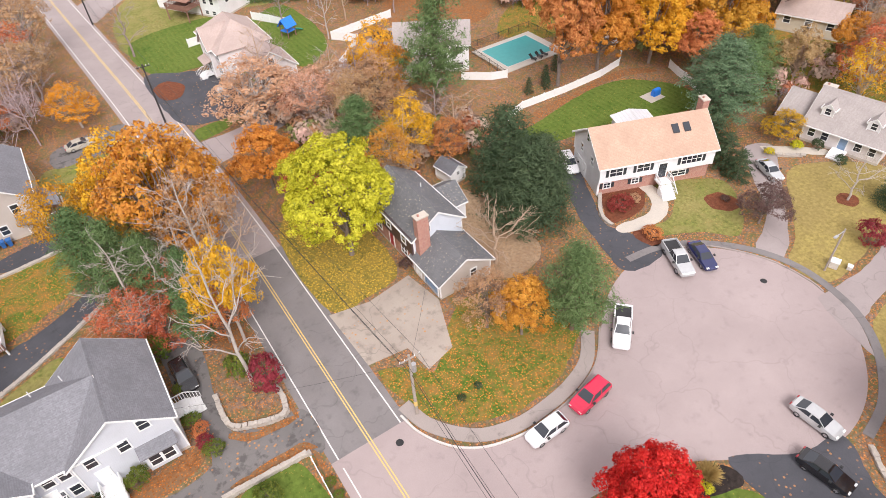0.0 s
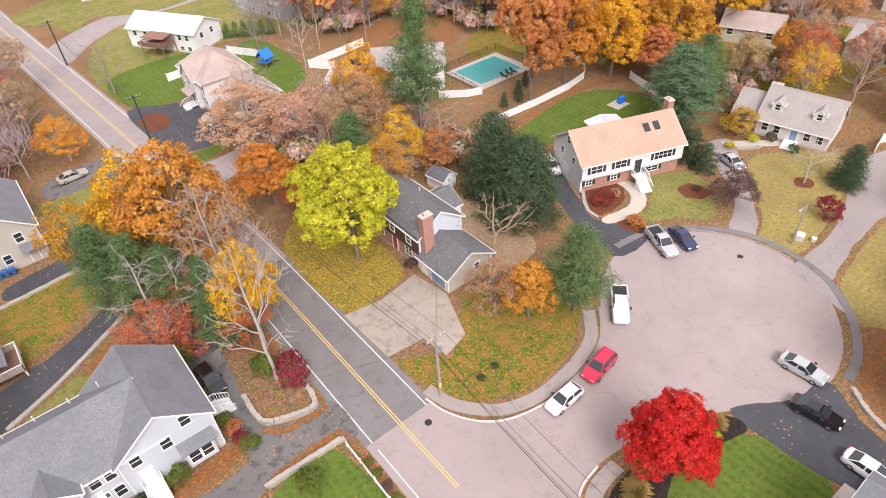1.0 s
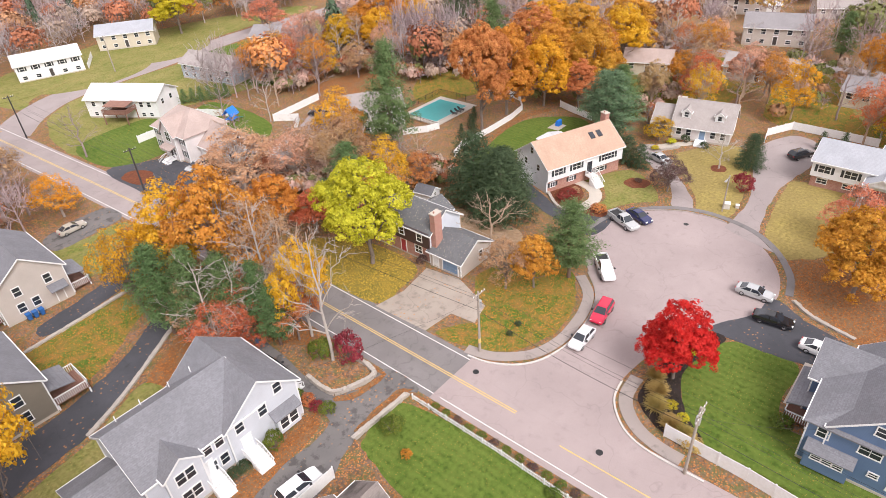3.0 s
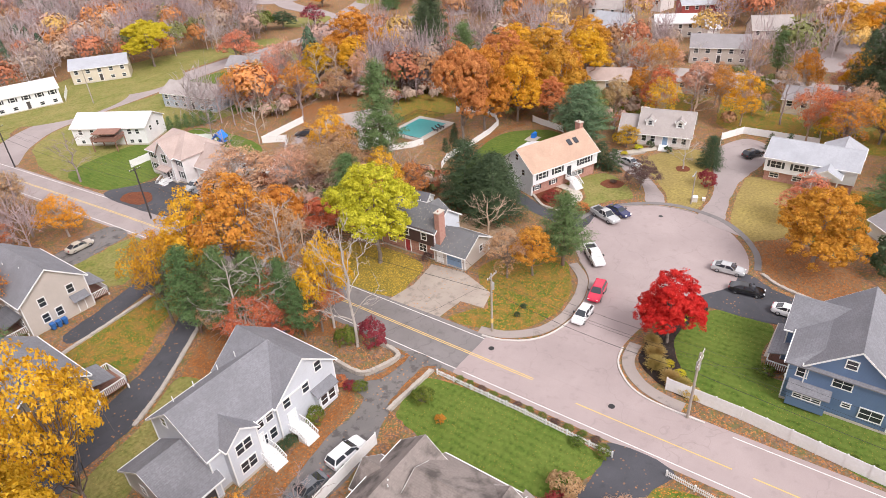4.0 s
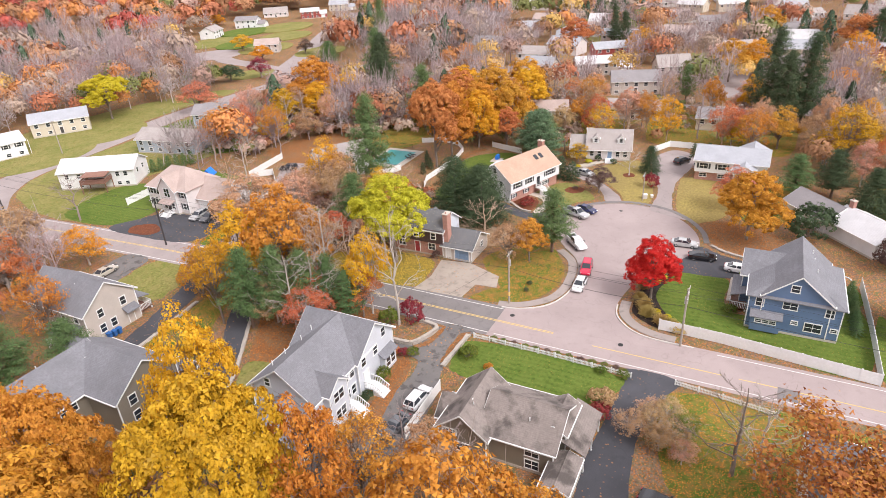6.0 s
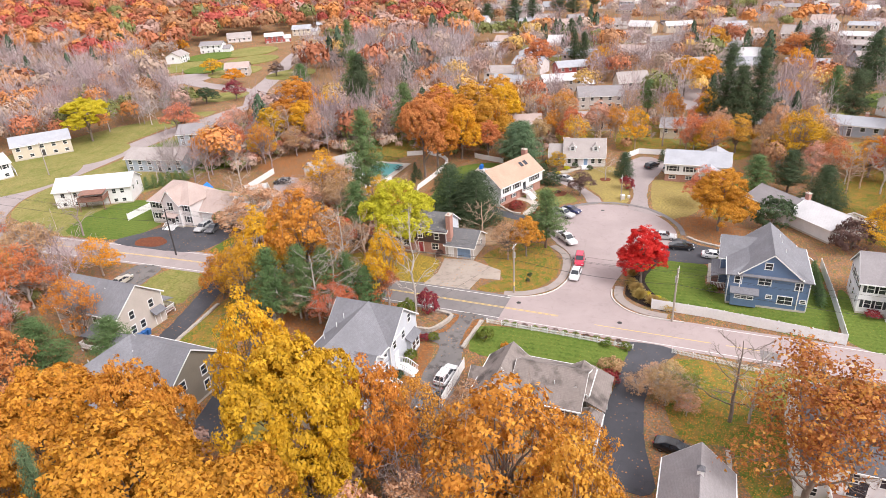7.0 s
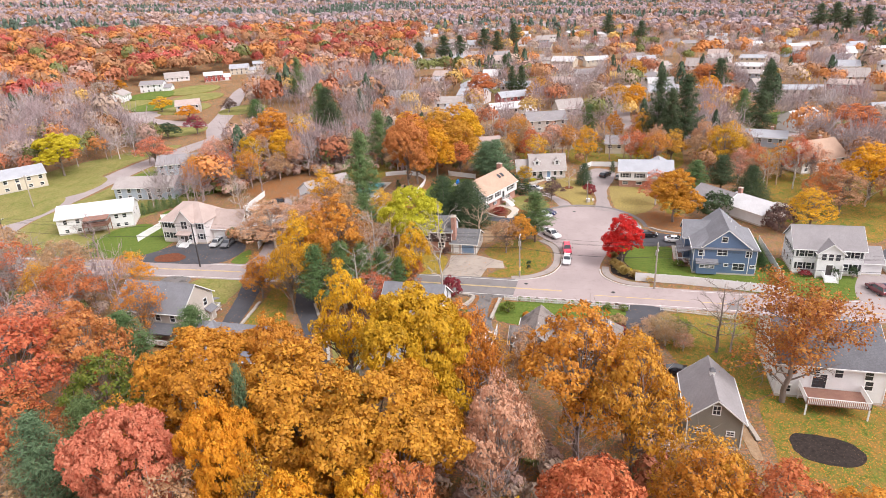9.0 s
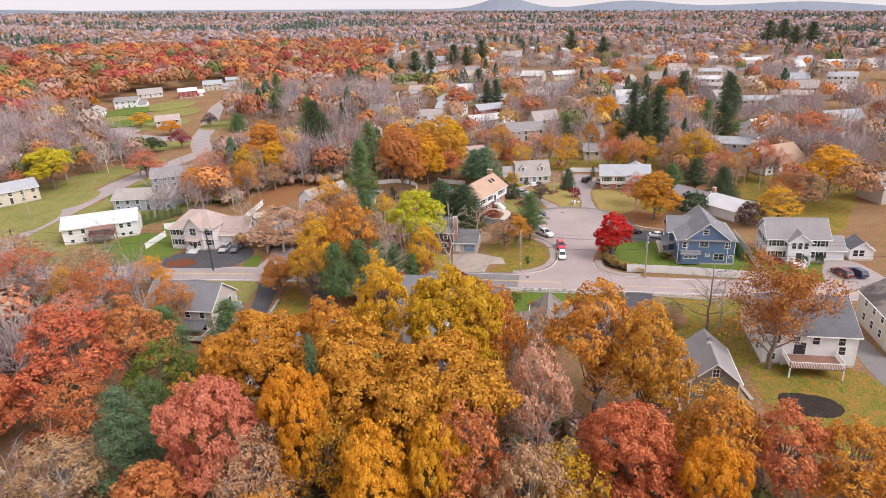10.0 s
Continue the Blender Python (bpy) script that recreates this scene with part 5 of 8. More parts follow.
# white raised ranch with the tan roof
h = house("house", "white raised ranch house with tan roof and brick base", 51.6, 45.2, -21.6)
block(h, 0, 16.0, -0.35, 8.6, 5.0, 8.1, "x", "white", "roof_tan", z0=2.3)
bm = bmesh.new()
box(bm, 0.1, 15.9, 0.15, 8.5, 0, 2.3)
part("base_wall", bm, M["brick"], h)
bm = bmesh.new()
box(bm, 0.02, 0.3, 0.05, 8.55, 0, 2.4)
part("side_wall", bm, M["white"], h)
for u, w, b in ((2.2, 1.7, 2), (6.0, 1.7, 2), (12.8, 2.8, 4)):
    window(h, "s", -0.35, u, 3.7, w, 1.15, b, True)
for u, w in ((1.4, 0.9), (5.4, 0.9), (11.6, 2.0)):
    window(h, "s", 0.15, u, 1.35, w, 0.8, 2, True)
door(h, "s", -0.35, 8.8, 1.6, 1.1, 2.2, "glass")
steps(h, "s", -0.35, 8.8, 1.5, 1.8, 6)
for u, z in ((2.4, 4.0), (6.0, 4.0), (4.3, 6.5)):
    window(h, "w", 0, u, z, 0.8, 1.1)
door(h, "w", 0, 5.6, 0.0, 2.6, 2.1, "trim", "garage_door")
chimney(h, 16.5, 5.4, 0, 8.9, 0.9, 1.3)
block(h, 7.5, 12.4, 8.6, 12.8, 3.6, 4.1, "y", "white", "roof_white", oh=0.3)
window(h, "w", 7.5, 10.6, 2.4, 2.4, 1.6, 3)
for u in (11.2, 12.8):
    bm = bmesh.new()
    k = 3.1 / 4.475
    y0, y1 = 1.9, 2.9
    extrude(bm, [(y0, 5.3 + k * y0), (y1, 5.3 + k * y1), (y1, 5.46 + k * y1), (y0, 5.46 + k * y0)], u - 0.45, u + 0.45, "x")
    part("skylight", bm, M["glass"], h, "dark glass skylight")

# dark house with the garage and brick chimney, behind the yellow tree
h = house("house", "dark brown and white house with mossy roof and brick chimney", 28, 52)
h.matrix_basis = Matrix.Identity(4)
block(h, 24.6, 31.4, 47.7, 58.6, 5.3, 7.7, "y", "pale_blue", "roof_mossy")
bm = bmesh.new()
box(bm, 24.3, 24.6, 47.65, 58.65, 2.7, 5.25)
part("front_wall", bm, M["maroon"], h, "dark brown upper front wall")
bm = bmesh.new()
box(bm, 24.52, 24.6, 47.8, 58.5, 0.35, 2.7)
part("lower_front_wall", bm, M["brick"], h)
block(h, 24.4, 31.4, 42.0, 47.7, 2.7, 4.7, "y", "beige", "roof_mossy")
block(h, 31.4, 35.0, 52.2, 57.0, 3.0, 4.6, "x", "white", "roof_mossy", oh=0.3)
door(h, "w", 24.4, 43.9, 0.05, 2.7, 2.1, "door_blue", "garage_door")
door(h, "w", 24.4, 46.6, 0.1, 0.9, 2.0, "trim")
door(h, "w", 24.52, 53.0, 0.4, 0.95, 2.05, "door_red")
for u in (49.5, 53, 56.5):
    window(h, "w", 24.3, u, 4.1, 0.9, 1.2, 1)
for u in (50, 56.2):
    window(h, "w", 24.52, u, 1.8, 1.3, 1.2, 2)
window(h, "s", 47.7, 26.6, 5.6, 0.7, 0.8)
window(h, "s", 42.0, 29.0, 1.8, 0.8, 1.0)
for u in (53.4, 55.6):
    window(h, "e", 35.0, u, 1.8, 1.2, 1.2, 2)
window(h, "s", 52.2, 33.4, 1.9, 1.2, 1.2, 2)
chimney(h, 25.6, 47.2, 0, 8.4, 1.5, 0.9)
vent(h, 29.8, 54, 6.8)
h = house("garden_shed", "small white garden shed with dark roof", 38.4, 60.6, 8, "shed", 3)
block(h, -1.3, 1.3, -1.6, 1.6, 2.1, 3.0, "y", "white", "roof_dark", oh=0.2)
window(h, "s", -1.6, 0, 1.7, 0.5, 0.5)

# grey cape house with dormers
h = house("house", "pale cape house with weathered grey roof and dormers", 88.9, 32.8, -79)
block(h, -5.2, 5.2, -4.0, 4.0, 3.0, 6.8, "x", "pinkish", "roof_cape")
block(h, -9.2, -5.2, -3.2, 3.6, 2.6, 5.2, "x", "pinkish", "roof_cape")
for u in (-3.2, 2.8):
    block(h, u - 0.75, u + 0.75, -2.9, 0.6, 5.3, 6.0, "y", "white", "roof_cape", z0=3.6, oh=0.2)
    window(h, "s", -2.9, u, 4.75, 0.7, 0.9)
for u in (-4.0, -2.2, 2.2, 4.0):
    window(h, "s", -4.0, u, 1.7, 0.85, 1.2, 1)
door(h, "s", -4.0, 0.3, 0.4, 1.0, 2.1, "door_blue")
steps(h, "s", -4.0, 0.3, 0.6, 2.0, 3, False)
window(h, "s", -3.2, -7.4, 1.7, 1.6, 1.1, 2)
chimney(h, -5.0, 1.2, 3, 6.4, 1.6, 1.0)

# white split-level with the pale roof, across the dry lawn
h = house("house", "white split-level house with pale grey roof and porch", 82.4, 4.0, -90)
block(h, -7.2, 7.2, -4.2, 4.2, 4.9, 7.0, "x", "white", "roof_pale", z0=2.0)
bm = bmesh.new()
box(bm, -7.1, 7.1, -3.7, 4.1, 0, 2.0)
part("base_wall", bm, M["brick"], h)
for u in (-5.4, -1.6):
    window(h, "s", -4.2, u, 3.5, 1.7, 1.2, 2, True)
    window(h, "s", -3.7, u, 1.2, 1.4, 0.8, 2)
door(h, "s", -3.7, 2.2, 0.3, 1.0, 2.1, "door_red")
block(h, 0.8, 5.0, -6.8, -3.0, 4.0, 5.2, "y", "white", "roof_pale", z0=3.7, oh=0.3)
for u in (1.0, 4.8):
    bm = bmesh.new()
    box(bm, u - 0.1, u + 0.1, -6.7, -6.5, 0, 3.8)
    part("porch_post", bm, M["trim"], h)
block(h, 1, 7.2, 3.0, 8.5, 4.4, 6.0, "y", "white", "roof_pale")
window(h, "w", -7.2, 0, 3.5)

# white house with the purple-grey porch roof, behind the hedge
h = house("house", "low white house with grey-purple porch roof", 60.5, -15.5, -140)
block(h, -9, 1.5, -3.6, 3.6, 2.9, 4.9, "x", "white", "roof_metal")
block(h, 1.2, 12, -3.2, 5.0, 3.1, 5.0, "x", "white", "roof_white")
for u in (-7, -4, 4, 8):
    window(h, "n", 3.6 if u < 1 else 5.0, u, 1.7, 1.2, 1.1, 2)
chimney(h, 2.0, 1.0, 3, 6.2)
deck(h, 6.5, 11.5, 5.0, 8.8, 1.4, open_side="s")

# white colonial south of the blue house
h = house("house", "white two-storey colonial house with grey-brown roof", 27, -28)
h.matrix_basis = Matrix.Identity(4)
block(h, 23.4, 31.2, -33.4, -21.4, 5.6, 8.8, "y", "white", "roof_metal")
block(h, 24.2, 30.6, -37.0, -33.4, 2.8, 4.8, "y", "white", "roof_metal")
block(h, 22.0, 25.6, -29.6, -25.2, 5.2, 7.0, "x", "white", "roof_metal", oh=0.3)
for u in (-22.7, -24.2, -30.6, -32.2):
    window(h, "w", 23.4, u, 4.4, 0.85, 1.3, 1, True)
    window(h, "w", 23.4, u, 1.8, 0.85, 1.3, 1, True)
for u in (-26.2, -27.4, -28.6):
    window(h, "w", 22.0, u, 4.3, 0.8, 1.3)
door(h, "w", 22.0, -27.4, 0.6, 1.1, 2.1, "door_dark")
steps(h, "w", 22.0, -27.4, 0.6, 2.2, 3)
for u in (-25.2, -29.6):
    bm = bmesh.new()
    box(bm, 21.6, 21.8, u - 0.1, u + 0.1, 0, 2.8)
    part("porch_post", bm, M["trim"], h)
for u in (24.8, 27.3, 29.8):
    window(h, "n", -21.4, u, 4.3, 0.8, 1.3, 1, True)
    window(h, "n", -21.4, u, 1.8, 0.8, 1.3)
h = house("garden_shed", "white outbuilding with dark roof", 27.6, -40.8, 0, "shed", 4)
block(h, -2.4, 2.4, -2.2, 2.2, 2.6, 4.2, "x", "white", "roof_dark", oh=0.25)
window(h, "w", -2.4, 0, 1.7), window(h, "w", -2.4, 1.2, 1.7)

# grey barn with a cupola
h = house("barn", "grey-olive barn garage with brown roof and white trim", -27.6, 0.2, 0, "barn", 6)
block(h, -4.6, 4.8, -3.2, 3.2, 4.5, 7.3, "x", "sage", "roof_metal")
window(h, "w", -4.6, 0, 5.6, 0.8, 1.2, 2), window(h, "w", -4.6, 1.9, 2.3, 0.8, 0.6, 2), window(h, "w", -4.6, -1.9, 2.3, 0.8, 0.6, 2)
door(h, "e", 4.8, 0, 0.05, 2.8, 2.3, "trim", "garage_door")
bm = bmesh.new()
box(bm, 0.6, 1.2, -0.3, 0.3, 7.1, 7.8)
cu = part("cupola", bm, M["trim"], h)
bm = bmesh.new()
put(bm, [(0.5, -0.4, 7.8), (1.3, -0.4, 7.8), (1.3, 0.4, 7.8), (0.5, 0.4, 7.8), (0.9, 0, 8.3)], [(0, 3, 2, 1), (0, 1, 4), (1, 2, 4), (2, 3, 4), (3, 0, 4)])
part("cupola_roof", bm, M["roof_dark"], cu)

# white house with a deck behind the half-bare maple
h = house("house", "white two-storey house with dark roof and rear deck", -12.5, -16.5)
h.matrix_basis = Matrix.Identity(4)
block(h, -19.4, -6.0, -22.8, -9.6, 5.6, 9.0, "y", "white", "roof_dark")
for u in (-16.5, -12.7, -9.0):
    window(h, "n", -9.6, u, 4.4)
    window(h, "n", -9.6, u, 1.8)
for u in (-11.4, -14.2, -17, -20.6):
    window(h, "w", -19.4, u, 4.5)
window(h, "w", -19.4, -20.8, 2.9), door(h, "w", -19.4, -14.8, 2.0, 1.7, 2.1, "glass")
deck(h, -23.4, -19.5, -20.0, -12.4, 1.9, open_side="e")
window(h, "w", -19.4, -11.0, 1.4, 0.9, 1.0)

# taupe house at the edge
h = house("house", "taupe two-storey house beside a grey drive", -9, -34)
h.matrix_basis = Matrix.Identity(4)
block(h, -16, -2, -41, -29.6, 5.6, 8.8, "x", "light_tan", "roof_brown")
for u in (-14, -11, -8, -5):
    window(h, "n", -29.6, u, 4.4)
    window(h, "n", -29.6, u, 1.8)

# tall off-white house in the north
h = house("house", "tall off-white house with dusty brown roof and garage", 28, 114)
h.matrix_basis = Matrix.Identity(4)
block(h, 22.4, 32.0, 109.4, 121.4, 5.8, 9.2, "y", "pinkish", "roof_pink", hip=(4.2, 4.2))
block(h, 21.6, 27.4, 112.0, 116.8, 5.9, 8.8, "x", "pinkish", "roof_pink")
block(h, 25.0, 33.4, 101.8, 109.6, 3.4, 6.8, "y", "pinkish", "roof_pink")
for u in (110.6, 118.2, 120.2):
    window(h, "w", 22.4, u, 4.6, 0.9, 1.4, 1, True)
    window(h, "w", 22.4, u, 1.9, 0.9, 1.4, 1, True)
for u in (113.2, 115.6):
    window(h, "w", 21.6, u, 1.9, 0.9, 1.4)
window(h, "w", 21.6, 114.4, 5.0, 1.6, 1.9, 2)
door(h, "w", 21.6, 114.4, 0.5, 1.1, 2.1, "door_dark")
steps(h, "w", 21.6, 114.4, 0.5, 2.4, 3)
shed_roof(h, "w", 21.6, 112.4, 116.4, 2.9, 3.4, 1.5, "roof_pink")
for u in (103.8, 107.4):
    door(h, "w", 25.0, u, 0.05, 2.6, 2.2, "trim", "garage_door")
for u in (27.2, 31.2):
    window(h, "s", 101.8, u, 1.9)
window(h, "s", 101.8, 29.2, 4.7)

# white house with the brown deck
h = house("house", "white long house with near-white roof and brown deck", 22.4, 154, -60)
block(h, 0, 18.5, 0, 9, 4.6, 6.8, "x", "white", "roof_white")
for u in (2, 5, 14.5, 16.5):
    window(h, "s", 0, u, 3.4, 0.9, 1.1)
    window(h, "s", 0, u, 1.0, 0.9, 0.8)
for u in (2.5, 6.0):
    window(h, "e", 18.5, u, 3.4, 0.9, 1.1)
deck(h, 7, 13, -4.2, -0.05, 2.6, "wood_deck", open_side="n")
shed_roof(h, "s", 0, 7, 13, 4.2, 4.5, 3.6, "wood_deck")


def plain_house(label, x, y, yaw, L=13.0, W=8.0, ze=4.6, zr=6.6, wall="white", roof="roof_cape", shutters=False, wing=0, far=False):
    """A house seen from afar: storeys, openings and roof."""
    g = house("house", label, x, y, yaw, r=max(L, W) * 0.6)
    block(g, -L / 2, L / 2, -W / 2, W / 2, ze, zr, "x", wall, roof, z0=0.01 if far else 0.0, trim=False)
    bm = bmesh.new()
    for s in (-1, 1):
        box(bm, -L / 2 - 0.4, L / 2 + 0.4, s * (W / 2 + 0.42) - 0.06, s * (W / 2 + 0.42) + 0.06, ze - 0.4, ze - 0.2)
    part("gutter", bm, M["trim"], g)
    n = max(3, int(L / 3))
    for f, sgn in (("s", -1),):
        for i in range(n):
            u = -L / 2 + L * (i + 0.5) / n
            window(g, f, sgn * W / 2, u, ze - 1.15, 1.1, 1.15, 1, shutters)
            if ze > 3.6 and i != n // 2 and not far:
                window(g, f, sgn * W / 2, u, 1.2, 1.1, 0.9)
    if not far:
        door(g, "s", -W / 2, L / 2 / n * (0 if n % 2 else 1), 0.4)
    if far:
        return g
    for f, sgn in (("w", -1), ("e", 1)):
        window(g, f, sgn * L / 2, 0, ze - 1.1, 1.0, 1.1)
    if wing:
        block(g, L / 2 - 0.2, L / 2 + wing, -W / 2 + 0.6, W / 2 - 0.8, 2.7, 4.6, "x", wall, roof, trim=False)
        door(g, "s", -W / 2 + 0.6, L / 2 + wing / 2, 0.05, 2.5, 2.1, "trim", "garage_door")
    if (int(x) + int(y)) % 3 == 0:
        chimney(g, L * 0.2, 0.4, ze, zr + 1.0)
    return g


plain_house("pale grey house with grey roof by a back street", 57, 152, -80, 19, 8.5, 4.2, 6.4, "blue_grey", "roof_cape")
plain_house("blue-grey house with grey roof behind trees", 84, 158, -66, 18, 8.5, 4.4, 6.6, "blue_grey", "roof_metal")
plain_house("white raised ranch with a long white fence", 32, 200, -17, 17, 8.5, 4.8, 6.8, "white", "roof_white", True)
plain_house("tan house with blue-grey roof beside a yellow tree", 60, 208, -35, 17, 9, 4.8, 7.0, "light_tan", "roof_pale")
plain_house("low tan ranch house with dark roof and deck", 121, 8, -90, 15, 8, 3.6, 5.4, "light_tan", "roof_metal")
plain_house("blue house with white roof among trees", 132, -36, -105, 16, 8, 3.6, 5.2, "blue_grey", "roof_pale")
plain_house("white house with wide tan roof", 104, -44, -60, 16, 12, 3.8, 8.0, "white", "roof_tan")
plain_house("white house behind a fenced pool", 56, 92, -35, 13, 8, 5.2, 7.6, "white", "roof_cape")
plain_house("pink-walled house among bare trees", 48, 84 + 8, 30, 10, 7, 3.2, 5.2, "pinkish", "roof_pink")
plain_house("tan and brick house by a cross street", 118, 58, -70, 11, 7.5, 3.4, 5.4, "light_tan", "roof_pink")
plain_house("long low house behind bare trees", 126, 34, -85, 15, 8, 3.4, 5.2, "beige", "roof_cape")
plain_house("white house at a bend of the street", 72, -66, -70, 14, 9, 5.0, 7.6, "beige", "roof_metal", wing=5)
WALLS = ("white", "beige", "pinkish", "blue_grey", "light_tan", "white", "beige", "red_wall")
ROOFS = ("roof_cape", "roof_pale", "roof_white", "roof_metal", "roof_pink", "roof_pale", "roof_cape")
spots = ((229, 308), (266, 312), (311, 326), (312, 296), (348, 296), (374, 290), (199, 238), (613, 318), (611, 273), (669, 262), (673, 234), (727, 336), (533, 233), (299, 118),
         (424, 126), (419, 100), (391, 72), (299, 86), (244, 90), (212, 62), (320, 50), (223, 12), (192, -4))
more = ((281, -57), (157, -54), (356, -125), (222, -70), (236, -92), (250, -116), (156, 40), (190, 33), (472, -128), (447, -192), (315, -140), (384, -88), (390, -1), (506, 76), (292, -20), (182, 60), (176, -90), (196, -122), (260, 40), (340, -40))
for i, (x, y) in enumerate(spots + more):
    rr = random.Random(i * 7 + 3)
    plain_house(rr.choice(("distant house with pale walls and pitched roof", "distant pale house among autumn trees", "distant house with low pitched roof on a lawn")), x, y, rr.choice((-70, -90, -110, -60, 20)) + rr.uniform(-8, 8),
                rr.uniform(12, 17), rr.uniform(8, 9.5), rr.choice((4.6, 4.8, 3.2, 5.2)), rr.uniform(6.4, 7.4), WALLS[(i * 5) % 8], ROOFS[(i * 3) % 7], False, rr.choice((0, 0, 5)))
rr = random.Random(99)
n = 0
while n < 150:
    x, y = rr.uniform(200, 950) if n % 3 else rr.uniform(150, 520), rr.uniform(-420, 380)
    ang = math.degrees(math.atan2(y - 21, x + 113))
    if abs(ang) > 36 or ang > 19 or any(math.hypot(x - a, y - b) < 21 for a, b, _ in HOUSE_SPOTS):
        continue
    if noise.noise((x / 110, y / 110, 0.5)) < -0.12:
        continue
    plain_house("far house with pale walls among trees", x, y, rr.uniform(-110, -60), rr.uniform(12, 17), rr.uniform(8, 10), rr.choice((4.6, 5.2, 3.4)), rr.uniform(6.6, 7.6), WALLS[rr.randrange(6)], ROOFS[rr.randrange(7)], far=True)
    n += 1

# ---- trees, yard by yard ----
# beside the main road and the dark house
tree("broad", "maple_tree", "broad tree with bright yellow-green leaves", "tree", 19.6, 55.0, 17.5, 7.2, "lime")
tree("dense_b", "maple_tree", "round maple with vivid crimson leaves", "tree", 23.8, 10.8, 11.0, 4.5, "crimson")
tree("dense_b", "golden_tree", "large golden-leaved tree beside a drive", "tree", 50.5, -1.4, 13.5, 6.4, "oak")
tree("pine", "pine_tree", "full green pine at the edge of the turning place", "tree", 33.4, 30.0, 12.5, 5.0, "pine", "bark_red")
tree("round", "oak_tree", "small orange oak beside a pine", "tree", 28.6, 32.6, 8.6, 3.6, "orange")
tree("light_b", "oak_tree", "thin brown oak with few leaves", "tree", 26.2, 35.6, 8.0, 3.6, "tan")
tree("bare_b", "bare_tree", "leafless tan tree behind a garage", "tree", 33.0, 43.0, 9.0, 5.2, None, "twig_tan")
tree("column", "spruce_tree", "dense dark green conifer", "tree", 43.0, 54.0, 12.5, 5.4, "spruce")
tree("column", "spruce_tree", "dense dark green conifer", "tree", 41.2, 47.2, 12.0, 5.8, "spruce", turn=40)
tree("column", "spruce_tree", "dense dark green conifer", "tree", 45.2, 49.4, 10.0, 4.6, "spruce", turn=140)
tree("round", "oak_tree", "rust-orange oak beside the road", "tree", 17.0, 74.0, 10.5, 5.0, "orange")
tree("round", "oak_tree", "dark rust-red young oak", "tree", 20.4, 68.4, 8.0, 3.6, "rust")
tree("pine", "pine_tree", "green pine behind the yellow tree", "tree", 29.6, 70.0, 12.0, 5.0, "pine", "bark_red")
tree("light", "maple_tree", "yellow-leaved tree with open crown", "tree", 36.0, 68.0, 11.0, 4.8, "gold")
tree("light", "maple_tree", "red-leaved small tree in a thicket", "tree", 40.5, 64.0, 7.5, 3.4, "rust")
tree("pine_b", "pine_tree", "tall white pine with layered boughs", "tree", 47.2, 77.0, 23.0, 6.2, "pine", "bark_red")
tree("light", "maple_tree", "pale red tree with many bare twigs", "tree", 22.2, 90.5, 12.0, 8.0, "pink", "bark_pale")
tree("light_b", "maple_tree", "half-bare tree with pale twigs", "tree", 28.5, 84.0, 11.0, 5.6, "pink", "bark_pale")
tree("light", "oak_tree", "yellow-orange tree by a white fence", "tree", 41.0, 85.5, 14.5, 6.0, "gold")
tree("light", "oak_tree", "open orange tree by a white fence", "tree", 37.5, 78.0, 13.0, 5.0, "tan")
tree("light_b", "bare_tree", "pale nearly bare tree", "tree", 33.5, 77.0, 12.0, 5.0, "tan", "twig_tan")
# the clump between the road and the winding drive
tree("open", "oak_tree", "orange oak with thinning crown", "tree", 2.6, 64.8, 20.5, 7.6, "orange")
tree("open", "oak_tree", "golden-orange oak with thinning crown", "tree", -0.6, 71.0, 18.0, 6.2, "gold", turn=50)
tree("light", "oak_tree", "golden-orange oak with thinning crown", "tree", 6.0, 72.5, 15.0, 5.2, "gold")
tree("light_b", "oak_tree", "tan oak among bare trees", "tree", 5.0, 60.5, 17.0, 5.0, "tan", "bark_pale")
tree("light_b", "oak_tree", "thin olive-leaved tree beside the drive", "tree", -7.8, 70.4, 15.5, 4.4, "olive", "bark")
tree("light", "oak_tree", "orange-gold tree at the drive's end", "tree", -2.6, 80.0, 9.5, 4.2, "orange")
tree("bare", "bare_tree", "grey leafless tree leaning by the road", "tree", 3.4, 57.4, 18.0, 5.6, None, "bark_pale")
tree("bare_b", "bare_tree", "pale leafless tree by the road", "tree", 5.2, 54.6, 16.5, 4.8, None, "twig_tan")
tree("open", "birch_tree", "gold-leaved tree beside a pale trunk", "tree", 3.6, 49.8, 15.0, 4.0, "gold", "bark_pale")
tree("bare_b", "bare_tree", "tall pale-barked bare tree in a stone bed", "tree", 2.2, 44.2, 19.5, 5.0, None, "bark_pale")
tree("pine", "pine_tree", "green pine in a grove by the drive", "tree", -6.9, 65.2, 14.0, 4.6, "pine", "bark_red")
tree("pine_b", "pine_tree", "green pine in a grove by the drive", "tree", -4.4, 61.2, 14.0, 4.4, "pine", "bark_red")
tree("pine", "pine_tree", "green pine in a grove by the drive", "tree", -1.8, 58.2, 12.8, 4.0, "pine", "bark_red", turn=80)
tree("pine_b", "pine_tree", "slim green pine by the road", "tree", 0.9, 55.6, 11.0, 3.4, "pine", "bark_red", turn=200)
tree("pine", "pine_tree", "slim green pine by the road", "tree", 0.2, 51.8, 9.5, 3.2, "pine", "bark_red", turn=120)
tree("light", "oak_tree", "red-brown oak among pines", "tree", -0.4, 58.4, 9.0, 4.6, "rust")
tree("light", "oak_tree", "red young oak beside the drive", "tree", 2.2, 50.6, 9.5, 3.4, "rust", turn=10)
tree("shrub", "japanese_maple", "small dark red ornamental maple", "shrub", 3.6, 42.6, 4.6, 2.0, "wine")
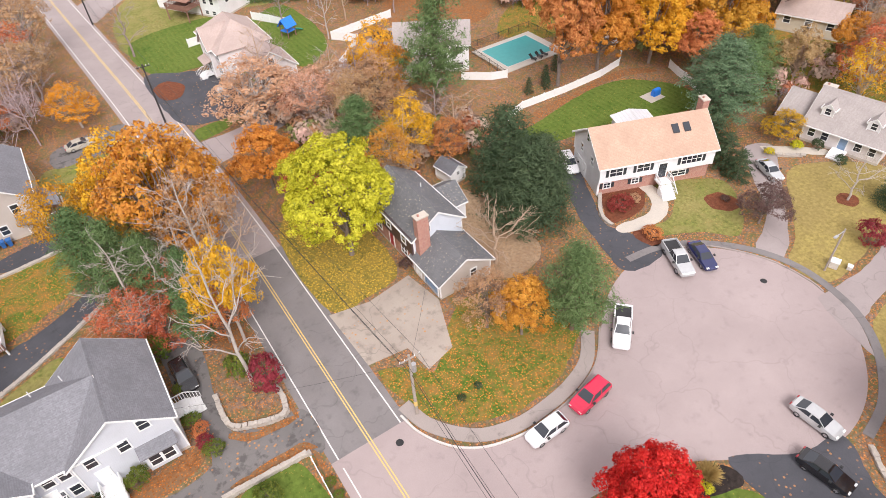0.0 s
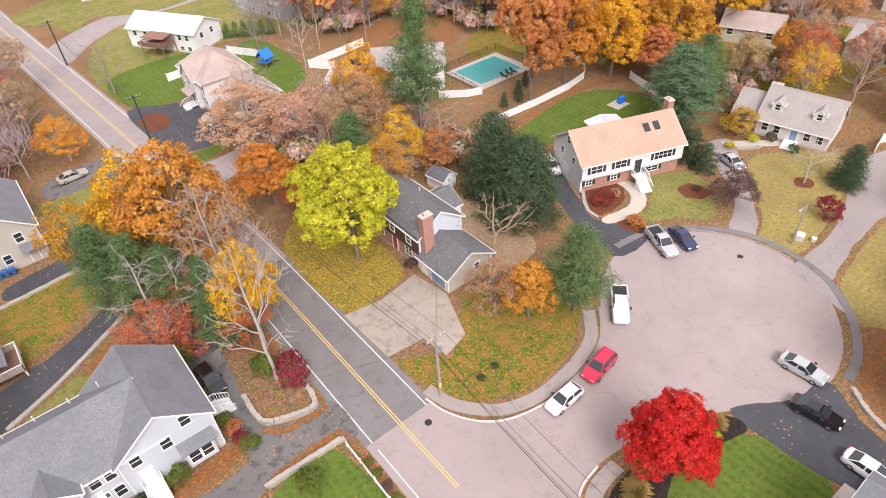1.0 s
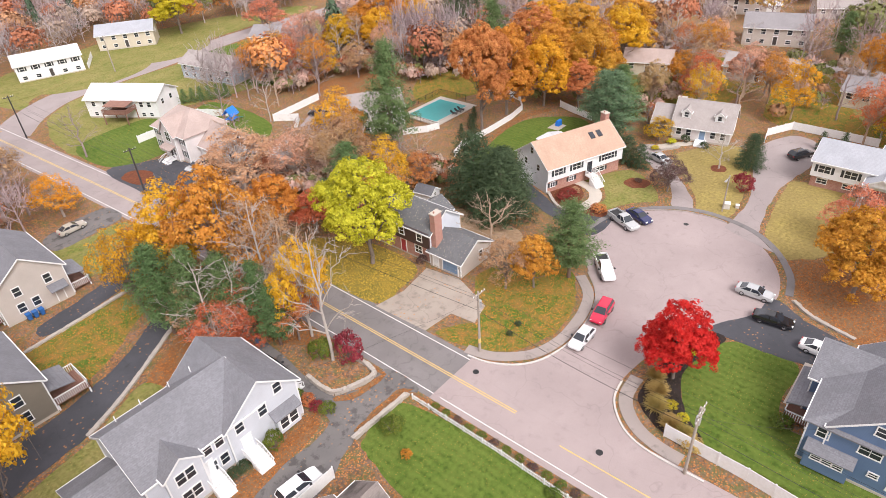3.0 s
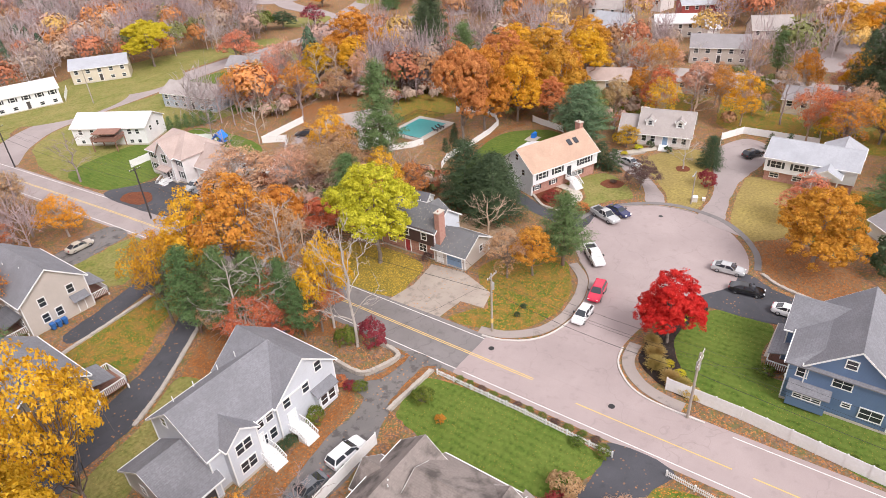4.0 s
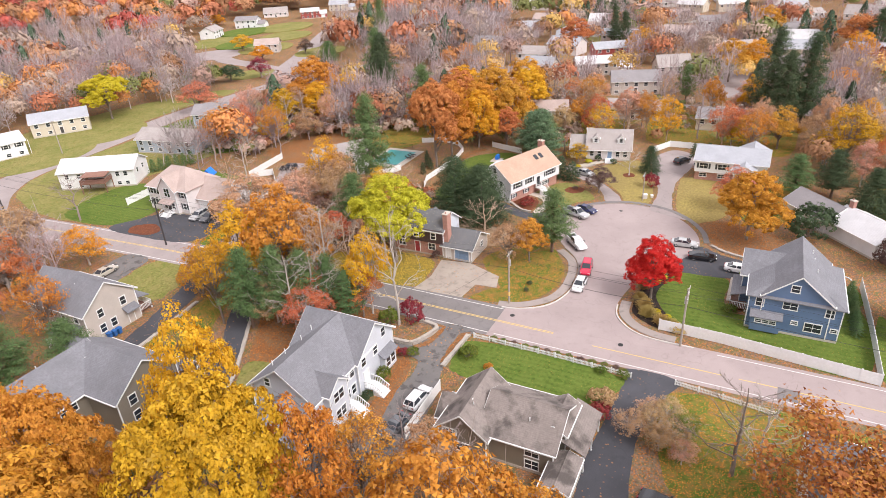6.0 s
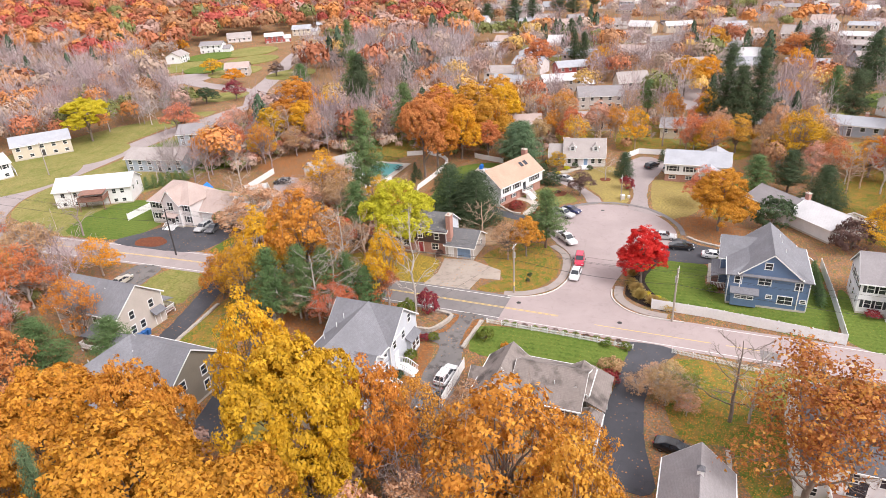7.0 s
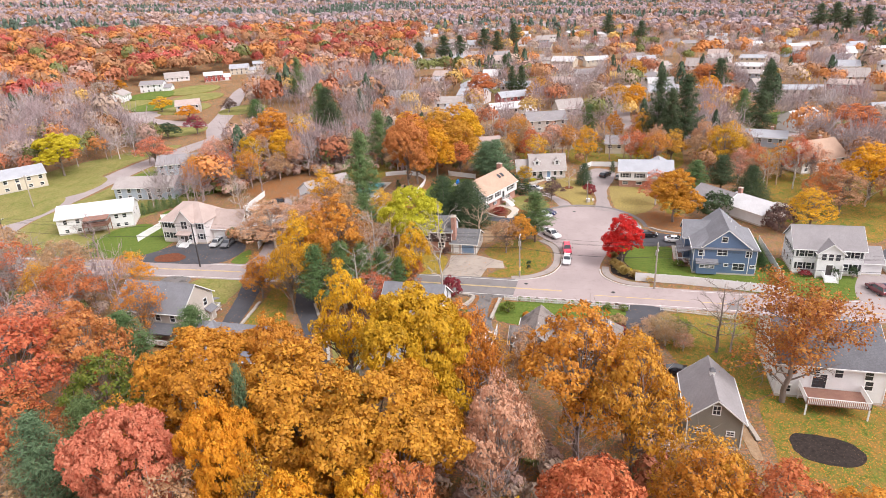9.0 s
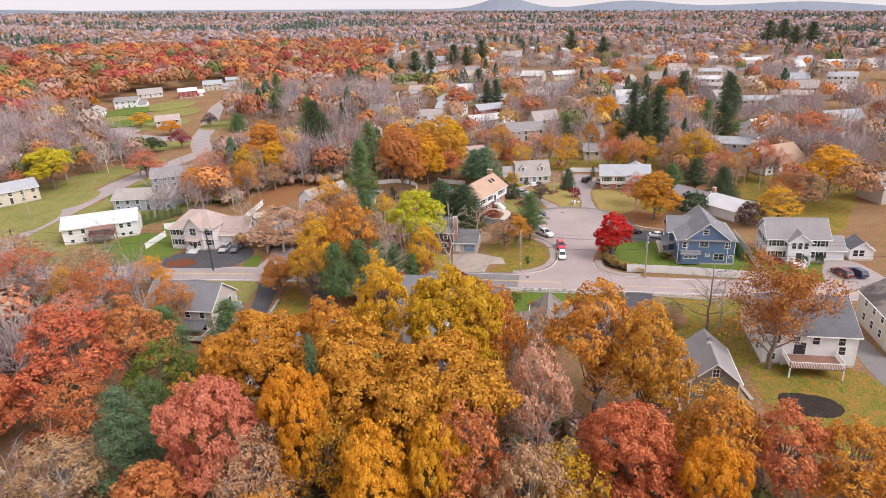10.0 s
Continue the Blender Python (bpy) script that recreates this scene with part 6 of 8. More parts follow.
tree("shrub", "evergreen_shrub", "loose green shrub by a pale trunk", "shrub", 1.8, 45.6, 3.4, 1.7, "green")
tree("round", "oak_tree", "small orange tree by a drive", "tree", 0.2, 82.4, 6.6, 3.2, "orange")
tree("round", "oak_tree", "olive-green young tree by the road", "tree", 2.0, 78.0, 8.4, 2.8, "olive")
tree("light_b", "oak_tree", "thin orange tree beside a beige house", "tree", -22.4, 91.0, 13.0, 4.4, "orange")
# thicket beside the road
for kind, x, y, hh, r, leaf, bark in (("bare", -4.6, 58.4, 13.5, 5.2, None, "bark_pale"), ("bare_b", -1.4, 56.4, 12.5, 5.0, None, "bark_pale"), ("bare_b", 1.6, 57.0, 13.0, 4.6, None, "bark_pale"), ("light_b", -5.6, 55.4, 8.5, 4.2, "rust", "bark_pale"),
                                       ("light", -2.6, 53.6, 5.5, 2.8, "rust", "bark"), ("light", -4.2, 62.4, 9.0, 3.8, "tan", "bark_pale"), ("shrub", -5.0, 53.0, 3.4, 2.0, "green", "bark"), ("light", 0.6, 53.8, 5.0, 2.4, "wine", "bark")):
    tree(kind, "bare_tree" if "bare" in kind else "oak_tree", "leafless pale-barked tree in a roadside thicket" if "bare" in kind else "small thin-leaved tree in a roadside thicket", "tree", x, y, hh, r, leaf, bark)
for x, y, hh, r, leaf in ((-6.4, 5.4, 3.8, 2.2, "tan"), (-8.4, 4.2, 3.2, 1.9, "tan"), (-4.2, 4.0, 3.6, 2.6, "tan"), (-7.2, 7.6, 3.4, 2.4, "tan"), (-9.6, 1.6, 3.2, 1.8, "pink"), (-8.0, 2.8, 4.2, 2.6, "tan"), (-3.4, 6.2, 2.6, 1.8, "pink")):
    tree("light_b", "crab_apple", "tangled pale-twigged fruit tree on a lawn", "tree", x, y, hh, r, leaf, "bark_pale")
tree("bare_b", "bare_tree", "old grey tree with broken limbs", "tree", -8.6, -5.6, 11.0, 4.2, None, "bark_pale")
# west of the road, woods edge
for x, y, hh, r, leaf, kind in ((-5, 142, 14, 7, "tan", "light_b"), (-2.4, 110, 8.5, 4.6, "gold", "light"), (-9, 120, 13, 6.4, "tan", "light_b"), (-10, 134, 13, 7, "rust", "light_b"), (-7, 123, 12, 6, "tan", "light_b"), (-16, 112, 13, 6, "rust", "light")):
    tree(kind, "oak_tree", "half-bare autumn tree at the edge of the woods", "tree", x, y, hh, r, leaf, "bark_pale")
for x, y, hh, r in ((-6, 116, 12, 5), (-12, 127, 13, 5), (-5.5, 131, 12, 5), (-4.5, 151, 12, 5), (-14, 105, 11, 4.6), (-6, 160, 12, 5), (11.4, 132, 11, 5), (-20, 140, 14, 6), (-24, 118, 13, 5)):
    tree("bare" if x % 2 < 1 else "bare_b", "bare_tree", "leafless grey tree near the road", "tree", x, y, hh, r, None, "twig_mauve")
# foreground crowns, passed close by
for kind, x, y, hh, r, leaf, lab in (
        ("dense", -40.8, 35.8, 25.0, 7.2, "olive", "large tree with yellow-olive crown"), ("dense_b", -52.0, 45.5, 22.5, 9.4, "oak", "very broad brown-orange oak"),
        ("dense", -54.5, 34.5, 22.5, 8.6, "oak", "broad orange-brown oak"), ("dense", -48.5, 59.4, 21.5, 7.8, "oak", "large oak with orange-brown crown"),
        ("dense_b", -45.0, 51.5, 22.0, 5.6, "orange", "golden-orange oak over a roof"), ("dense", -60.6, 49.6, 22.0, 4.4, "gold", "golden-leaved oak"),
        ("open", -31.2, 48.6, 22.5, 5.2, "gold", "golden tree behind a garage"), ("open", -35.0, 31.0, 20.0, 4.8, "orange", "open orange tree behind a drive"),
        ("open", -50.6, 24.2, 20.5, 4.6, "pink", "faded pink-brown tree"), ("open", -37.0, 16.8, 21.6, 7.8, "orange", "wide orange-brown tree beside a house"),
        ("open", -40.6, 10.4, 20.5, 5.6, "orange", "orange-brown tree beside a barn"), ("light", -33.4, 10.6, 17.0, 4.8, "orange", "thin orange tree beside a barn"),
        ("dense_b", -58.6, 14.4, 18.4, 6.6, "rust", "red-orange oak"), ("dense", -60.4, 6.6, 16.6, 3.6, "gold", "golden-orange tree"),
        ("open", -51.4, 4.0, 15.0, 5.0, "orange", "thin orange tree at the lawn's edge"), ("open", -51.2, -3.0, 14.2, 5.6, "rust", "rust-orange tree at the lawn's edge"), ("open", -53.0, -9.5, 14.0, 5.6, "orange", "orange tree at the lawn's edge"), ("light", -51.0, -15.5, 13.0, 6.4, "orange", "thin orange tree at the lawn's edge"), ("open", -66.0, 24.0, 18.0, 5.0, "tan", "half-bare tan tree"), ("dense", -62.7, 58.9, 21.0, 5.8, "salmon", "tall salmon-red maple at the lawn's edge"),
        ("open", -47.0, 76.2, 15.0, 5.6, "green", "yellow-green tree"), ("dense_b", -66.2, 39.2, 19.5, 4.8, "gold", "bright golden-yellow tree"),
        ("dense", -64.0, 33.4, 19.0, 3.6, "gold", "golden-yellow young tree"), ("open", -63.0, 30.4, 20.0, 5.2, "rust", "rust-red tree with thin crown"),
        ("open", -46.6, 91.0, 19.5, 8.6, "rust", "large rust-red oak"), ("open", -40.0, 86.0, 18.0, 6.6, "rust", "large orange oak"),
        ("light", -65.0, 78.0, 12.0, 7.0, "tan", "greyish half-bare tree"), ("light", -64.9, 53.0, 16.0, 5.6, "tan", "half-bare tan oak"),
        ("light", -60.8, 46.4, 16.5, 4.4, "oak", "brown oak with thin crown"), ("light_b", -61.5, 21.2, 15.0, 5.0, "olive", "nearly bare olive tree"),
        ("light", -25.2, 25.2, 11.0, 4.0, "tan", "pale half-bare tree beside a house"), ("light_b", -29.0, 30.0, 13.0, 4.6, "orange", "thin orange tree by a drive"),
        ("round", -70.0, 62.0, 15.0, 5.5, "rust", "rust-red oak"), ("dense", -70.0, 21.0, 15.0, 6.0, "orange", "orange oak"),
        ("light", -71.0, 30.0, 15.0, 5.5, "oak", "brown oak with thin crown"), ("round", -67.0, 7.0, 14.0, 6.0, "orange", "orange oak"),
        ("light", -66.0, -6.0, 12.0, 6.0, "orange", "open orange oak"), ("light", -55.0, 66.0, 15.0, 5.0, "orange", "orange oak"),
        ("light", -43.0, 24.5, 14.0, 5.0, "tan", "half-bare brown tree"), ("light", -48.0, 3.6, 14.0, 5.6, "orange", "open orange tree"),
        ("light", -73.0, 48.0, 16.0, 6.0, "oak", "brown oak"), ("light", -77.0, 12.0, 13.0, 6.0, "rust", "rusty oak"), ("light", -54.0, 84.0, 14.0, 6.0, "rust", "rust-red tree"),
        ("light", -52.0, 106.0, 15.0, 7.0, "rust", "rusty oak"), ("light", -30.0, 106.0, 13.0, 6.0, "salmon", "pale red tree"), ("dense", -58.0, 98.0, 15.0, 7.0, "rust", "rust-coloured oak")):
    tree(kind, "oak_tree", lab + " in the woods", "tree", x, y, hh, r, leaf, "bark_pale" if leaf in ("tan", "pink") else "bark")
for x, y, hh, r, leaf in ((-61.6, 71.0, 17.5, 5.0, "blue_pine"), (-27.6, 77.0, 11.5, 4.8, "pine"), (-31.8, 86.6, 12.0, 5.2, "pine"), (-53.0, 74.0, 13.0, 4.4, "pine"), (-56.4, 49.0, 22.6, 2.0, "blue_pine"), (-50, 88, 12, 4, "pine"), (-53.0, 14.0, 12.0, 3.0, "pine")):
    tree("pine", "pine_tree", "green pine among autumn oaks", "tree", x, y, hh, r, leaf, "bark_red")
for x, y, hh, r in ((-9.0, -3.4, 12.5, 5.6), (-38.0, 27.0, 13, 5), (-66, 84, 11, 5), (-72, 72, 12, 5), (-56, 24, 14, 5), (-22, 23.5, 9, 3.6), (-45, 16.5, 12, 4.4), (-21.0, 30.2, 8, 3.4)):
    tree("bare", "bare_tree", "leafless grey-brown tree with fine twigs", "tree", x, y, hh, r, None, "bark" if x > -10 else "twig_mauve")
tree("thinning", "maple_tree", "half-bare maple with dark limbs and rust-gold leaves", "tree", -20.8, -10.3, 17.0, 8.0, "maple_mix", "bark")
tree("light_b", "crab_apple", "small tangled half-bare fruit tree", "tree", -6.0, 1.6, 3.8, 2.2, "green", "bark_pale")
tree("shrub", "bush", "round tan bush at the lawn's end", "shrub", -3.4, 11.8, 2.6, 1.9, "tan")
tree("shrub", "bush", "low red-brown bush beside a drive", "shrub", -5.8, 9.4 + 2.2, 2.0, 1.7, "wine")
# east of the turning place
tree("pine", "pine_tree", "large blue-green pine beside a white house", "tree", 76.6, 46.6, 14.0, 6.6, "blue_pine", "bark_red")
tree("pine_b", "pine_tree", "blue-green pine beside a white house", "tree", 80.6, 50.4, 12.5, 5.4, "blue_pine", "bark_red")
for x, y, hh, r in ((70.2, 39.6, 5.2, 2.4), (69.2, 36.6, 4.6, 2.1), (71.6, 42.6, 5.6, 2.4)):
    tree("small_column", "yew_hedge", "rounded dark green evergreen", "shrub", x, y, hh, r, "spruce")
tree("column", "evergreen_shrub", "tall rounded green evergreen by the drive", "shrub", 79.6, 21.0, 6.4, 2.6, "spruce")
tree("light", "conifer", "small olive-brown conifer by the street", "tree", 63.6, 29.0, 6.4, 3.6, "plum")
tree("bare_b", "bare_tree", "bare ornamental tree on the dry lawn", "tree", 76.3, 25.1, 7.0, 3.6, None, "bark_pale")
tree("shrub", "japanese_maple", "dark red ornamental shrub", "shrub", 70.6, 19.2, 3.4, 1.9, "wine")
tree("light", "willow", "drooping yellow-olive small tree", "tree", 81.6, 38.6, 5.0, 3.0, "olive")
tree("shrub", "yew_hedge", "tall dark green clipped hedge", "shrub", 55.4, -11.4, 6.6, 4.6, "spruce")
tree("spruce", "spruce_tree", "dark conifer beside a white house", "tree", 70.0, -22.0, 9.0, 5.6, "spruce")
tree("pine", "pine_tree", "dark green pine behind a white house", "tree", 76.0, -15.6, 10.5, 5.0, "spruce", "bark_red")
tree("pine", "pine_tree", "dark green pine behind a white house", "tree", 74.0, -8.8, 9.5, 4.6, "pine", "bark_red")
tree("shrub", "bush", "large purple-brown bush behind a house", "shrub", 47.4, -24.0, 6.4, 4.0, "plum")
tree("light", "oak_tree", "tan-orange tree beside a white house", "tree", 63.0, 2.0, 9.5, 4.4, "salmon", "bark_pale")
tree("light", "maple_tree", "golden tree behind a colonial house", "tree", 49.0, -31.0, 10.0, 6.0, "gold")
tree("round", "maple_tree", "large golden maple near a street", "tree", 72.0, -50.0, 15.0, 8.6, "gold")
tree("light", "maple_tree", "thin red-brown maple near a house", "tree", 60.0, -40.0, 11.0, 6.0, "tan")
tree("round", "oak_tree", "large red-brown oak among houses", "tree", 132.0, -64.0, 14.0, 10.0, "rust")
for x, y, hh, r in ((122.4, -1.6, 27, 6.8), (121.0, -9.8, 26, 7.0), (117, -5, 22, 6.0)):
    tree("pine_b" if y < 0 else "pine", "spruce_tree", "very tall dark spruce", "tree", x, y, hh, r, "spruce", "bark_red")
tree("pine_b", "pine_tree", "tall dark pine among houses", "tree", 141.0, -37.0, 17.0, 7.0, "spruce", "bark_red")
tree("light", "oak_tree", "mixed green and orange tree", "tree", 93.0, -18.4, 15.0, 7.4, "olive")
tree("light", "oak_tree", "orange tree below tall spruces", "tree", 106.0, -5.0, 11.0, 5.6, "orange")
tree("light", "oak_tree", "yellow-green tree below tall spruces", "tree", 102.0, 2.6, 9.0, 4.6, "olive")
tree("light", "oak_tree", "orange tree among houses", "tree", 92.0, -34.0, 10.0, 6.0, "gold")
# north-east, around the pool
tree("dense", "maple_tree", "large brick-red maple tree behind the pool", "tree", 67.5, 71.0, 22.5, 7.0, "rust")
tree("dense_b", "maple_tree", "large orange-red maple behind the pool", "tree", 76.5, 71.0, 20.0, 6.8, "orange")
tree("round", "maple_tree", "tall red maple beyond the pool", "tree", 100.0, 80.0, 18.0, 8.0, "rust")
for x, y, hh, r, leaf in ((85, 67, 16, 6.4, "gold"), (93, 70, 17, 7, "orange"), (97, 62, 16, 6.6, "orange"), (108, 72, 18, 8, "orange"), (116, 64, 16, 7, "gold"), (98.9, 131, 20, 9.6, "orange"), (91, 124, 14, 6.6, "gold"), (84, 132, 13, 6, "olive"), (104, 122, 14, 7, "gold"), (118, 86, 15, 8, "gold"), (130, 70, 16, 8, "orange"), (88, 60, 11, 5, "rust")):
    tree("round", "maple_tree", "large maple in full autumn colour", "tree", x, y, hh, r, leaf)
for x, y, hh, r, leaf in ((125, 121, 23, 7.4, "spruce"), (97.4, 90, 19, 6.4, "pine"), (110, 112, 20, 6, "spruce"), (84, 49, 11, 6.4, "pine"), (92, 52, 10, 5, "pine")):
    tree("pine_b", "pine_tree", "tall dark green pine", "tree", x, y, hh, r, leaf, "bark_red")
tree("dense", "maple_tree", "round bright yellow-green maple", "tree", 76, 204, 16.0, 8.6, "yellow_bush")
for x, y, hh, r, leaf, kind in ((197, 254, 9, 6.5, "gold", "open"), (145, 196, 9, 5.5, "wine", "light"), (131, 210, 8, 6, "green", "round"), (136, 205, 7, 6, "spruce", "round"), (126, 214, 7.5, 5.5, "green", "round"), (184, 188, 9, 5, "pine", "column"), (197, 212, 8, 5, "plum", "light"), (269, 343, 10, 6, "gold", "open"), (434, 318, 18, 7, "gold", "open")):
    tree(kind, "street_tree", "garden tree beside a distant court", "tree", x, y, hh, r, leaf)
for x, y, hh, r in ((246, 372, 17, 8), (236, 378, 15, 8), (226, 364, 14, 7), (224, 183, 25, 6.5), (128, 125, 24, 6.5), (213, 133, 14, 7), (233, -36, 18, 7), (176, -46, 22, 7), (427, 151, 20, 9), (440, 140, 19, 9), (471, 125, 22, 9), (462, 112, 20, 8), (527, 107, 22, 10), (418, 170, 16, 9), (400, 178, 13, 9), (590, 20, 24, 10), (530, -10, 20, 8), (620, -180, 24, 12), (640, -200, 24, 12), (600, -215, 22, 12), (570, -190, 20, 10)):
    tree("pine_b" if hh % 2 else "pine", "pine_tree", "dark green pine standing above distant trees", "tree", x, y, hh, r, "spruce" if r > 6.6 else "pine", "bark_red")
tree("bare", "bare_tree", "bare reddish street tree", "tree", 92, 180, 11.0, 8.0, None, "twig_mauve")
tree("light", "maple_tree", "brown-red half-bare tree beside the street", "tree", 93, 178, 11.0, 7.4, "salmon")
tree("round", "maple_tree", "small golden street tree", "tree", 176, 222, 8.0, 6.0, "gold")
tree("light", "maple_tree", "golden tree above a fence", "tree", 72, 126, 9.0, 5.0, "gold")
for x, y in ((60, 126), (66, 132), (74, 136), (80, 142), (72, 146), (62, 140), (55, 132)):
    tree("bare", "bare_tree", "bare grey tree in a thicket", "tree", x, y, 11.5, 4.6, None, "twig_mauve")
for i in range(9):
    tree("small_column", "arborvitae", "narrow green hedge conifer", "shrub", 35.5 + 1.75 * i * 0.95, 145.4 - 1.1 * i, 3.6, 1.2, "pine", group="hedge row")
for x, y in ((67.0, 73.6), (65.4, 71.6), (70.6, 75.4), (62, 72)):
    tree("small_column", "arborvitae", "small dark conifer by the pool fence", "shrub", x, y, 3.0, 0.9, "spruce")
for x, y in ((93.5, 13.0), (95.0, 9.8)):
    tree("small_column", "arborvitae", "small dark conifer by a white fence", "shrub", x, y, 3.6, 1.1, "spruce")

# thickets of half-bare trees behind the gardens
pick = random.Random(8)
for x0, y0, x1, y1, count in ((25, 61, 46, 104, 40), (60, 112, 98, 150, 24), (96, 26, 134, 74, 44), (84, 66, 112, 96, 12), (-40, 108, -12, 160, 14), (84, -46, 118, -12, 20), (62, -48, 84, -24, 8), (94, -10, 134, 26, 16), (40, 112, 62, 140, 8), (56, 94, 62, 104, 2)):
    for k in range(count):
        x, y = pick.uniform(x0, x1), pick.uniform(y0, y1)
        if any(math.hypot(x - a, y - b) < r * 0.75 + 2.5 for a, b, r in HOUSE_SPOTS) or any(math.hypot(x - a, y - b) < 2.6 for a, b, r in TREE_SPOTS) or (y < 0.36 * (x - 20) + 97 and y > 0.36 * (x - 20) + 86 and x < 60):
            continue
        kind = pick.choice(("light", "open", "light_b", "bare", "bare_b") if x0 > 80 else ("bare", "bare_b", "light_b", "light", "bare"))
        tree(kind, "bare_tree" if "bare" in kind else "oak_tree", "half-bare tree in a brown thicket" if "light" in kind else "full-crowned autumn tree behind the gardens" if kind == "round" else "leafless grey tree in a thicket", "tree", x, y, pick.uniform(9, 13.5), pick.uniform(3.6, 5.0), pick.choice(("tan", "gold", "pink", "orange", "rust")), pick.choice(("twig_mauve", "bark_pale", "twig_tan")))

# tall trees among the houses beyond
for kind, x, y, hh, r, leaf in (("round", 178, 12, 15, 7.5, "orange"), ("round", 186, 4, 14, 6.5, "gold"), ("round", 208, 48, 14, 7.5, "orange"), ("round", 240, -30, 15, 8, "rust"), ("round", 205, -28, 14, 7, "gold"), ("round", 262, 4, 16, 8.5, "orange"),
                                ("round", 226, 80, 15, 8, "rust"), ("round", 150, -20, 12, 6, "gold"), ("pine", 232, 60, 17, 4.6, "spruce"), ("pine", 240, 66, 16, 4.4, "spruce"), ("pine", 158, -34, 15, 5.0, "pine"), ("pine", 222, -56, 18, 5.0, "spruce"), ("pine", 280, 76, 18, 5.0, "spruce"), ("pine", 146, 22, 12, 4.0, "pine")):
    tree(kind, "pine_tree" if kind == "pine" else "maple_tree", "tall dark green pine among distant houses" if kind == "pine" else "broad autumn maple among distant houses", "tree", x, y, hh, r, leaf, "bark_red" if kind == "pine" else "bark")

# shrubs and grasses in beds
for x, y, hh, r, leaf in ((-3.6, 38.6, 1.4, 1.1, "green"), (-4.2, 47.4, 1.2, 0.9, "green"), (-4.4, 43.0, 1.2, 1.0, "green"), (-10.2, 39.4, 2.6, 1.2, "green"), (-13.8, 39.6, 1.2, 0.9, "spruce"), (-15.0, 39.7, 1.2, 0.9, "spruce"), (-1.0, 31.0, 2.2, 1.5, "green"),
                          (-4.0, 39.8, 1.3, 1.0, "wine"), (-4.0, 41.4, 1.2, 1.0, "rust"), (-2.6, 27.4, 1.4, 0.7, "orange"), (52.4, 41.6, 1.7, 1.9, "wine"), (54.8, 41.4, 1.1, 0.9, "tan"), (51.4, 35.2, 1.4, 1.4, "rust"),
                          (24.0, -0.6, 1.3, 1.3, "green"), (35.6, -2.0, 1.2, 1.0, "green"), (77.4, 37.4, 1.0, 0.9, "yellow_bush"), (82.6, 30.2, 1.6, 0.9, "spruce"), (83.4, 34.2, 1.8, 0.9, "spruce"), (81.6, 36.0, 1.2, 1.1, "yellow_bush"),
                          (19.6, 9.2, 0.9, 0.8, "yellow_bush"), (18.6, 7.6, 0.9, 0.8, "yellow_bush"), (30.6, 9.9, 0.8, 0.7, "yellow_bush"), (28.8, 10.6, 0.8, 0.7, "yellow_bush"), (18.6, 29.6, 0.9, 0.5, "spruce"), (20.8, 29.8, 0.9, 0.5, "spruce"),
                          (22.2, -28.4, 2.8, 0.9, "spruce"), (22.4, -23.6, 1.4, 1.4, "wine"), (22.4, -31.8, 2.8, 0.9, "spruce"), (24.0, 49.0, 1.5, 0.9, "plum"), (64.0, 34.4, 0.8, 0.7, "plum"), (3.0, 10.6, 1.0, 1.0, "green"), (2.8, 13.4, 0.9, 0.9, "green")):
    tree("shrub", "bush", "rounded garden bush in a bed", "shrub", x, y, hh, r, leaf)
for x, y, s in ((20.4, 11.2, 1.3), (18.4, 10.4, 1.3), (17.0, 8.2, 1.2), (16.6, 6.6, 1.1), (22.4, 12.2, 1.1), (29.6, 11.6, 1.2), (26.2, 12.4, 1.0), (31.6, 10.6, 1.1)):
    tree("tuft", "ornamental_grass", "tuft of straw-coloured ornamental grass", "shrub", x, y, 1.5 * s, 1.3 * s, "grass", "twig_tan")
tree("shrub", "hydrangea", "white-flowering bush at the fence end", "shrub", 16.0, 5.6, 1.4, 1.3, "grass")
for i in range(11):
    tree("shrub", "bush", "small dark bush along a white fence", "shrub", 16.2 - i * 0.12, 2.6 - i * 1.9, 0.9, 0.6, "green", group="bushes along the fence")
for i in range(12):
    tree("shrub", "bush", "low bush in front of a picket fence", "shrub", 4.1, 11.8 + i * 1.6, 0.7, 0.62, "plum" if i % 3 == 0 else "green", group="bushes before the picket fence")
for i in range(9):
    tree("small_column", "arborvitae", "clipped conifer along a fence", "shrub", 24 + 1.5 * i, -16.9, 2.4, 0.9, "pine", group="conifers along the fence")

# ---- far woods, joined ----


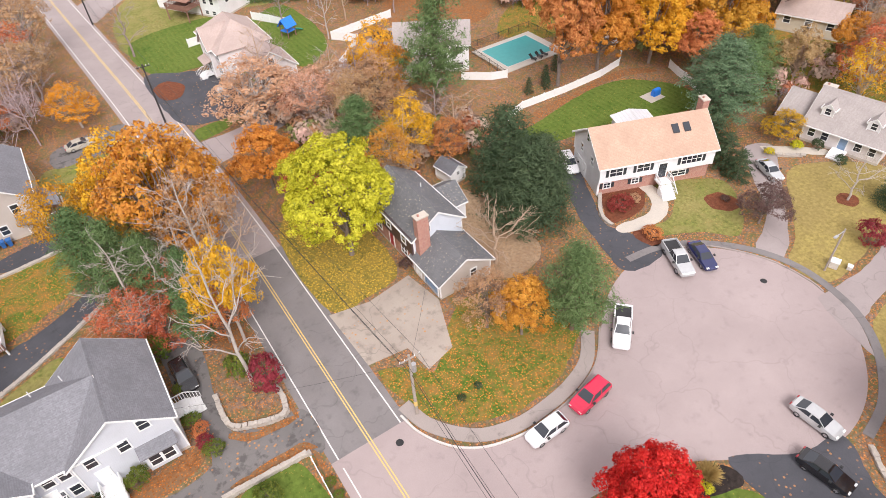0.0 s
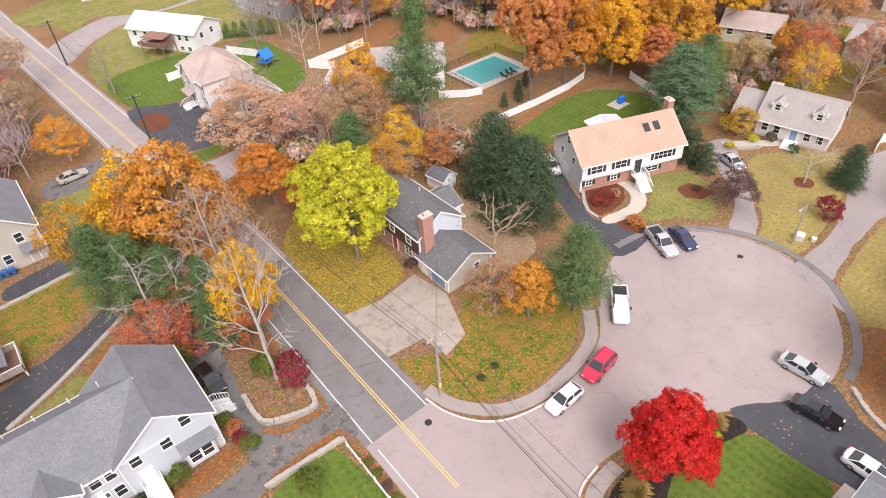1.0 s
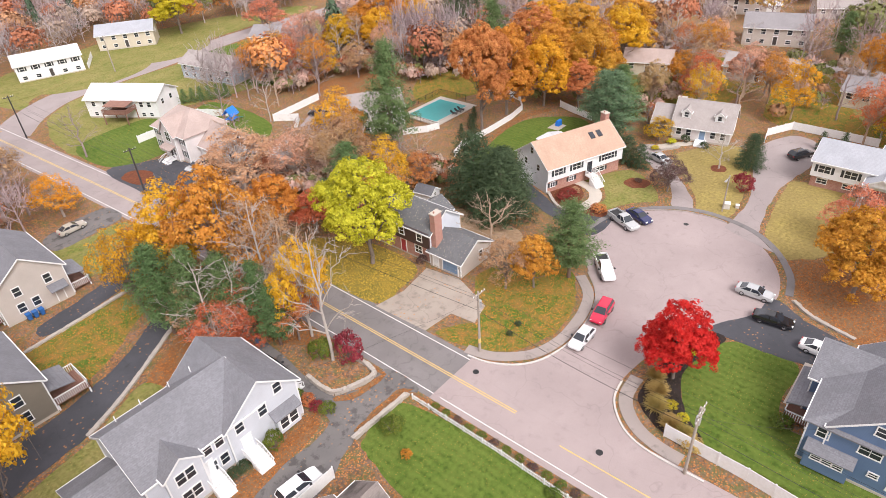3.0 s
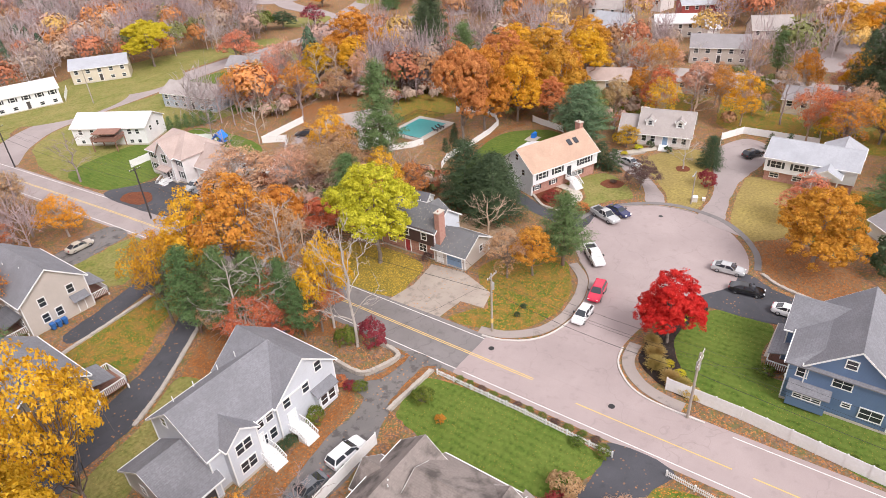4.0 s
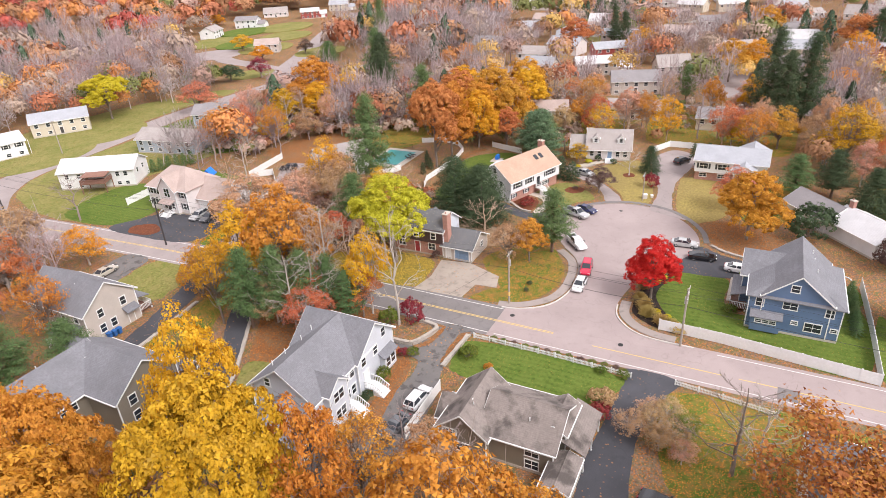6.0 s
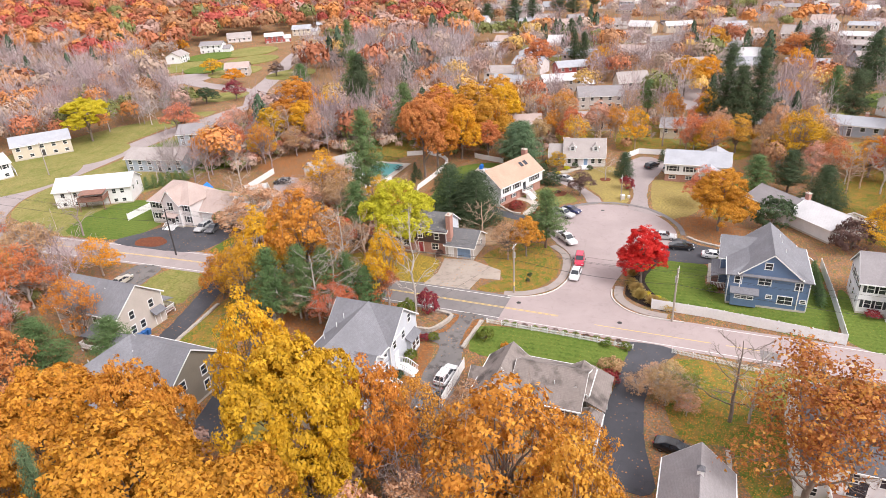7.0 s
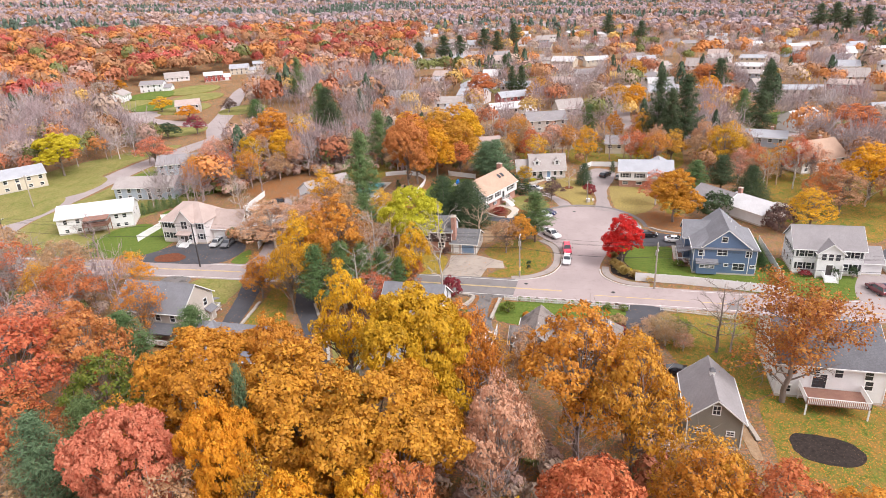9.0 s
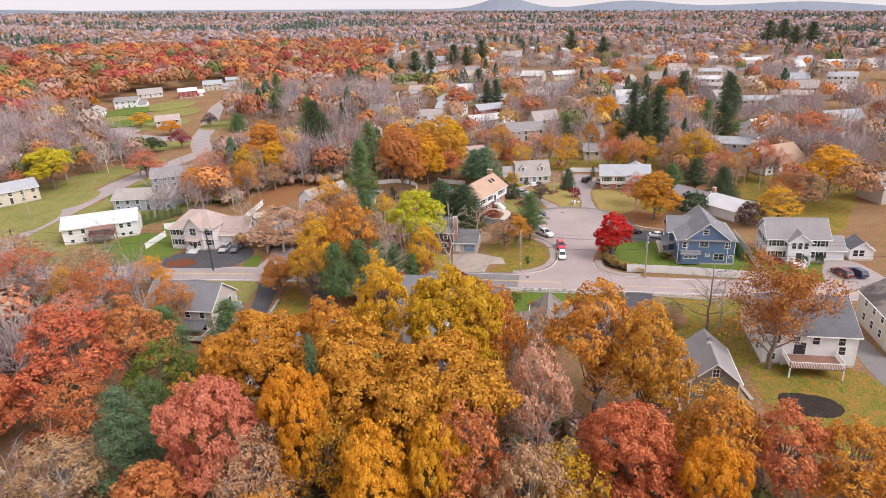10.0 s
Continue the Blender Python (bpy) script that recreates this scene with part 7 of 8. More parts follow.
def low_tree(rng, kind, n):
    """Leaf tufts of one far tree of unit height and radius."""
    if kind == "bare":
        quads = []

        def ribbon_of(p, q, w0, w1):
            side = np.cross(q - p, rng.normal(0, 1, 3))
            side = side / (np.linalg.norm(side) + 1e-9) * np.array([1, 1, 0.4])
            quads.append((p - side * w0, p + side * w0, q + side * w1, q - side * w1))
        k1, k2 = (15, 5) if n > 150 else (9, 2) if n > 40 else (6, 0)
        thick = 1.0 if n > 150 else 2.2 if n > 40 else 4.0
        ribbon_of(np.zeros(3), np.array([0, 0, 0.9]), 0.035 * thick, 0.012 * thick)
        for i in range(k1):
            z, az = rng.uniform(0.2, 0.75), i * 2.4 + rng.uniform(-0.4, 0.4)
            p = np.array([0, 0, z])
            q = np.array([math.cos(az), math.sin(az), 0]) * (1.15 - 0.7 * z) * rng.uniform(0.6, 1) + (0, 0, z + rng.uniform(0.12, 0.34))
            ribbon_of(p, q, 0.018 * thick, 0.009 * thick)
            for j in range(k2):
                p2 = p + (q - p) * rng.uniform(0.3, 1)
                q2 = p2 + rng.normal(0, 0.16, 3) + (q - p) * 0.25 + (0, 0, 0.06)
                ribbon_of(p2, q2, 0.010 * thick, 0.006 * thick)
                for m in range(2):
                    p3 = p2 + (q2 - p2) * rng.uniform(0.3, 1)
                    ribbon_of(p3, p3 + rng.normal(0, 0.1, 3) + (q2 - p2) * 0.3 + (0, 0, 0.03), 0.008 * thick, 0.005 * thick)
        q = np.array(quads)
        # a haze of fine twigs through the crown
        k = n // 2
        d = rng.normal(0, 1, (k, 3))
        d /= np.linalg.norm(d, axis=1)[:, None]
        d[:, 2] = np.abs(d[:, 2]) - 0.25
        c = d * np.array([0.85, 0.85, 0.42]) * rng.uniform(0.35, 1.0, (k, 1)) + (0, 0, 0.55)
        a = (d + rng.normal(0, 0.45, (k, 3)) + (0, 0, 0.35)) * np.array([0.16, 0.16, 0.08]) * (120 / n) ** 0.3
        b = np.cross(a, rng.normal(0, 1, (k, 3)))
        b *= 0.014 * (200 / n) ** 0.5 / (np.linalg.norm(b, axis=1)[:, None] + 1e-9)
        return np.concatenate((q[:, :3], q[:, [0, 2, 3]], np.stack([c - b, c + b, c + a], 1)))
    if kind == "cone":
        z = rng.uniform(0.16, 1, n)
        az = rng.uniform(0, 2 * np.pi, n)
        r = (1 - z) ** 0.62 * (0.8 + 0.25 * np.sin(9 * z + 3 * az)) * rng.uniform(0.6, 1.05, n) + 0.03
        c = np.stack([r * np.cos(az), r * np.sin(az), z], 1)
        nor = np.stack([np.cos(az), np.sin(az), 0.8 + 0 * z], 1)
        s = 0.34
    else:
        d = rng.normal(0, 1, (n, 3))
        d /= np.linalg.norm(d, axis=1)[:, None]
        d[:, 2] = np.where(d[:, 2] < -0.3, -d[:, 2], d[:, 2])
        az = np.arctan2(d[:, 1], d[:, 0])
        lob = 1 + 0.2 * np.sin(3 * az + rng.uniform(0, 6)) * np.cos(2.5 * d[:, 2] + rng.uniform(0, 6)) + 0.1 * np.sin(7 * az + 6 * d[:, 2] + rng.uniform(0, 6))
        c = d * lob[:, None] * np.array([0.95, 0.95, 0.36]) * rng.uniform(0.7, 1.06, (n, 1)) + (0, 0, 0.6)
        nor, s = d, 0.42 if n < 300 else 0.34
    nor = nor + rng.normal(0, 0.26, nor.shape)
    nor /= np.linalg.norm(nor, axis=1)[:, None]
    a = np.cross(nor, rng.normal(0, 1, (n, 3)))
    a /= np.linalg.norm(a, axis=1)[:, None]
    b = np.cross(nor, a)
    sc = s * (40 / n) ** 0.5 * rng.uniform(0.6, 1.3, (n, 1))
    k = np.array([1, 1, 0.5])
    return np.stack([c - a * sc * k, c + (a * 0.6 - b * 0.8) * sc * k, c + (a * 0.6 + b * 0.8) * sc * k], 1)


# haze tints: the haze of distance is mixed into the leaf colour itself
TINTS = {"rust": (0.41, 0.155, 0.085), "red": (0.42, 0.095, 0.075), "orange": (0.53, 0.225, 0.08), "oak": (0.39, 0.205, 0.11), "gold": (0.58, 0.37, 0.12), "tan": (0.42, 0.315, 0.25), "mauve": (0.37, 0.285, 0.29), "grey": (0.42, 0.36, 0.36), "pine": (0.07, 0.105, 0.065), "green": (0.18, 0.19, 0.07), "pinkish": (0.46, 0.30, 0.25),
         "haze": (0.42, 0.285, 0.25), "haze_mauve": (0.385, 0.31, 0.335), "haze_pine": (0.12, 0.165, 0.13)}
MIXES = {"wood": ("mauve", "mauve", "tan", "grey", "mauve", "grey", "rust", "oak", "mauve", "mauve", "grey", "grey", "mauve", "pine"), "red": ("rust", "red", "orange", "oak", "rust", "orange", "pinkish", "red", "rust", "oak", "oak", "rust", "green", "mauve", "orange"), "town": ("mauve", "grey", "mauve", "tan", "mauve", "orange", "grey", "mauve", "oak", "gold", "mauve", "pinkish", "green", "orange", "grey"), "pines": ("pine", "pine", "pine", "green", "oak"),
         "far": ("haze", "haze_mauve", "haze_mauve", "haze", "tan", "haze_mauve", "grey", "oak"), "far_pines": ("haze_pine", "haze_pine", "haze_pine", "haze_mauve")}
COURT = [(228, 325), (190, 300), (166, 272), (150, 232), (122, 203), (122, 184), (150, 178), (190, 197), (240, 220), (330, 262), (392, 276), (385, 305), (300, 335)]


def in_court(x, y):
    """The open ground round the distant court."""
    odd = False
    for (x0, y0), (x1, y1) in zip(COURT, COURT[1:] + COURT[:1]):
        if (y0 > y) != (y1 > y) and x < x0 + (x1 - x0) * (y - y0) / (y1 - y0):
            odd = not odd
    return odd


NO_TREES = [(67, 195, 10), (58, 186, 8), (48, 196, 10), (30, 190, 10), (45.6, 19.8, 17), (70, 80, 10), (75, 88, 12), (68, 110, 12), (40, 172, 12), (60, 176, 11), (80, 178, 10), (100, 180, 10), (120, 184, 10), (25, 168, 10), (20, 120, 14), (24, 140, 16), (40, 120, 10), (55, 108, 9)]


def woods(name, label, seed, count, place, detail, high):
    """One mesh of many trees. place(rng) gives x, y and the mix, or None."""
    rng = np.random.default_rng(seed)
    pool = {k: [low_tree(rng, k, detail) for _ in range(6)] for k in ("leafy", "bare", "cone")}
    V, C, done = [], [], 0
    spots = np.array([(x, y, r) for x, y, r in HOUSE_SPOTS] + [(x, y, r * 0.55) for x, y, r in TREE_SPOTS] + NO_TREES)
    while done < count:
        got = place(rng)
        if got is None:
            continue
        x, y, mix = got
        if abs(x - centre(y)) < 9 or in_court(x, y) or 10 < x < 150 and abs(y - 180.5) < 8.5 or (np.hypot(spots[:, 0] - x, spots[:, 1] - y) < spots[:, 2] + 2.0).any() or (detail > 100 and high < 12 and ((np.abs(spots[:, 1] - y) < 9) & (spots[:, 0] - x > 0) & (spots[:, 0] - x < 26) & (spots[:, 2] > 6)).any()):
            continue
        tint = MIXES[mix][rng.integers(len(MIXES[mix]))]
        kind = "cone" if "pine" in tint else "bare" if tint in ("mauve", "grey") else "leafy"
        hh = high * rng.uniform(0.7, 1.2) * (1.15 if kind == "cone" else 1)
        r = hh * (0.30 if kind == "cone" else 0.44) * rng.uniform(0.85, 1.2)
        q = pool[kind][rng.integers(6)]
        a = rng.uniform(0, 2 * np.pi)
        R = np.array([[math.cos(a), -math.sin(a), 0], [math.sin(a), math.cos(a), 0], [0, 0, 1]])
        V.append((q @ R.T) * (r, r, hh) + (x, y, terrain(x, y)))
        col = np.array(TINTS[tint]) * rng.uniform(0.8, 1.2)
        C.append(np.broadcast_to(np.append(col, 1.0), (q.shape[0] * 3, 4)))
        done += 1
    V = np.concatenate(V).reshape(-1, 3)
    me = raw_mesh(name, V, np.arange(len(V)).reshape(-1, 3), M["woods"])
    at = me.attributes.new("leaf_tint", "FLOAT_COLOR", "POINT")
    at.data.foreach_set("color", np.concatenate(C).astype(np.float32).ravel())
    return tagged(new(name, me), label, "woods", kind="stuff")


def polar(rng, r0, r1, a0, a1):
    """A spot by bearing (degrees north of east) and distance from the end of the flight."""
    r, a = math.sqrt(rng.uniform(r0 * r0, r1 * r1)), radians(rng.uniform(a0, a1))
    return -113 + r * math.cos(a), 21 + r * math.sin(a)


GROVES = ((26, 62, 46, 100), (62, 100, 100, 150), (88, 24, 140, 84), (84, -60, 140, -12), (-60, 106, -8, 330), (100, 90, 300, 330), (140, -120, 300, 90), (40, -120, 140, -48), (-58, 110, -10, 200), (58, 112, 96, 148), (44, 130, 60, 142), (92, 56, 130, 110), (10, 196, 120, 330))


def near_place(rng):
    x0, y0, x1, y1 = GROVES[rng.choice(13, p=[0.0, 0.04, 0.0, 0.06, 0.13, 0.26, 0.20, 0.06, 0.07, 0.03, 0.01, 0.02, 0.12])]
    x, y = rng.uniform(x0, x1), rng.uniform(y0, y1)
    if 200 > x and 160 < y < 190 and x > 5:
        return None
    return x, y, "wood" if (x < 20 or noise.noise((x / 70, y / 70, 9.0)) > -0.15) else "town"


def red_place(rng):
    x, y = polar(rng, 320, 900, 16, 78)
    if noise.noise((x / 50, y / 50, 4.0)) < -0.25:
        return None
    near = math.hypot(x + 113, y - 21) < 470 + 120 * noise.noise((x / 90, y / 90, 6.0))
    return x, y, "wood" if near else "red"


def town_place(rng):
    x, y = polar(rng, 330, 1000, -44, 26)
    if noise.noise((x / 60, y / 60, 4.0)) < -0.1:
        return None
    return x, y, "pines" if noise.noise((x / 60, y / 60, 7.0)) > 0.42 else "wood" if noise.noise((x / 120, y / 120, 1.0)) > 0.12 else "town"


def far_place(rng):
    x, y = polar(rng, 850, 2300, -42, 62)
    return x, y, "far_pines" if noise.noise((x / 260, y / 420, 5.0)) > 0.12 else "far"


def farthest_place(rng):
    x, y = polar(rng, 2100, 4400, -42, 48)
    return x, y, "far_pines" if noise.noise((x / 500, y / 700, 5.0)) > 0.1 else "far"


woods("near_woods", "mixed half-bare autumn woods between houses", 51, 1350, near_place, 520, 11.5)
woods("red_woods", "dense red and orange autumn woods", 52, 2700, red_place, 230, 15.0)
woods("town_trees", "autumn trees among distant houses", 53, 2100, town_place, 170, 11.6)
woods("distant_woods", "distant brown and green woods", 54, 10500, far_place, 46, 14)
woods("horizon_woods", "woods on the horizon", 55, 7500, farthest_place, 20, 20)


def under_place(rng):
    """Thickets under the trees west of the houses and in the groves."""
    pick = rng.integers(8)
    x, y = ((rng.uniform(-78, -24), rng.uniform(-2, 112)), (rng.uniform(-60, -8), rng.uniform(106, 200)), (rng.uniform(24, 48), rng.uniform(61, 104)), (rng.uniform(58, 100), rng.uniform(98, 150)), (rng.uniform(84, 140), rng.uniform(-60, 100)), (rng.uniform(-78, -30), rng.uniform(-2, 60)), (rng.uniform(90, 150), rng.uniform(24, 110)), (rng.uniform(60, 150), rng.uniform(96, 160)))[pick]
    if x > -34 and y < 10 or -34 < x < -3 and 38 < y < 100 or 78 < x < 100 and -4 < y < 44:
        return None
    return x, y, "brush"


MIXES["brush"] = ("tan", "rust", "oak", "green", "tan", "mauve", "mauve", "pinkish")
saved = list(TREE_SPOTS)
TREE_SPOTS.clear()
woods("undergrowth", "low brown and rust thicket under trees", 56, 2300, under_place, 140, 3.4)
TREE_SPOTS.extend(saved)

# hills on the horizon; their blue-grey base colour stands for haze
bm = bmesh.new()
prev = None
for i in range(121):
    a = radians(-50 + 100 * i / 120)
    hill = 14 + 26 * max(0, noise.noise((i * 0.07, 1.3, 0))) + 70 * math.exp(-((math.degrees(a) - 5.5) / 2.6) ** 2) + 42 * math.exp(-((math.degrees(a) + 5) / 4.5) ** 2) + 34 * math.exp(-((math.degrees(a) + 17) / 6) ** 2)
    p = [bm.verts.new((-113 + r * math.cos(a), 21 + r * math.sin(a), z)) for r, z in ((4250, -260), (4380, hill + 18 + terrain(-113 + 4380 * math.cos(a), 21 + 4380 * math.sin(a))), (4560, -260))]
    if prev:
        for k in range(2):
            bm.faces.new((prev[k], p[k], p[k + 1], prev[k + 1]))
    prev = p
M["hill"] = surface("haze_tinted_wooded_hill", (0.24, 0.27, 0.34), (0.28, 0.30, 0.36), 0.004, 0.03, (0.20, 0.23, 0.30))
tagged(part("backdrop", bm, M["hill"], smooth=True), "low wooded hills on the horizon, haze painted in blue-grey", "hills", kind="structure")

# ---- cars ----
CAR_MESHES = {}
CARS = {
    "sedan": (4.7, 0.90, 1.43, [(-2.35, 0.70, 0.42, 0.82), (-2.2, 0.84, 0.3, 0.95), (-1.6, 0.9, 0.22, 1.0), (0.0, 0.9, 0.2, 0.97), (0.95, 0.9, 0.22, 0.95), (1.9, 0.86, 0.25, 0.82), (2.22, 0.78, 0.3, 0.72), (2.35, 0.62, 0.38, 0.6)], (-1.9, 1.05, -1.0, 0.25)),
    "hatch": (4.35, 0.88, 1.48, [(-2.17, 0.72, 0.42, 0.9), (-2.05, 0.84, 0.3, 1.0), (-1.4, 0.88, 0.22, 1.0), (0.0, 0.88, 0.2, 0.98), (0.9, 0.88, 0.22, 0.96), (1.75, 0.85, 0.25, 0.84), (2.05, 0.78, 0.3, 0.74), (2.17, 0.6, 0.38, 0.6)], (-2.05, 1.05, -1.5, 0.2)),
    "suv": (4.7, 0.94, 1.66, [(-2.35, 0.80, 0.45, 1.0), (-2.25, 0.9, 0.34, 1.08), (-1.4, 0.94, 0.28, 1.08), (0.0, 0.94, 0.26, 1.06), (0.9, 0.94, 0.28, 1.04), (1.85, 0.9, 0.3, 0.94), (2.22, 0.82, 0.36, 0.82), (2.35, 0.68, 0.45, 0.68)], (-2.28, 1.1, -1.9, 0.25)),
    "pickup": (5.7, 0.98, 1.82, [(-2.85, 0.92, 0.55, 1.05), (-2.8, 0.98, 0.45, 1.1), (-0.75, 0.98, 0.36, 1.1), (-0.7, 0.98, 0.36, 1.14), (1.0, 0.98, 0.36, 1.12), (2.3, 0.95, 0.4, 1.02), (2.7, 0.9, 0.45, 0.95), (2.85, 0.76, 0.5, 0.8)], (-0.85, 1.3, -0.55, 0.5)),
}


def loft(bm, stations):
    rows = []
    for x, w, zb, zt in stations:
        zm = zb + (zt - zb) * 0.62
        rows.append([bm.verts.new(p) for p in ((x, -w * 0.9, zb), (x, -w, zb + 0.12), (x, -w, zm), (x, -w * 0.9, zt), (x, w * 0.9, zt), (x, w, zm), (x, w, zb + 0.12), (x, w * 0.9, zb))])
    for a, b in zip(rows, rows[1:]):
        for k in range(8):
            bm.faces.new((a[k], a[(k + 1) % 8], b[(k + 1) % 8], b[k]))
    bm.faces.new(rows[0][::-1])
    bm.faces.new(rows[-1])


def pane_on(bm, quad, margin):
    """A thin pane set slightly proud of a four-cornered panel."""
    c = [Vector(p) for p in quad]
    mid = sum(c, Vector()) / 4
    n = (c[1] - c[0]).cross(c[3] - c[0]).normalized()
    q = [mid + (p - mid) * (1 - margin) for p in c]
    put(bm, [p + n * 0.015 for p in q] + [p - n * 0.02 for p in q], [(0, 1, 2, 3), (7, 6, 5, 4), (0, 4, 5, 1), (1, 5, 6, 2), (2, 6, 7, 3), (3, 7, 4, 0)])


def car_meshes(kind):
    L, W, H, st, (r0, f0, r1, f1) = CARS[kind]
    zb = 1.0 if kind in ("sedan", "hatch") else 1.08
    wi, wt = W * 0.88, W * 0.7
    out = {}
    bm = bmesh.new()
    loft(bm, st)
    B = [(r0, -wi, zb - 0.06), (f0, -wi, zb - 0.06), (f0, wi, zb - 0.06), (r0, wi, zb - 0.06)]
    T = [(r1, -wt, H - 0.04), (f1, -wt, H - 0.04), (f1, wt, H - 0.04), (r1, wt, H - 0.04)]
    m = 0.14
    C = [(r1 + m, -wt + m, H), (f1 - m, -wt + m, H), (f1 - m, wt - m, H), (r1 + m, wt - m, H)]
    put(bm, B + T + C, [(0, 1, 5, 4), (1, 2, 6, 5), (2, 3, 7, 6), (3, 0, 4, 7), (4, 5, 9, 8), (5, 6, 10, 9), (6, 7, 11, 10), (7, 4, 8, 11), (8, 9, 10, 11), (0, 3, 2, 1)])
    out["body"] = bm
    bm = bmesh.new()
    pane_on(bm, [B[1], B[2], T[2], T[1]], 0.1)
    out["windscreen"] = bm
    bm = bmesh.new()
    pane_on(bm, [B[3], B[0], T[0], T[3]], 0.14)
    out["rear_window"] = bm
    for nm, s in (("side_window", 0), ("side_window_b", 1)):
        bm = bmesh.new()
        q = [B[0], B[1], T[1], T[0]] if not s else [B[2], B[3], T[3], T[2]]
        mid_b, mid_t = (Vector(q[0]) + Vector(q[1])) / 2, (Vector(q[2]) + Vector(q[3])) / 2
        pane_on(bm, [q[0], tuple(mid_b), tuple(mid_t), q[3]], 0.12)
        pane_on(bm, [tuple(mid_b), q[1], q[2], tuple(mid_t)], 0.12)
        out[nm] = bm
    high = 0.82 if kind == "pickup" else 0.62
    for nm, x0, x1, wide, z0, z1 in (("headlight", L / 2 - 0.22, L / 2 - 0.05, 0.16, high, high + 0.15), ("tail_light", -L / 2 - 0.01, -L / 2 + 0.12, 0.14, 0.72, 0.92), ("mirror", f0 - 0.5, f0 - 0.25, 0.1, zb, zb + 0.15)):
        bm = bmesh.new()
        box(bm, x0, x1, -wide, wide, z0, z1)
        out[nm] = bm
    bm = bmesh.new()
    n = 18
    R = 0.33 if kind != "pickup" else 0.39
    prof = ((R * 0.62, -0.11), (R * 0.95, -0.11), (R, -0.07), (R, 0.07), (R * 0.95, 0.11), (R * 0.62, 0.11))
    rows = [[bm.verts.new((r * math.cos(2 * math.pi * i / n), y, r * math.sin(2 * math.pi * i / n))) for i in range(n)] for r, y in prof]
    for a, b in zip(rows, rows[1:] + rows[:1]):
        for i in range(n):
            bm.faces.new((a[i], a[(i + 1) % n], b[(i + 1) % n], b[i]))
    out["tyre"] = bm
    bm = bmesh.new()
    for i in range(5):
        a = 2 * math.pi * i / 5
        c, s = math.cos(a), math.sin(a)
        put(bm, [(c * 0.02 - s * 0.05, y, s * 0.02 + c * 0.05) for y in (-0.09, 0.09)] + [(c * R * 0.64 - s * 0.04, y, s * R * 0.64 + c * 0.04) for y in (-0.09, 0.09)] + [(c * R * 0.64 + s * 0.04, y, s * R * 0.64 - c * 0.04) for y in (-0.09, 0.09)] + [(c * 0.02 + s * 0.05, y, s * 0.02 - c * 0.05) for y in (-0.09, 0.09)],
            [(0, 2, 4, 6), (7, 5, 3, 1), (0, 1, 3, 2), (2, 3, 5, 4), (4, 5, 7, 6), (6, 7, 1, 0)])
    out["rim"] = bm
    res = {}
    for k, b in out.items():
        mat = {"body": M["white"], "tyre": M["black"], "rim": M["metal"], "headlight": M["trim"], "tail_light": M["door_red"], "mirror": M["black"]}.get(k, M["glass"])
        res[k] = mesh_of(b, k, mat)
    return res


def car(kind, label, x, y, yaw, colour):
    if kind not in CAR_MESHES:
        CAR_MESHES[kind] = car_meshes(kind)
    me = CAR_MESHES[kind]
    L, W = CARS[kind][:2]
    root = thing("pickup_truck" if kind == "pickup" else "car", label, "truck" if kind == "pickup" else "car", pose(x, y, 0.035, 0, 0, yaw))
    for k in ("body", "windscreen", "rear_window", "side_window", "side_window_b"):
        o = part(k.replace("_b", "") if k == "side_window_b" else k, me[k], None, root)
        if k == "body":
            o.material_slots[0].link = "OBJECT"
            o.material_slots[0].material = colour
    for k, y in (("headlight", W * 0.62), ("tail_light", W * 0.66), ("mirror", W + 0.12)):
        for sy in (-1, 1):
            part(k, me[k], None, root, at=pose(0, sy * y, 0))
    R = 0.33 if kind != "pickup" else 0.39
    for sx in (-1, 1):
        for sy in (-1, 1):
            w = part("wheel", me["tyre"], None, root, at=pose(sx * L * 0.295, sy * (W - 0.1), R))
            part("rim", me["rim"], None, w)
    if kind == "pickup":
        bm = bmesh.new()
        box(bm, -2.7, -0.8, -0.8, 0.8, 1.07, 1.115)
        part("bed_liner", bm, M["black"], root)
        for a, b, c, d in ((-2.8, -0.75, -0.95, -0.85), (-2.8, -0.75, 0.85, 0.95), (-2.84, -2.74, -0.95, 0.95)):
            bm = bmesh.new()
            box(bm, a, b, c, d, 1.05, 1.3)
            o = part("bed_side", bm, colour, root)
    return root


WHITE_CAR, SILVER, BLACK_CAR = paint("white_car_paint", (0.8, 0.8, 0.82), 0.2, 0, 0.6), paint("silver_car_paint", (0.55, 0.56, 0.57), 0.25, 0.3, 0.6), paint("black_car_paint", (0.012, 0.012, 0.015), 0.15, 0, 0.8)
RED_CAR, NAVY, GREY_CAR, BEIGE_CAR, MAROON_CAR = paint("red_car_paint", (0.62, 0.012, 0.06), 0.2, 0, 0.8), paint("navy_car_paint", (0.02, 0.025, 0.10), 0.2, 0, 0.8), paint("grey_car_paint", (0.16, 0.165, 0.18), 0.25, 0.3, 0.6), paint("beige_car_paint", (0.55, 0.51, 0.44), 0.3, 0.2, 0.5), paint("maroon_car_paint", (0.14, 0.02, 0.03), 0.2, 0, 0.6)
car("hatch", "white hatchback parked at the kerb", 23.0, 22.0, -179, WHITE_CAR)
car("suv", "red car with dark glass roof at the kerb", 28.8, 22.4, -172, RED_CAR)
car("pickup", "white pickup truck with empty black bed", 37.4, 26.6, -138, WHITE_CAR)
car("pickup", "silver pickup truck with covered bed", 50.2, 30.2, -115, SILVER)
car("sedan", "dark navy sedan beside a pickup truck", 52.9, 28.9, -112, NAVY)
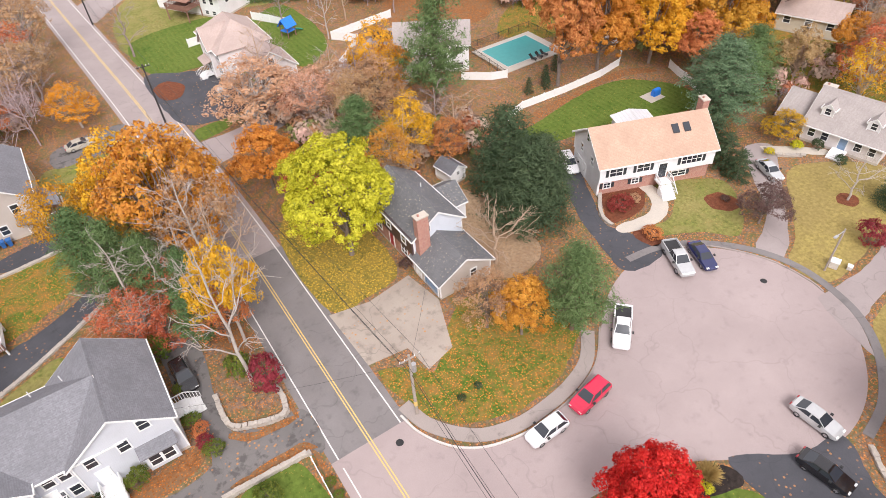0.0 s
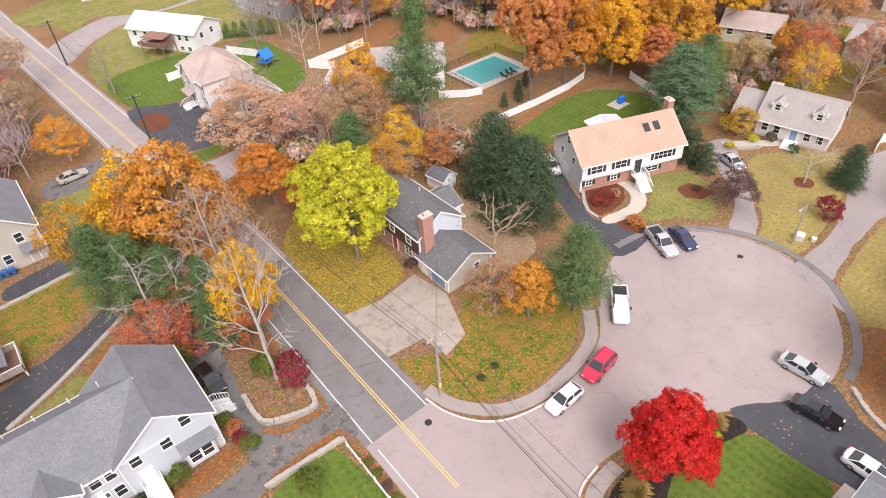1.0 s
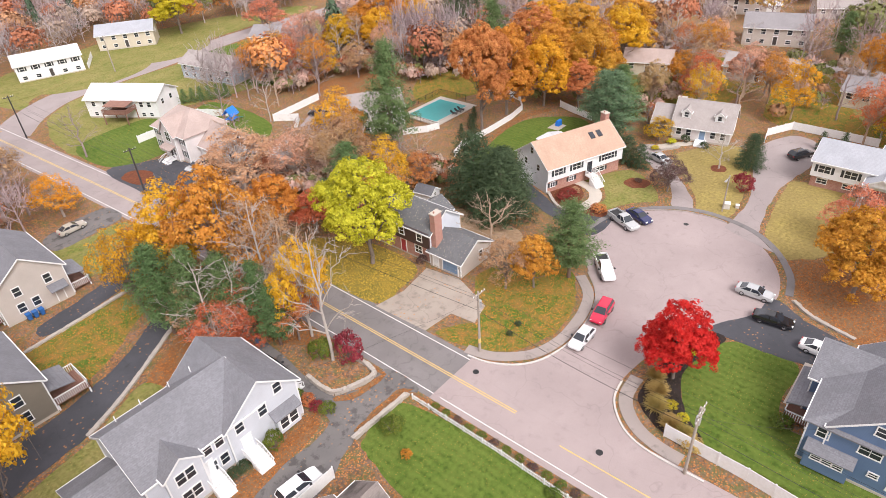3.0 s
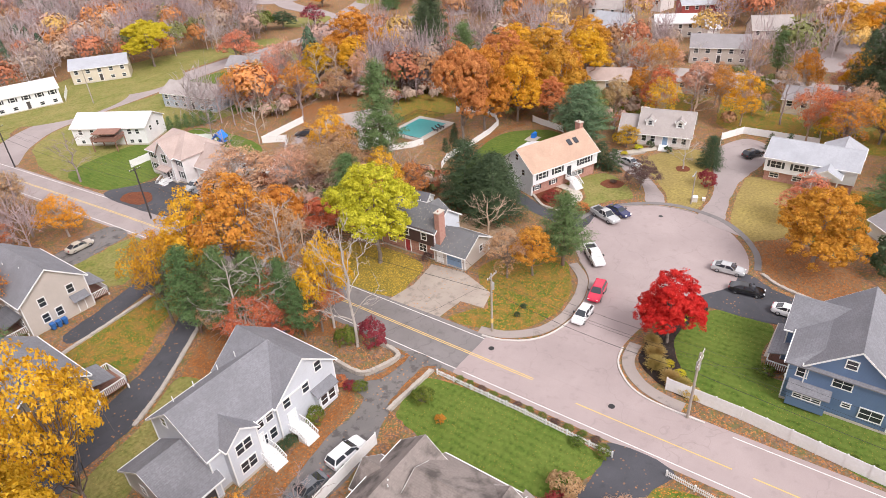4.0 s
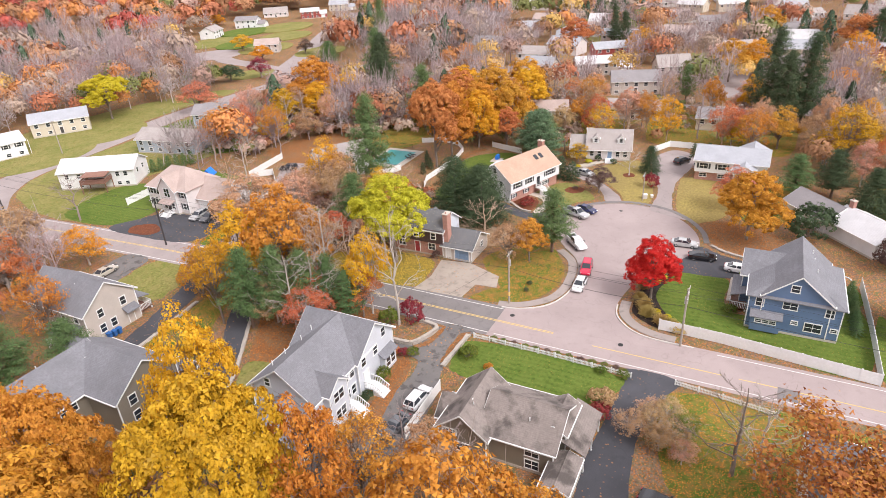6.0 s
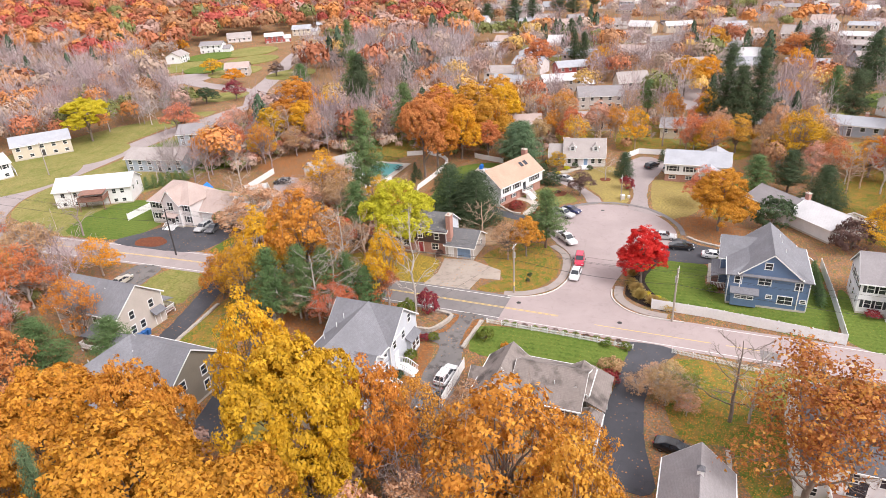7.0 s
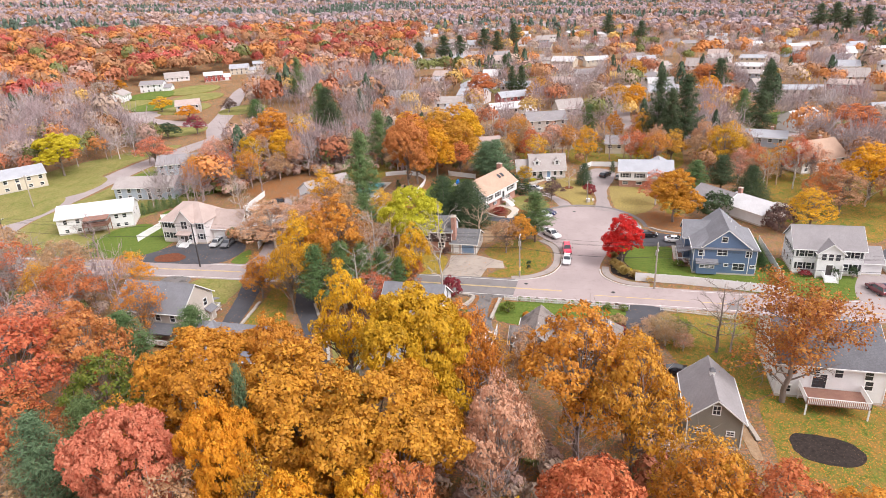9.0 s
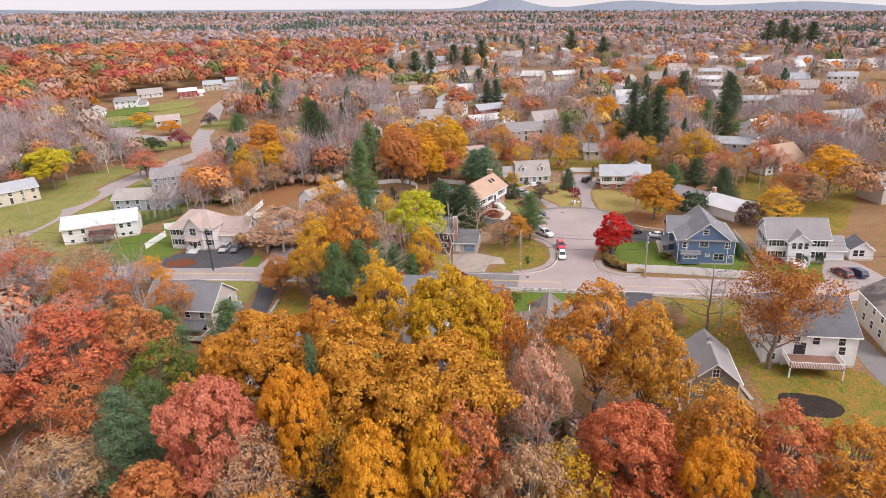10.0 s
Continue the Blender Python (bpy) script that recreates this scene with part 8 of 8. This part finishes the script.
car("sedan", "silver sedan at the edge of the turning place", 43.9, 8.5, -88, SILVER)
car("sedan", "black sedan on a dark drive", 39.8, 5.0, -84, BLACK_CAR)
car("sedan", "white sedan on a dark drive", 37.4, -1.0, -91, WHITE_CAR)
car("suv", "black car on a stained drive", -3.4, 48.6, -86, BLACK_CAR)
car("suv", "white sport utility car beside a white house", 53.2, 52.4, -114, WHITE_CAR)
car("sedan", "silver sedan on a drive behind a conifer", 73.4, 34.6, -112, SILVER)
car("suv", "white station wagon beside a white fence", -11.8, 33.2, -4, WHITE_CAR)
car("sedan", "dark grey car strewn with leaves beside a fence", -17.4, 33.4, 172, GREY_CAR)
car("sedan", "beige sedan parked off the main road", -3.7, 103.6, 4, BEIGE_CAR)
car("suv", "silver car before a double garage", 21.9, 106.4, -176, SILVER)
car("suv", "black and silver car before a double garage", 22.0, 103.4, -174, GREY_CAR)
car("sedan", "black sedan beside a grey barn", -16.4, 2.6, -100, BLACK_CAR)
car("suv", "black sport utility car at the end of a long drive", 88.4, 15.0, -30, BLACK_CAR)
car("suv", "silver sport utility car beside a white house", 86.8, 11.0, -10, SILVER)
car("suv", "dark sport utility car on a gravel drive", 53.4, 107.0, 115, BLACK_CAR)
car("suv", "maroon car on a pale drive", 17.0, -34.2, 20, MAROON_CAR)
car("suv", "dark blue car on a pale drive", 17.2, -37.0, 20, NAVY)

# ---- fences and walls ----


def fence(label, pts, high=1.8, step=2.4, kind="solid", mat="vinyl"):
    """Posts with caps and panels between them."""
    root = thing("fence", label, "fence")
    post_key, pts = ("post", high, mat), [Vector(p) for p in pts]

    def post_mesh():
        bm = bmesh.new()
        w = 0.065 if kind != "mesh" else 0.03
        box(bm, -w, w, -w, w, -0.1, high + 0.06)
        put(bm, [(-w - 0.02, -w - 0.02, high + 0.06), (w + 0.02, -w - 0.02, high + 0.06), (w + 0.02, w + 0.02, high + 0.06), (-w - 0.02, w + 0.02, high + 0.06), (0, 0, high + 0.18)], [(0, 3, 2, 1), (0, 1, 4), (1, 2, 4), (2, 3, 4), (3, 0, 4)])
        return mesh_of(bm, "post", M[mat])
    for a, b in zip(pts, pts[1:]):
        d = b - a
        n = max(1, round(d.length / step))
        ln, yaw = d.length / n, math.degrees(math.atan2(d.y, d.x))

        def panel():
            bm = bmesh.new()
            if kind == "solid":
                box(bm, 0.06, ln - 0.06, -0.03, 0.03, high - 0.14, high)
                box(bm, 0.06, ln - 0.06, -0.03, 0.03, 0.06, 0.2)
                box(bm, 0.06, ln - 0.06, -0.018, 0.018, 0.18, high - 0.12)
            elif kind == "picket":
                for z in (0.2, high - 0.22):
                    box(bm, 0, ln, -0.04, -0.0, z, z + 0.09)
                k = int(ln / 0.17)
                for i in range(k):
                    x0 = 0.05 + ln * i / k
                    box(bm, x0, x0 + 0.09, 0.002, 0.025, 0.06, high)
            else:
                box(bm, 0, ln, -0.015, 0.015, high - 0.06, high)
                k = int(ln / 0.22)
                for i in range(k):
                    box(bm, ln * i / k, ln * i / k + 0.025, -0.012, 0.012, 0.02, high - 0.06)
            return mesh_of(bm, "panel", M[mat])
        me = panel()
        for i in range(n):
            p = a + d * (i / n)
            part("panel", me, None, root, at=pose(p.x, p.y, 0, 0, 0, yaw))
            part("post", unit(post_key + (kind,), post_mesh), None, root, at=pose(p.x, p.y, 0, 0, 0, yaw))
    part("post", unit(post_key + (kind,), post_mesh), None, root, at=pose(pts[-1].x, pts[-1].y, 0))
    return root


fence("tall white vinyl fence along the road", [(15.6, 8.2), (15.3, 0), (14.2, -10), (13.2, -18.8)])
fence("tall white vinyl fence between two gardens", [(13.2, -18.8), (26, -18.7), (38.4, -18.3)])
fence("low white picket fence before a lawn", [(3.6, 32.3), (3.5, 20), (3.1, 9.6)], 0.8, 2.4, "picket")
fence("low white picket fence beside a drive", [(3.8, 4.2), (3.2, -1.5), (2.4, -7.6)], 0.8, 2.4, "picket")
fence("white vinyl fence between drive and house", [(-8.8, 31.6), (-18.2, 31.5)], 1.7)
fence("white vinyl fence along a garden bank", [(54, 67.4), (58, 68.8), (66.8, 68.4), (75, 68.6), (80.4, 69.6), (84.6, 73), (86.4, 78), (84, 84)], 1.4)
fence("white vinyl fence behind a white house", [(86.4, 63.6), (85.4, 61.0), (83.4, 54.2)], 1.5)
fence("white vinyl fence across a green lawn", [(21.4, 128.8), (31, 129.3)], 1.7)
fence("white vinyl fence behind a lawn", [(36.6, 133.4), (41.4, 125)], 1.7)
fence("long white vinyl fence along a gravel drive", [(21, 94.4), (30, 96.8), (42, 101.4), (49, 108.4), (45.5, 113), (60, 114.5)], 1.7)
fence("white vinyl fence behind a split-level house", [(91, 22.0), (94.4, 22.6), (100, 19.6), (100, 5)], 1.6)
fence("white vinyl fence beside a raised ranch", [(46, 205), (40, 194)], 1.6)
fence("white vinyl pool fence", [(56, 83), (60, 79.6), (62.6, 78.6)], 1.5)
fence("black metal fence behind the pool", [(62.6, 79), (63.4, 91.8), (78.4, 92), (78.4, 84)], 1.3, 2.4, "mesh", "black")
fence("white vinyl fence beside a white house", [(56, -20), (50, -21.4)], 1.6)


def stone_wall(label, pts, high, seed):
    """A low wall of rough pale stones; each stone a piece of its own."""
    root = thing("stone_wall", label, "wall")
    rng = random.Random(seed)
    kinds = []
    for k in range(5):
        bm = bmesh.new()
        box(bm, -0.5, 0.5, -0.5, 0.5, -0.5, 0.5)
        for v in bm.verts:
            v.co += Vector((rng.uniform(-0.09, 0.09), rng.uniform(-0.09, 0.09), rng.uniform(-0.09, 0.09)))
        kinds.append(mesh_of(bm, "stone", M["stone"]))
    P = curve_through(pts, False, 4)
    run, k = 0.0, 0
    for a, b in zip(P, P[1:]):
        d, yaw = b - a, math.degrees(math.atan2((b - a).y, (b - a).x))
        n = max(1, round(d.length / 0.5))
        for row in range(2):
            for i in range(n):
                p = a + d * ((i + 0.5 * (row % 2) + 0.25) / n)
                part("stone", kinds[k % 5], None, root, at=pose(p.x, p.y, high * (row + 0.5) / 2, 0, 0, yaw + rng.uniform(-5, 5)) @ Matrix.Diagonal((d.length / n * 0.96, rng.uniform(0.42, 0.55), high / 2 * rng.uniform(0.95, 1.12), 1)))
                k += 1


stone_wall("low pale stone wall round a planted bed", [(-1.5, 44.6), (-1.5, 40.4), (0.5, 39.0), (3.4, 38.3), (4.1, 40.2), (4.0, 41.8)], 0.6, 1)
stone_wall("low pale stone wall beside a drive", [(3.7, 33.2), (-4.4, 33.5)], 0.5, 2)
stone_wall("pale stone edge beside a winding drive", [(-3.4, 68.4), (-9.2, 64.6), (-16.4, 60.0), (-22, 57.2)], 0.25, 3)
stone_wall("pale stone edge of a leafy lawn", [(-4.6, 79.6), (-12, 78.6), (-21, 77.6)], 0.3, 4)
stone_wall("low pale wall beside a dark drive", [(53.0, 46.0), (49.4, 42.0), (48.9, 39.6)], 0.35, 5)
stone_wall("pale stone edging round a leaf-covered bed", [(45.6, 4.2), (43.6, 1.4), (42.2, -3.4)], 0.3, 6)
stone_wall("low stone edge beside a barn", [(-14.5, -3.2), (-21, -3.8), (-30, -5.6)], 0.3, 7)
stone_wall("low brick-edged planter before a grey cape house", [(78.2, 38.6), (78.0, 36.4), (80.6, 34.2)], 0.4, 8)
patch("flower_bed", "bare earth bed with leaves inside a stone wall", "flower bed", [(-1.2, 45.4), (-1.2, 40.8), (0.6, 39.4), (3.2, 38.8), (3.8, 41), (3.6, 46)], 0.2, M["earth"])
for pts in ([(3.9, 37.9), (0.4, 38.3), (-1.6, 39.6), (-1.9, 38.9), (0.2, 37.5), (3.9, 37.2)], [(4.6, 33.4), (3.4, 34.6), (0, 34.6), (-3, 34.4), (-3, 33.9), (3.2, 33.6)], [(4.4, 32.6), (4.5, 26), (4.2, 26), (3.9, 32.6)], [(4.2, 42.5), (4.7, 38), (4.3, 37.6), (4.2, 40)], [(-8, 39.6), (-14, 38.6), (-20.5, 38.6), (-20.6, 35.5), (-14, 36.5), (-6, 37.6), (-4.2, 40)]):
    patch("leaf_drift", "drift of orange fallen leaves", "leaves", pts, 0.06, M["litter"])

# ---- poles, wires, lamps ----


def utility_pole(label, x, y, high, mat="pole", arms=2, transformer=False, marker=False):
    root = thing("utility_pole", label, "pole", pose(x, y, 0))
    bm = bmesh.new()
    cylinder(bm, 0, 0, -0.2, high, 0.17, 0.12, 12)
    part("pole", bm, M[mat], root)
    for i in range(arms):
        z = high - 0.35 - i * 0.9
        bm = bmesh.new()
        box(bm, -1.1, 1.1, -0.18, -0.07, z - 0.06, z + 0.06)
        arm = part("cross_arm", bm, M[mat], root)
        for u in (-1.0, -0.5, 0.5, 1.0):
            bm = bmesh.new()
            cylinder(bm, u, -0.12, z + 0.06, z + 0.26, 0.05, 0.035, 8)
            part("insulator", bm, M["trim"], arm)
    if transformer:
        bm = bmesh.new()
        cylinder(bm, 0.36, 0.05, high - 2.6, high - 1.6, 0.24, n=14)
        part("transformer", bm, M["metal"], root)
    if marker:
        bm = bmesh.new()
        cylinder(bm, 0, 0, 1.5, 2.2, 0.185, n=12)
        part("marker_band", bm, M["line_yellow"], root)
    return root


utility_pole("pale wooden utility pole at the street corner", 14.2, 30.9, 9.3, arms=1, transformer=True, marker=True)
utility_pole("wooden utility pole with cross arms by a white fence", 12.6, 4.8, 9.4, arms=2, transformer=True)
utility_pole("dark tarred utility pole beside a drive", 9.4, 102.6, 10.4, "pole_dark", 1)
utility_pole("distant wooden utility pole by a back street", 43.0, 184, 10.0, arms=1)
utility_pole("dark utility pole beside the road", 7.9, 154.4, 10.0, "pole_dark", 1)
utility_pole("wooden utility pole beside the road", 11.6, -42.0, 9.4, arms=1)


def wire(name, label, spans, r=0.017):
    lines = []
    for a, b, sag in spans:
        t = np.linspace(0, 1, 14)[:, None]
        p = np.array(a) * (1 - t) + np.array(b) * t
        p[:, 2] -= (4 * sag * t * (1 - t))[:, 0]
        lines.append((p, np.full(14, r)))
    v, f = tubes(lines, 4)
    return tagged(new(name, raw_mesh(name, v, f, M["black"])), label, "wire")


POLES = ((11.6, -42.0, 9.2), (12.6, 4.8, 9.2), (14.2, 30.9, 9.1), (9.4, 102.6, 10.2), (7.9, 154.4, 9.8))
for u, dz, sag in ((-1.0, 0, 0.7), (-0.5, 0, 0.75), (1.0, 0, 0.7)):
    wire("power_line", "thin black overhead power line", [((a[0] + u, a[1], a[2] + dz), (b[0] + u, b[1], b[2] + dz), sag) for a, b in zip(POLES, POLES[1:])])
wire("telephone_cable", "thick dark overhead telephone cable", [((a[0], a[1], a[2] - 2.6), (b[0], b[1], b[2] - 2.6), 0.8) for a, b in zip(POLES, POLES[1:])], 0.032)
wire("service_cable", "thin cable from pole to houses", [((14.2, 30.9, 8.0), (24.4, 44, 4.2), 0.5), ((12.6, 4.8, 8.0), (21, -5, 5.6), 0.5), ((14.2, 30.9, 8.2), (-5.4, 41, 5.8), 0.5)], 0.014)

lamp = thing("street_lamp", "wooden street lamp pole on the dry lawn", "street lamp", pose(62.4, 19.4, 0))
bm = bmesh.new()
cylinder(bm, 0, 0, -0.2, 6.4, 0.12, 0.09)
part("pole", bm, M["pole"], lamp)
bm = bmesh.new()
box(bm, -1.3, 0, -0.04, 0.04, 6.1, 6.18)
part("arm", bm, M["metal"], lamp)
bm = bmesh.new()
box(bm, -1.8, -1.2, -0.14, 0.14, 6.0, 6.14)
part("lamp_head", bm, M["metal"], lamp)


def utility_box(x, y, w, label="pale green utility box on the grass"):
    root = thing("utility_box", label, "utility box", pose(x, y, 0, 0, 0, 20))
    bm = bmesh.new()
    box(bm, -w / 2, w / 2, -w / 2, w / 2, 0, w)
    part("cabinet", bm, M["kerb"], root)
    bm = bmesh.new()
    box(bm, -w / 2 - 0.04, w / 2 + 0.04, -w / 2 - 0.04, w / 2 + 0.04, w, w + 0.08)
    part("lid", bm, M["trim"], root)


utility_box(63.8, 19.2, 0.9)
utility_box(64.8, 17.9, 0.5, "small white utility box on the grass")


def bin_with_wheels(x, y, yaw, mat, label):
    root = thing("wheeled_bin", label, "bin", pose(x, y, 0.03, 0, 0, yaw))
    bm = bmesh.new()
    put(bm, [(-0.22, -0.25, 0.06), (0.22, -0.25, 0.06), (0.22, 0.25, 0.06), (-0.22, 0.25, 0.06), (-0.3, -0.35, 1.0), (0.3, -0.35, 1.0), (0.3, 0.35, 1.0), (-0.3, 0.35, 1.0)], BOX)
    part("body", bm, mat, root)
    bm = bmesh.new()
    box(bm, -0.33, 0.33, -0.4, 0.4, 1.0, 1.07)
    part("lid", bm, mat, root)
    for s in (-1, 1):
        bm = bmesh.new()
        box(bm, s * 0.26 - 0.04, s * 0.26 + 0.04, 0.16, 0.38, 0, 0.22)
        part("wheel", bm, M["black"], root)


for x, y in ((-1.6, 54.4), (-2.5, 54.3)):
    bin_with_wheels(x, y, 10, M["bin_blue"], "blue wheeled bin at the end of a drive")
for x, y in ((-17.0, 84.2), (-16.2, 84.1), (-17.8, 84.3)):
    bin_with_wheels(x, y, 5, M["bin_blue"], "blue wheeled bin against a beige house")
bin_with_wheels(85.0, 42.0, 10, M["bin_blue"], "blue wheeled bin beside a garage")
bin_with_wheels(85.8, 42.6, 10, M["black"], "black wheeled bin beside a garage")

# manholes
for x, y in ((11.2, 29.2), (9.8, 12.4), (55.6, 22.4)):
    bm = bmesh.new()
    cylinder(bm, x, y, 0, 0.03, 0.38, n=20)
    tagged(part("manhole_cover", bm, M["black"]), "round iron manhole cover in the road", "manhole")

# ---- pool and play things ----
bm = bmesh.new()
box(bm, 63.6, 77.2, 79.8, 90.6, -0.1, 0.12)
tagged(part("pool_deck", bm, M["concrete"]), "pale concrete pool surround", "pool deck", kind="structure")
pool = thing("swimming_pool", "rectangular swimming pool with teal cover", "pool")
bm = bmesh.new()
box(bm, 65.0, 75.6, 81.4, 89.4, -0.1, 0.16)
part("cover", bm, M["pool"], pool)
for a, b, c, d in ((64.8, 75.8, 81.2, 81.4), (64.8, 75.8, 89.4, 89.6), (64.8, 65.0, 81.4, 89.4), (75.6, 75.8, 81.4, 89.4)):
    bm = bmesh.new()
    box(bm, a, b, c, d, 0.1, 0.2)
    part("coping", bm, M["kerb"], pool)
for x, y in ((70.4, 80.6), (71.8, 80.6), (73.0, 80.7)):
    ch = thing("pool_chair", "dark lounge chair beside the pool", "chair", pose(x, y, 0.12, 0, 0, 15))
    bm = bmesh.new()
    box(bm, -0.3, 0.3, -0.5, 0.6, 0.3, 0.38)
    part("seat", bm, M["black"], ch)
    bm = bmesh.new()
    extrude(bm, [(0.6, 0.34), (1.1, 0.8), (1.1, 0.88), (0.6, 0.42)], -0.3, 0.3, "x")
    part("backrest", bm, M["black"], ch)
    for sx in (-0.25, 0.25):
        for sy in (-0.4, 0.5):
            bm = bmesh.new()
            box(bm, sx - 0.03, sx + 0.03, sy - 0.03, sy + 0.03, 0, 0.3)
            part("leg", bm, M["black"], ch)
play = thing("play_set", "covered play set with blue canopy and green slide", "play set", pose(39.5, 120.4, 0, 0, 0, 20))
for sx in (-1, 1):
    for sy in (-1, 1):
        bm = bmesh.new()
        box(bm, sx - 0.08, sx + 0.08, sy - 0.08, sy + 0.08, 0, 2.6)
        part("post", bm, M["wood_deck"], play)
bm = bmesh.new()
extrude(bm, [(-1.4, 2.2), (0, 3.8), (1.4, 2.2), (1.3, 2.1), (0, 3.6), (-1.3, 2.1)], -1.4, 1.4, "x")
part("canopy", bm, M["tarp_blue"], play)
bm = bmesh.new()
box(bm, -1.1, 1.1, -1.1, 1.1, 1.2, 1.32)
part("platform", bm, M["tarp_blue"], play)
bm = bmesh.new()
put(bm, [(1.1, -0.35, 1.3), (1.1, 0.35, 1.3), (3.6, 0.35, 0.25), (3.6, -0.35, 0.25), (1.1, -0.35, 1.1), (1.1, 0.35, 1.1), (3.6, 0.35, 0.05), (3.6, -0.35, 0.05)], [(0, 3, 2, 1), (4, 5, 6, 7), (0, 1, 5, 4), (1, 2, 6, 5), (2, 3, 7, 6), (3, 0, 4, 7)])
part("slide", bm, M["play_green"], play)

# garden arch at the end of the white fence
arch = thing("garden_arch", "white garden arch over a gate", "arch", pose(36.6, -16.0, 0, 0, 0, 70))
v, f = tubes([([(-0.9 * math.cos(a), 0.0, 1.6 + 0.9 * math.sin(a)) for a in np.linspace(0, math.pi, 11)], np.full(11, 0.09))], 6)
part("arch_top", raw_mesh("arch_top", v, f, M["vinyl"], True), None, arch)
for s in (-0.9, 0.9):
    bm = bmesh.new()
    box(bm, s - 0.09, s + 0.09, -0.09, 0.09, 0, 1.62)
    part("post", bm, M["vinyl"], arch)
# picnic patio behind the white ranch
bm = bmesh.new()
box(bm, 75.2, 78.4, 57.2, 59.8, -0.05, 0.06)
tagged(part("patio", bm, M["concrete"]), "small paved patio on the back lawn", "patio", kind="structure")
cov = thing("covered_grill", "grill under a bright blue cover", "grill", pose(77.6, 58.6, 0.06))
bm = bmesh.new()
extrude(bm, [(-0.4, 0.0), (0.4, 0.0), (0.36, 0.9), (0.2, 1.15), (-0.2, 1.15), (-0.36, 0.9)], -0.7, 0.7, "x")
part("cover", bm, M["tarp_blue"], cov)
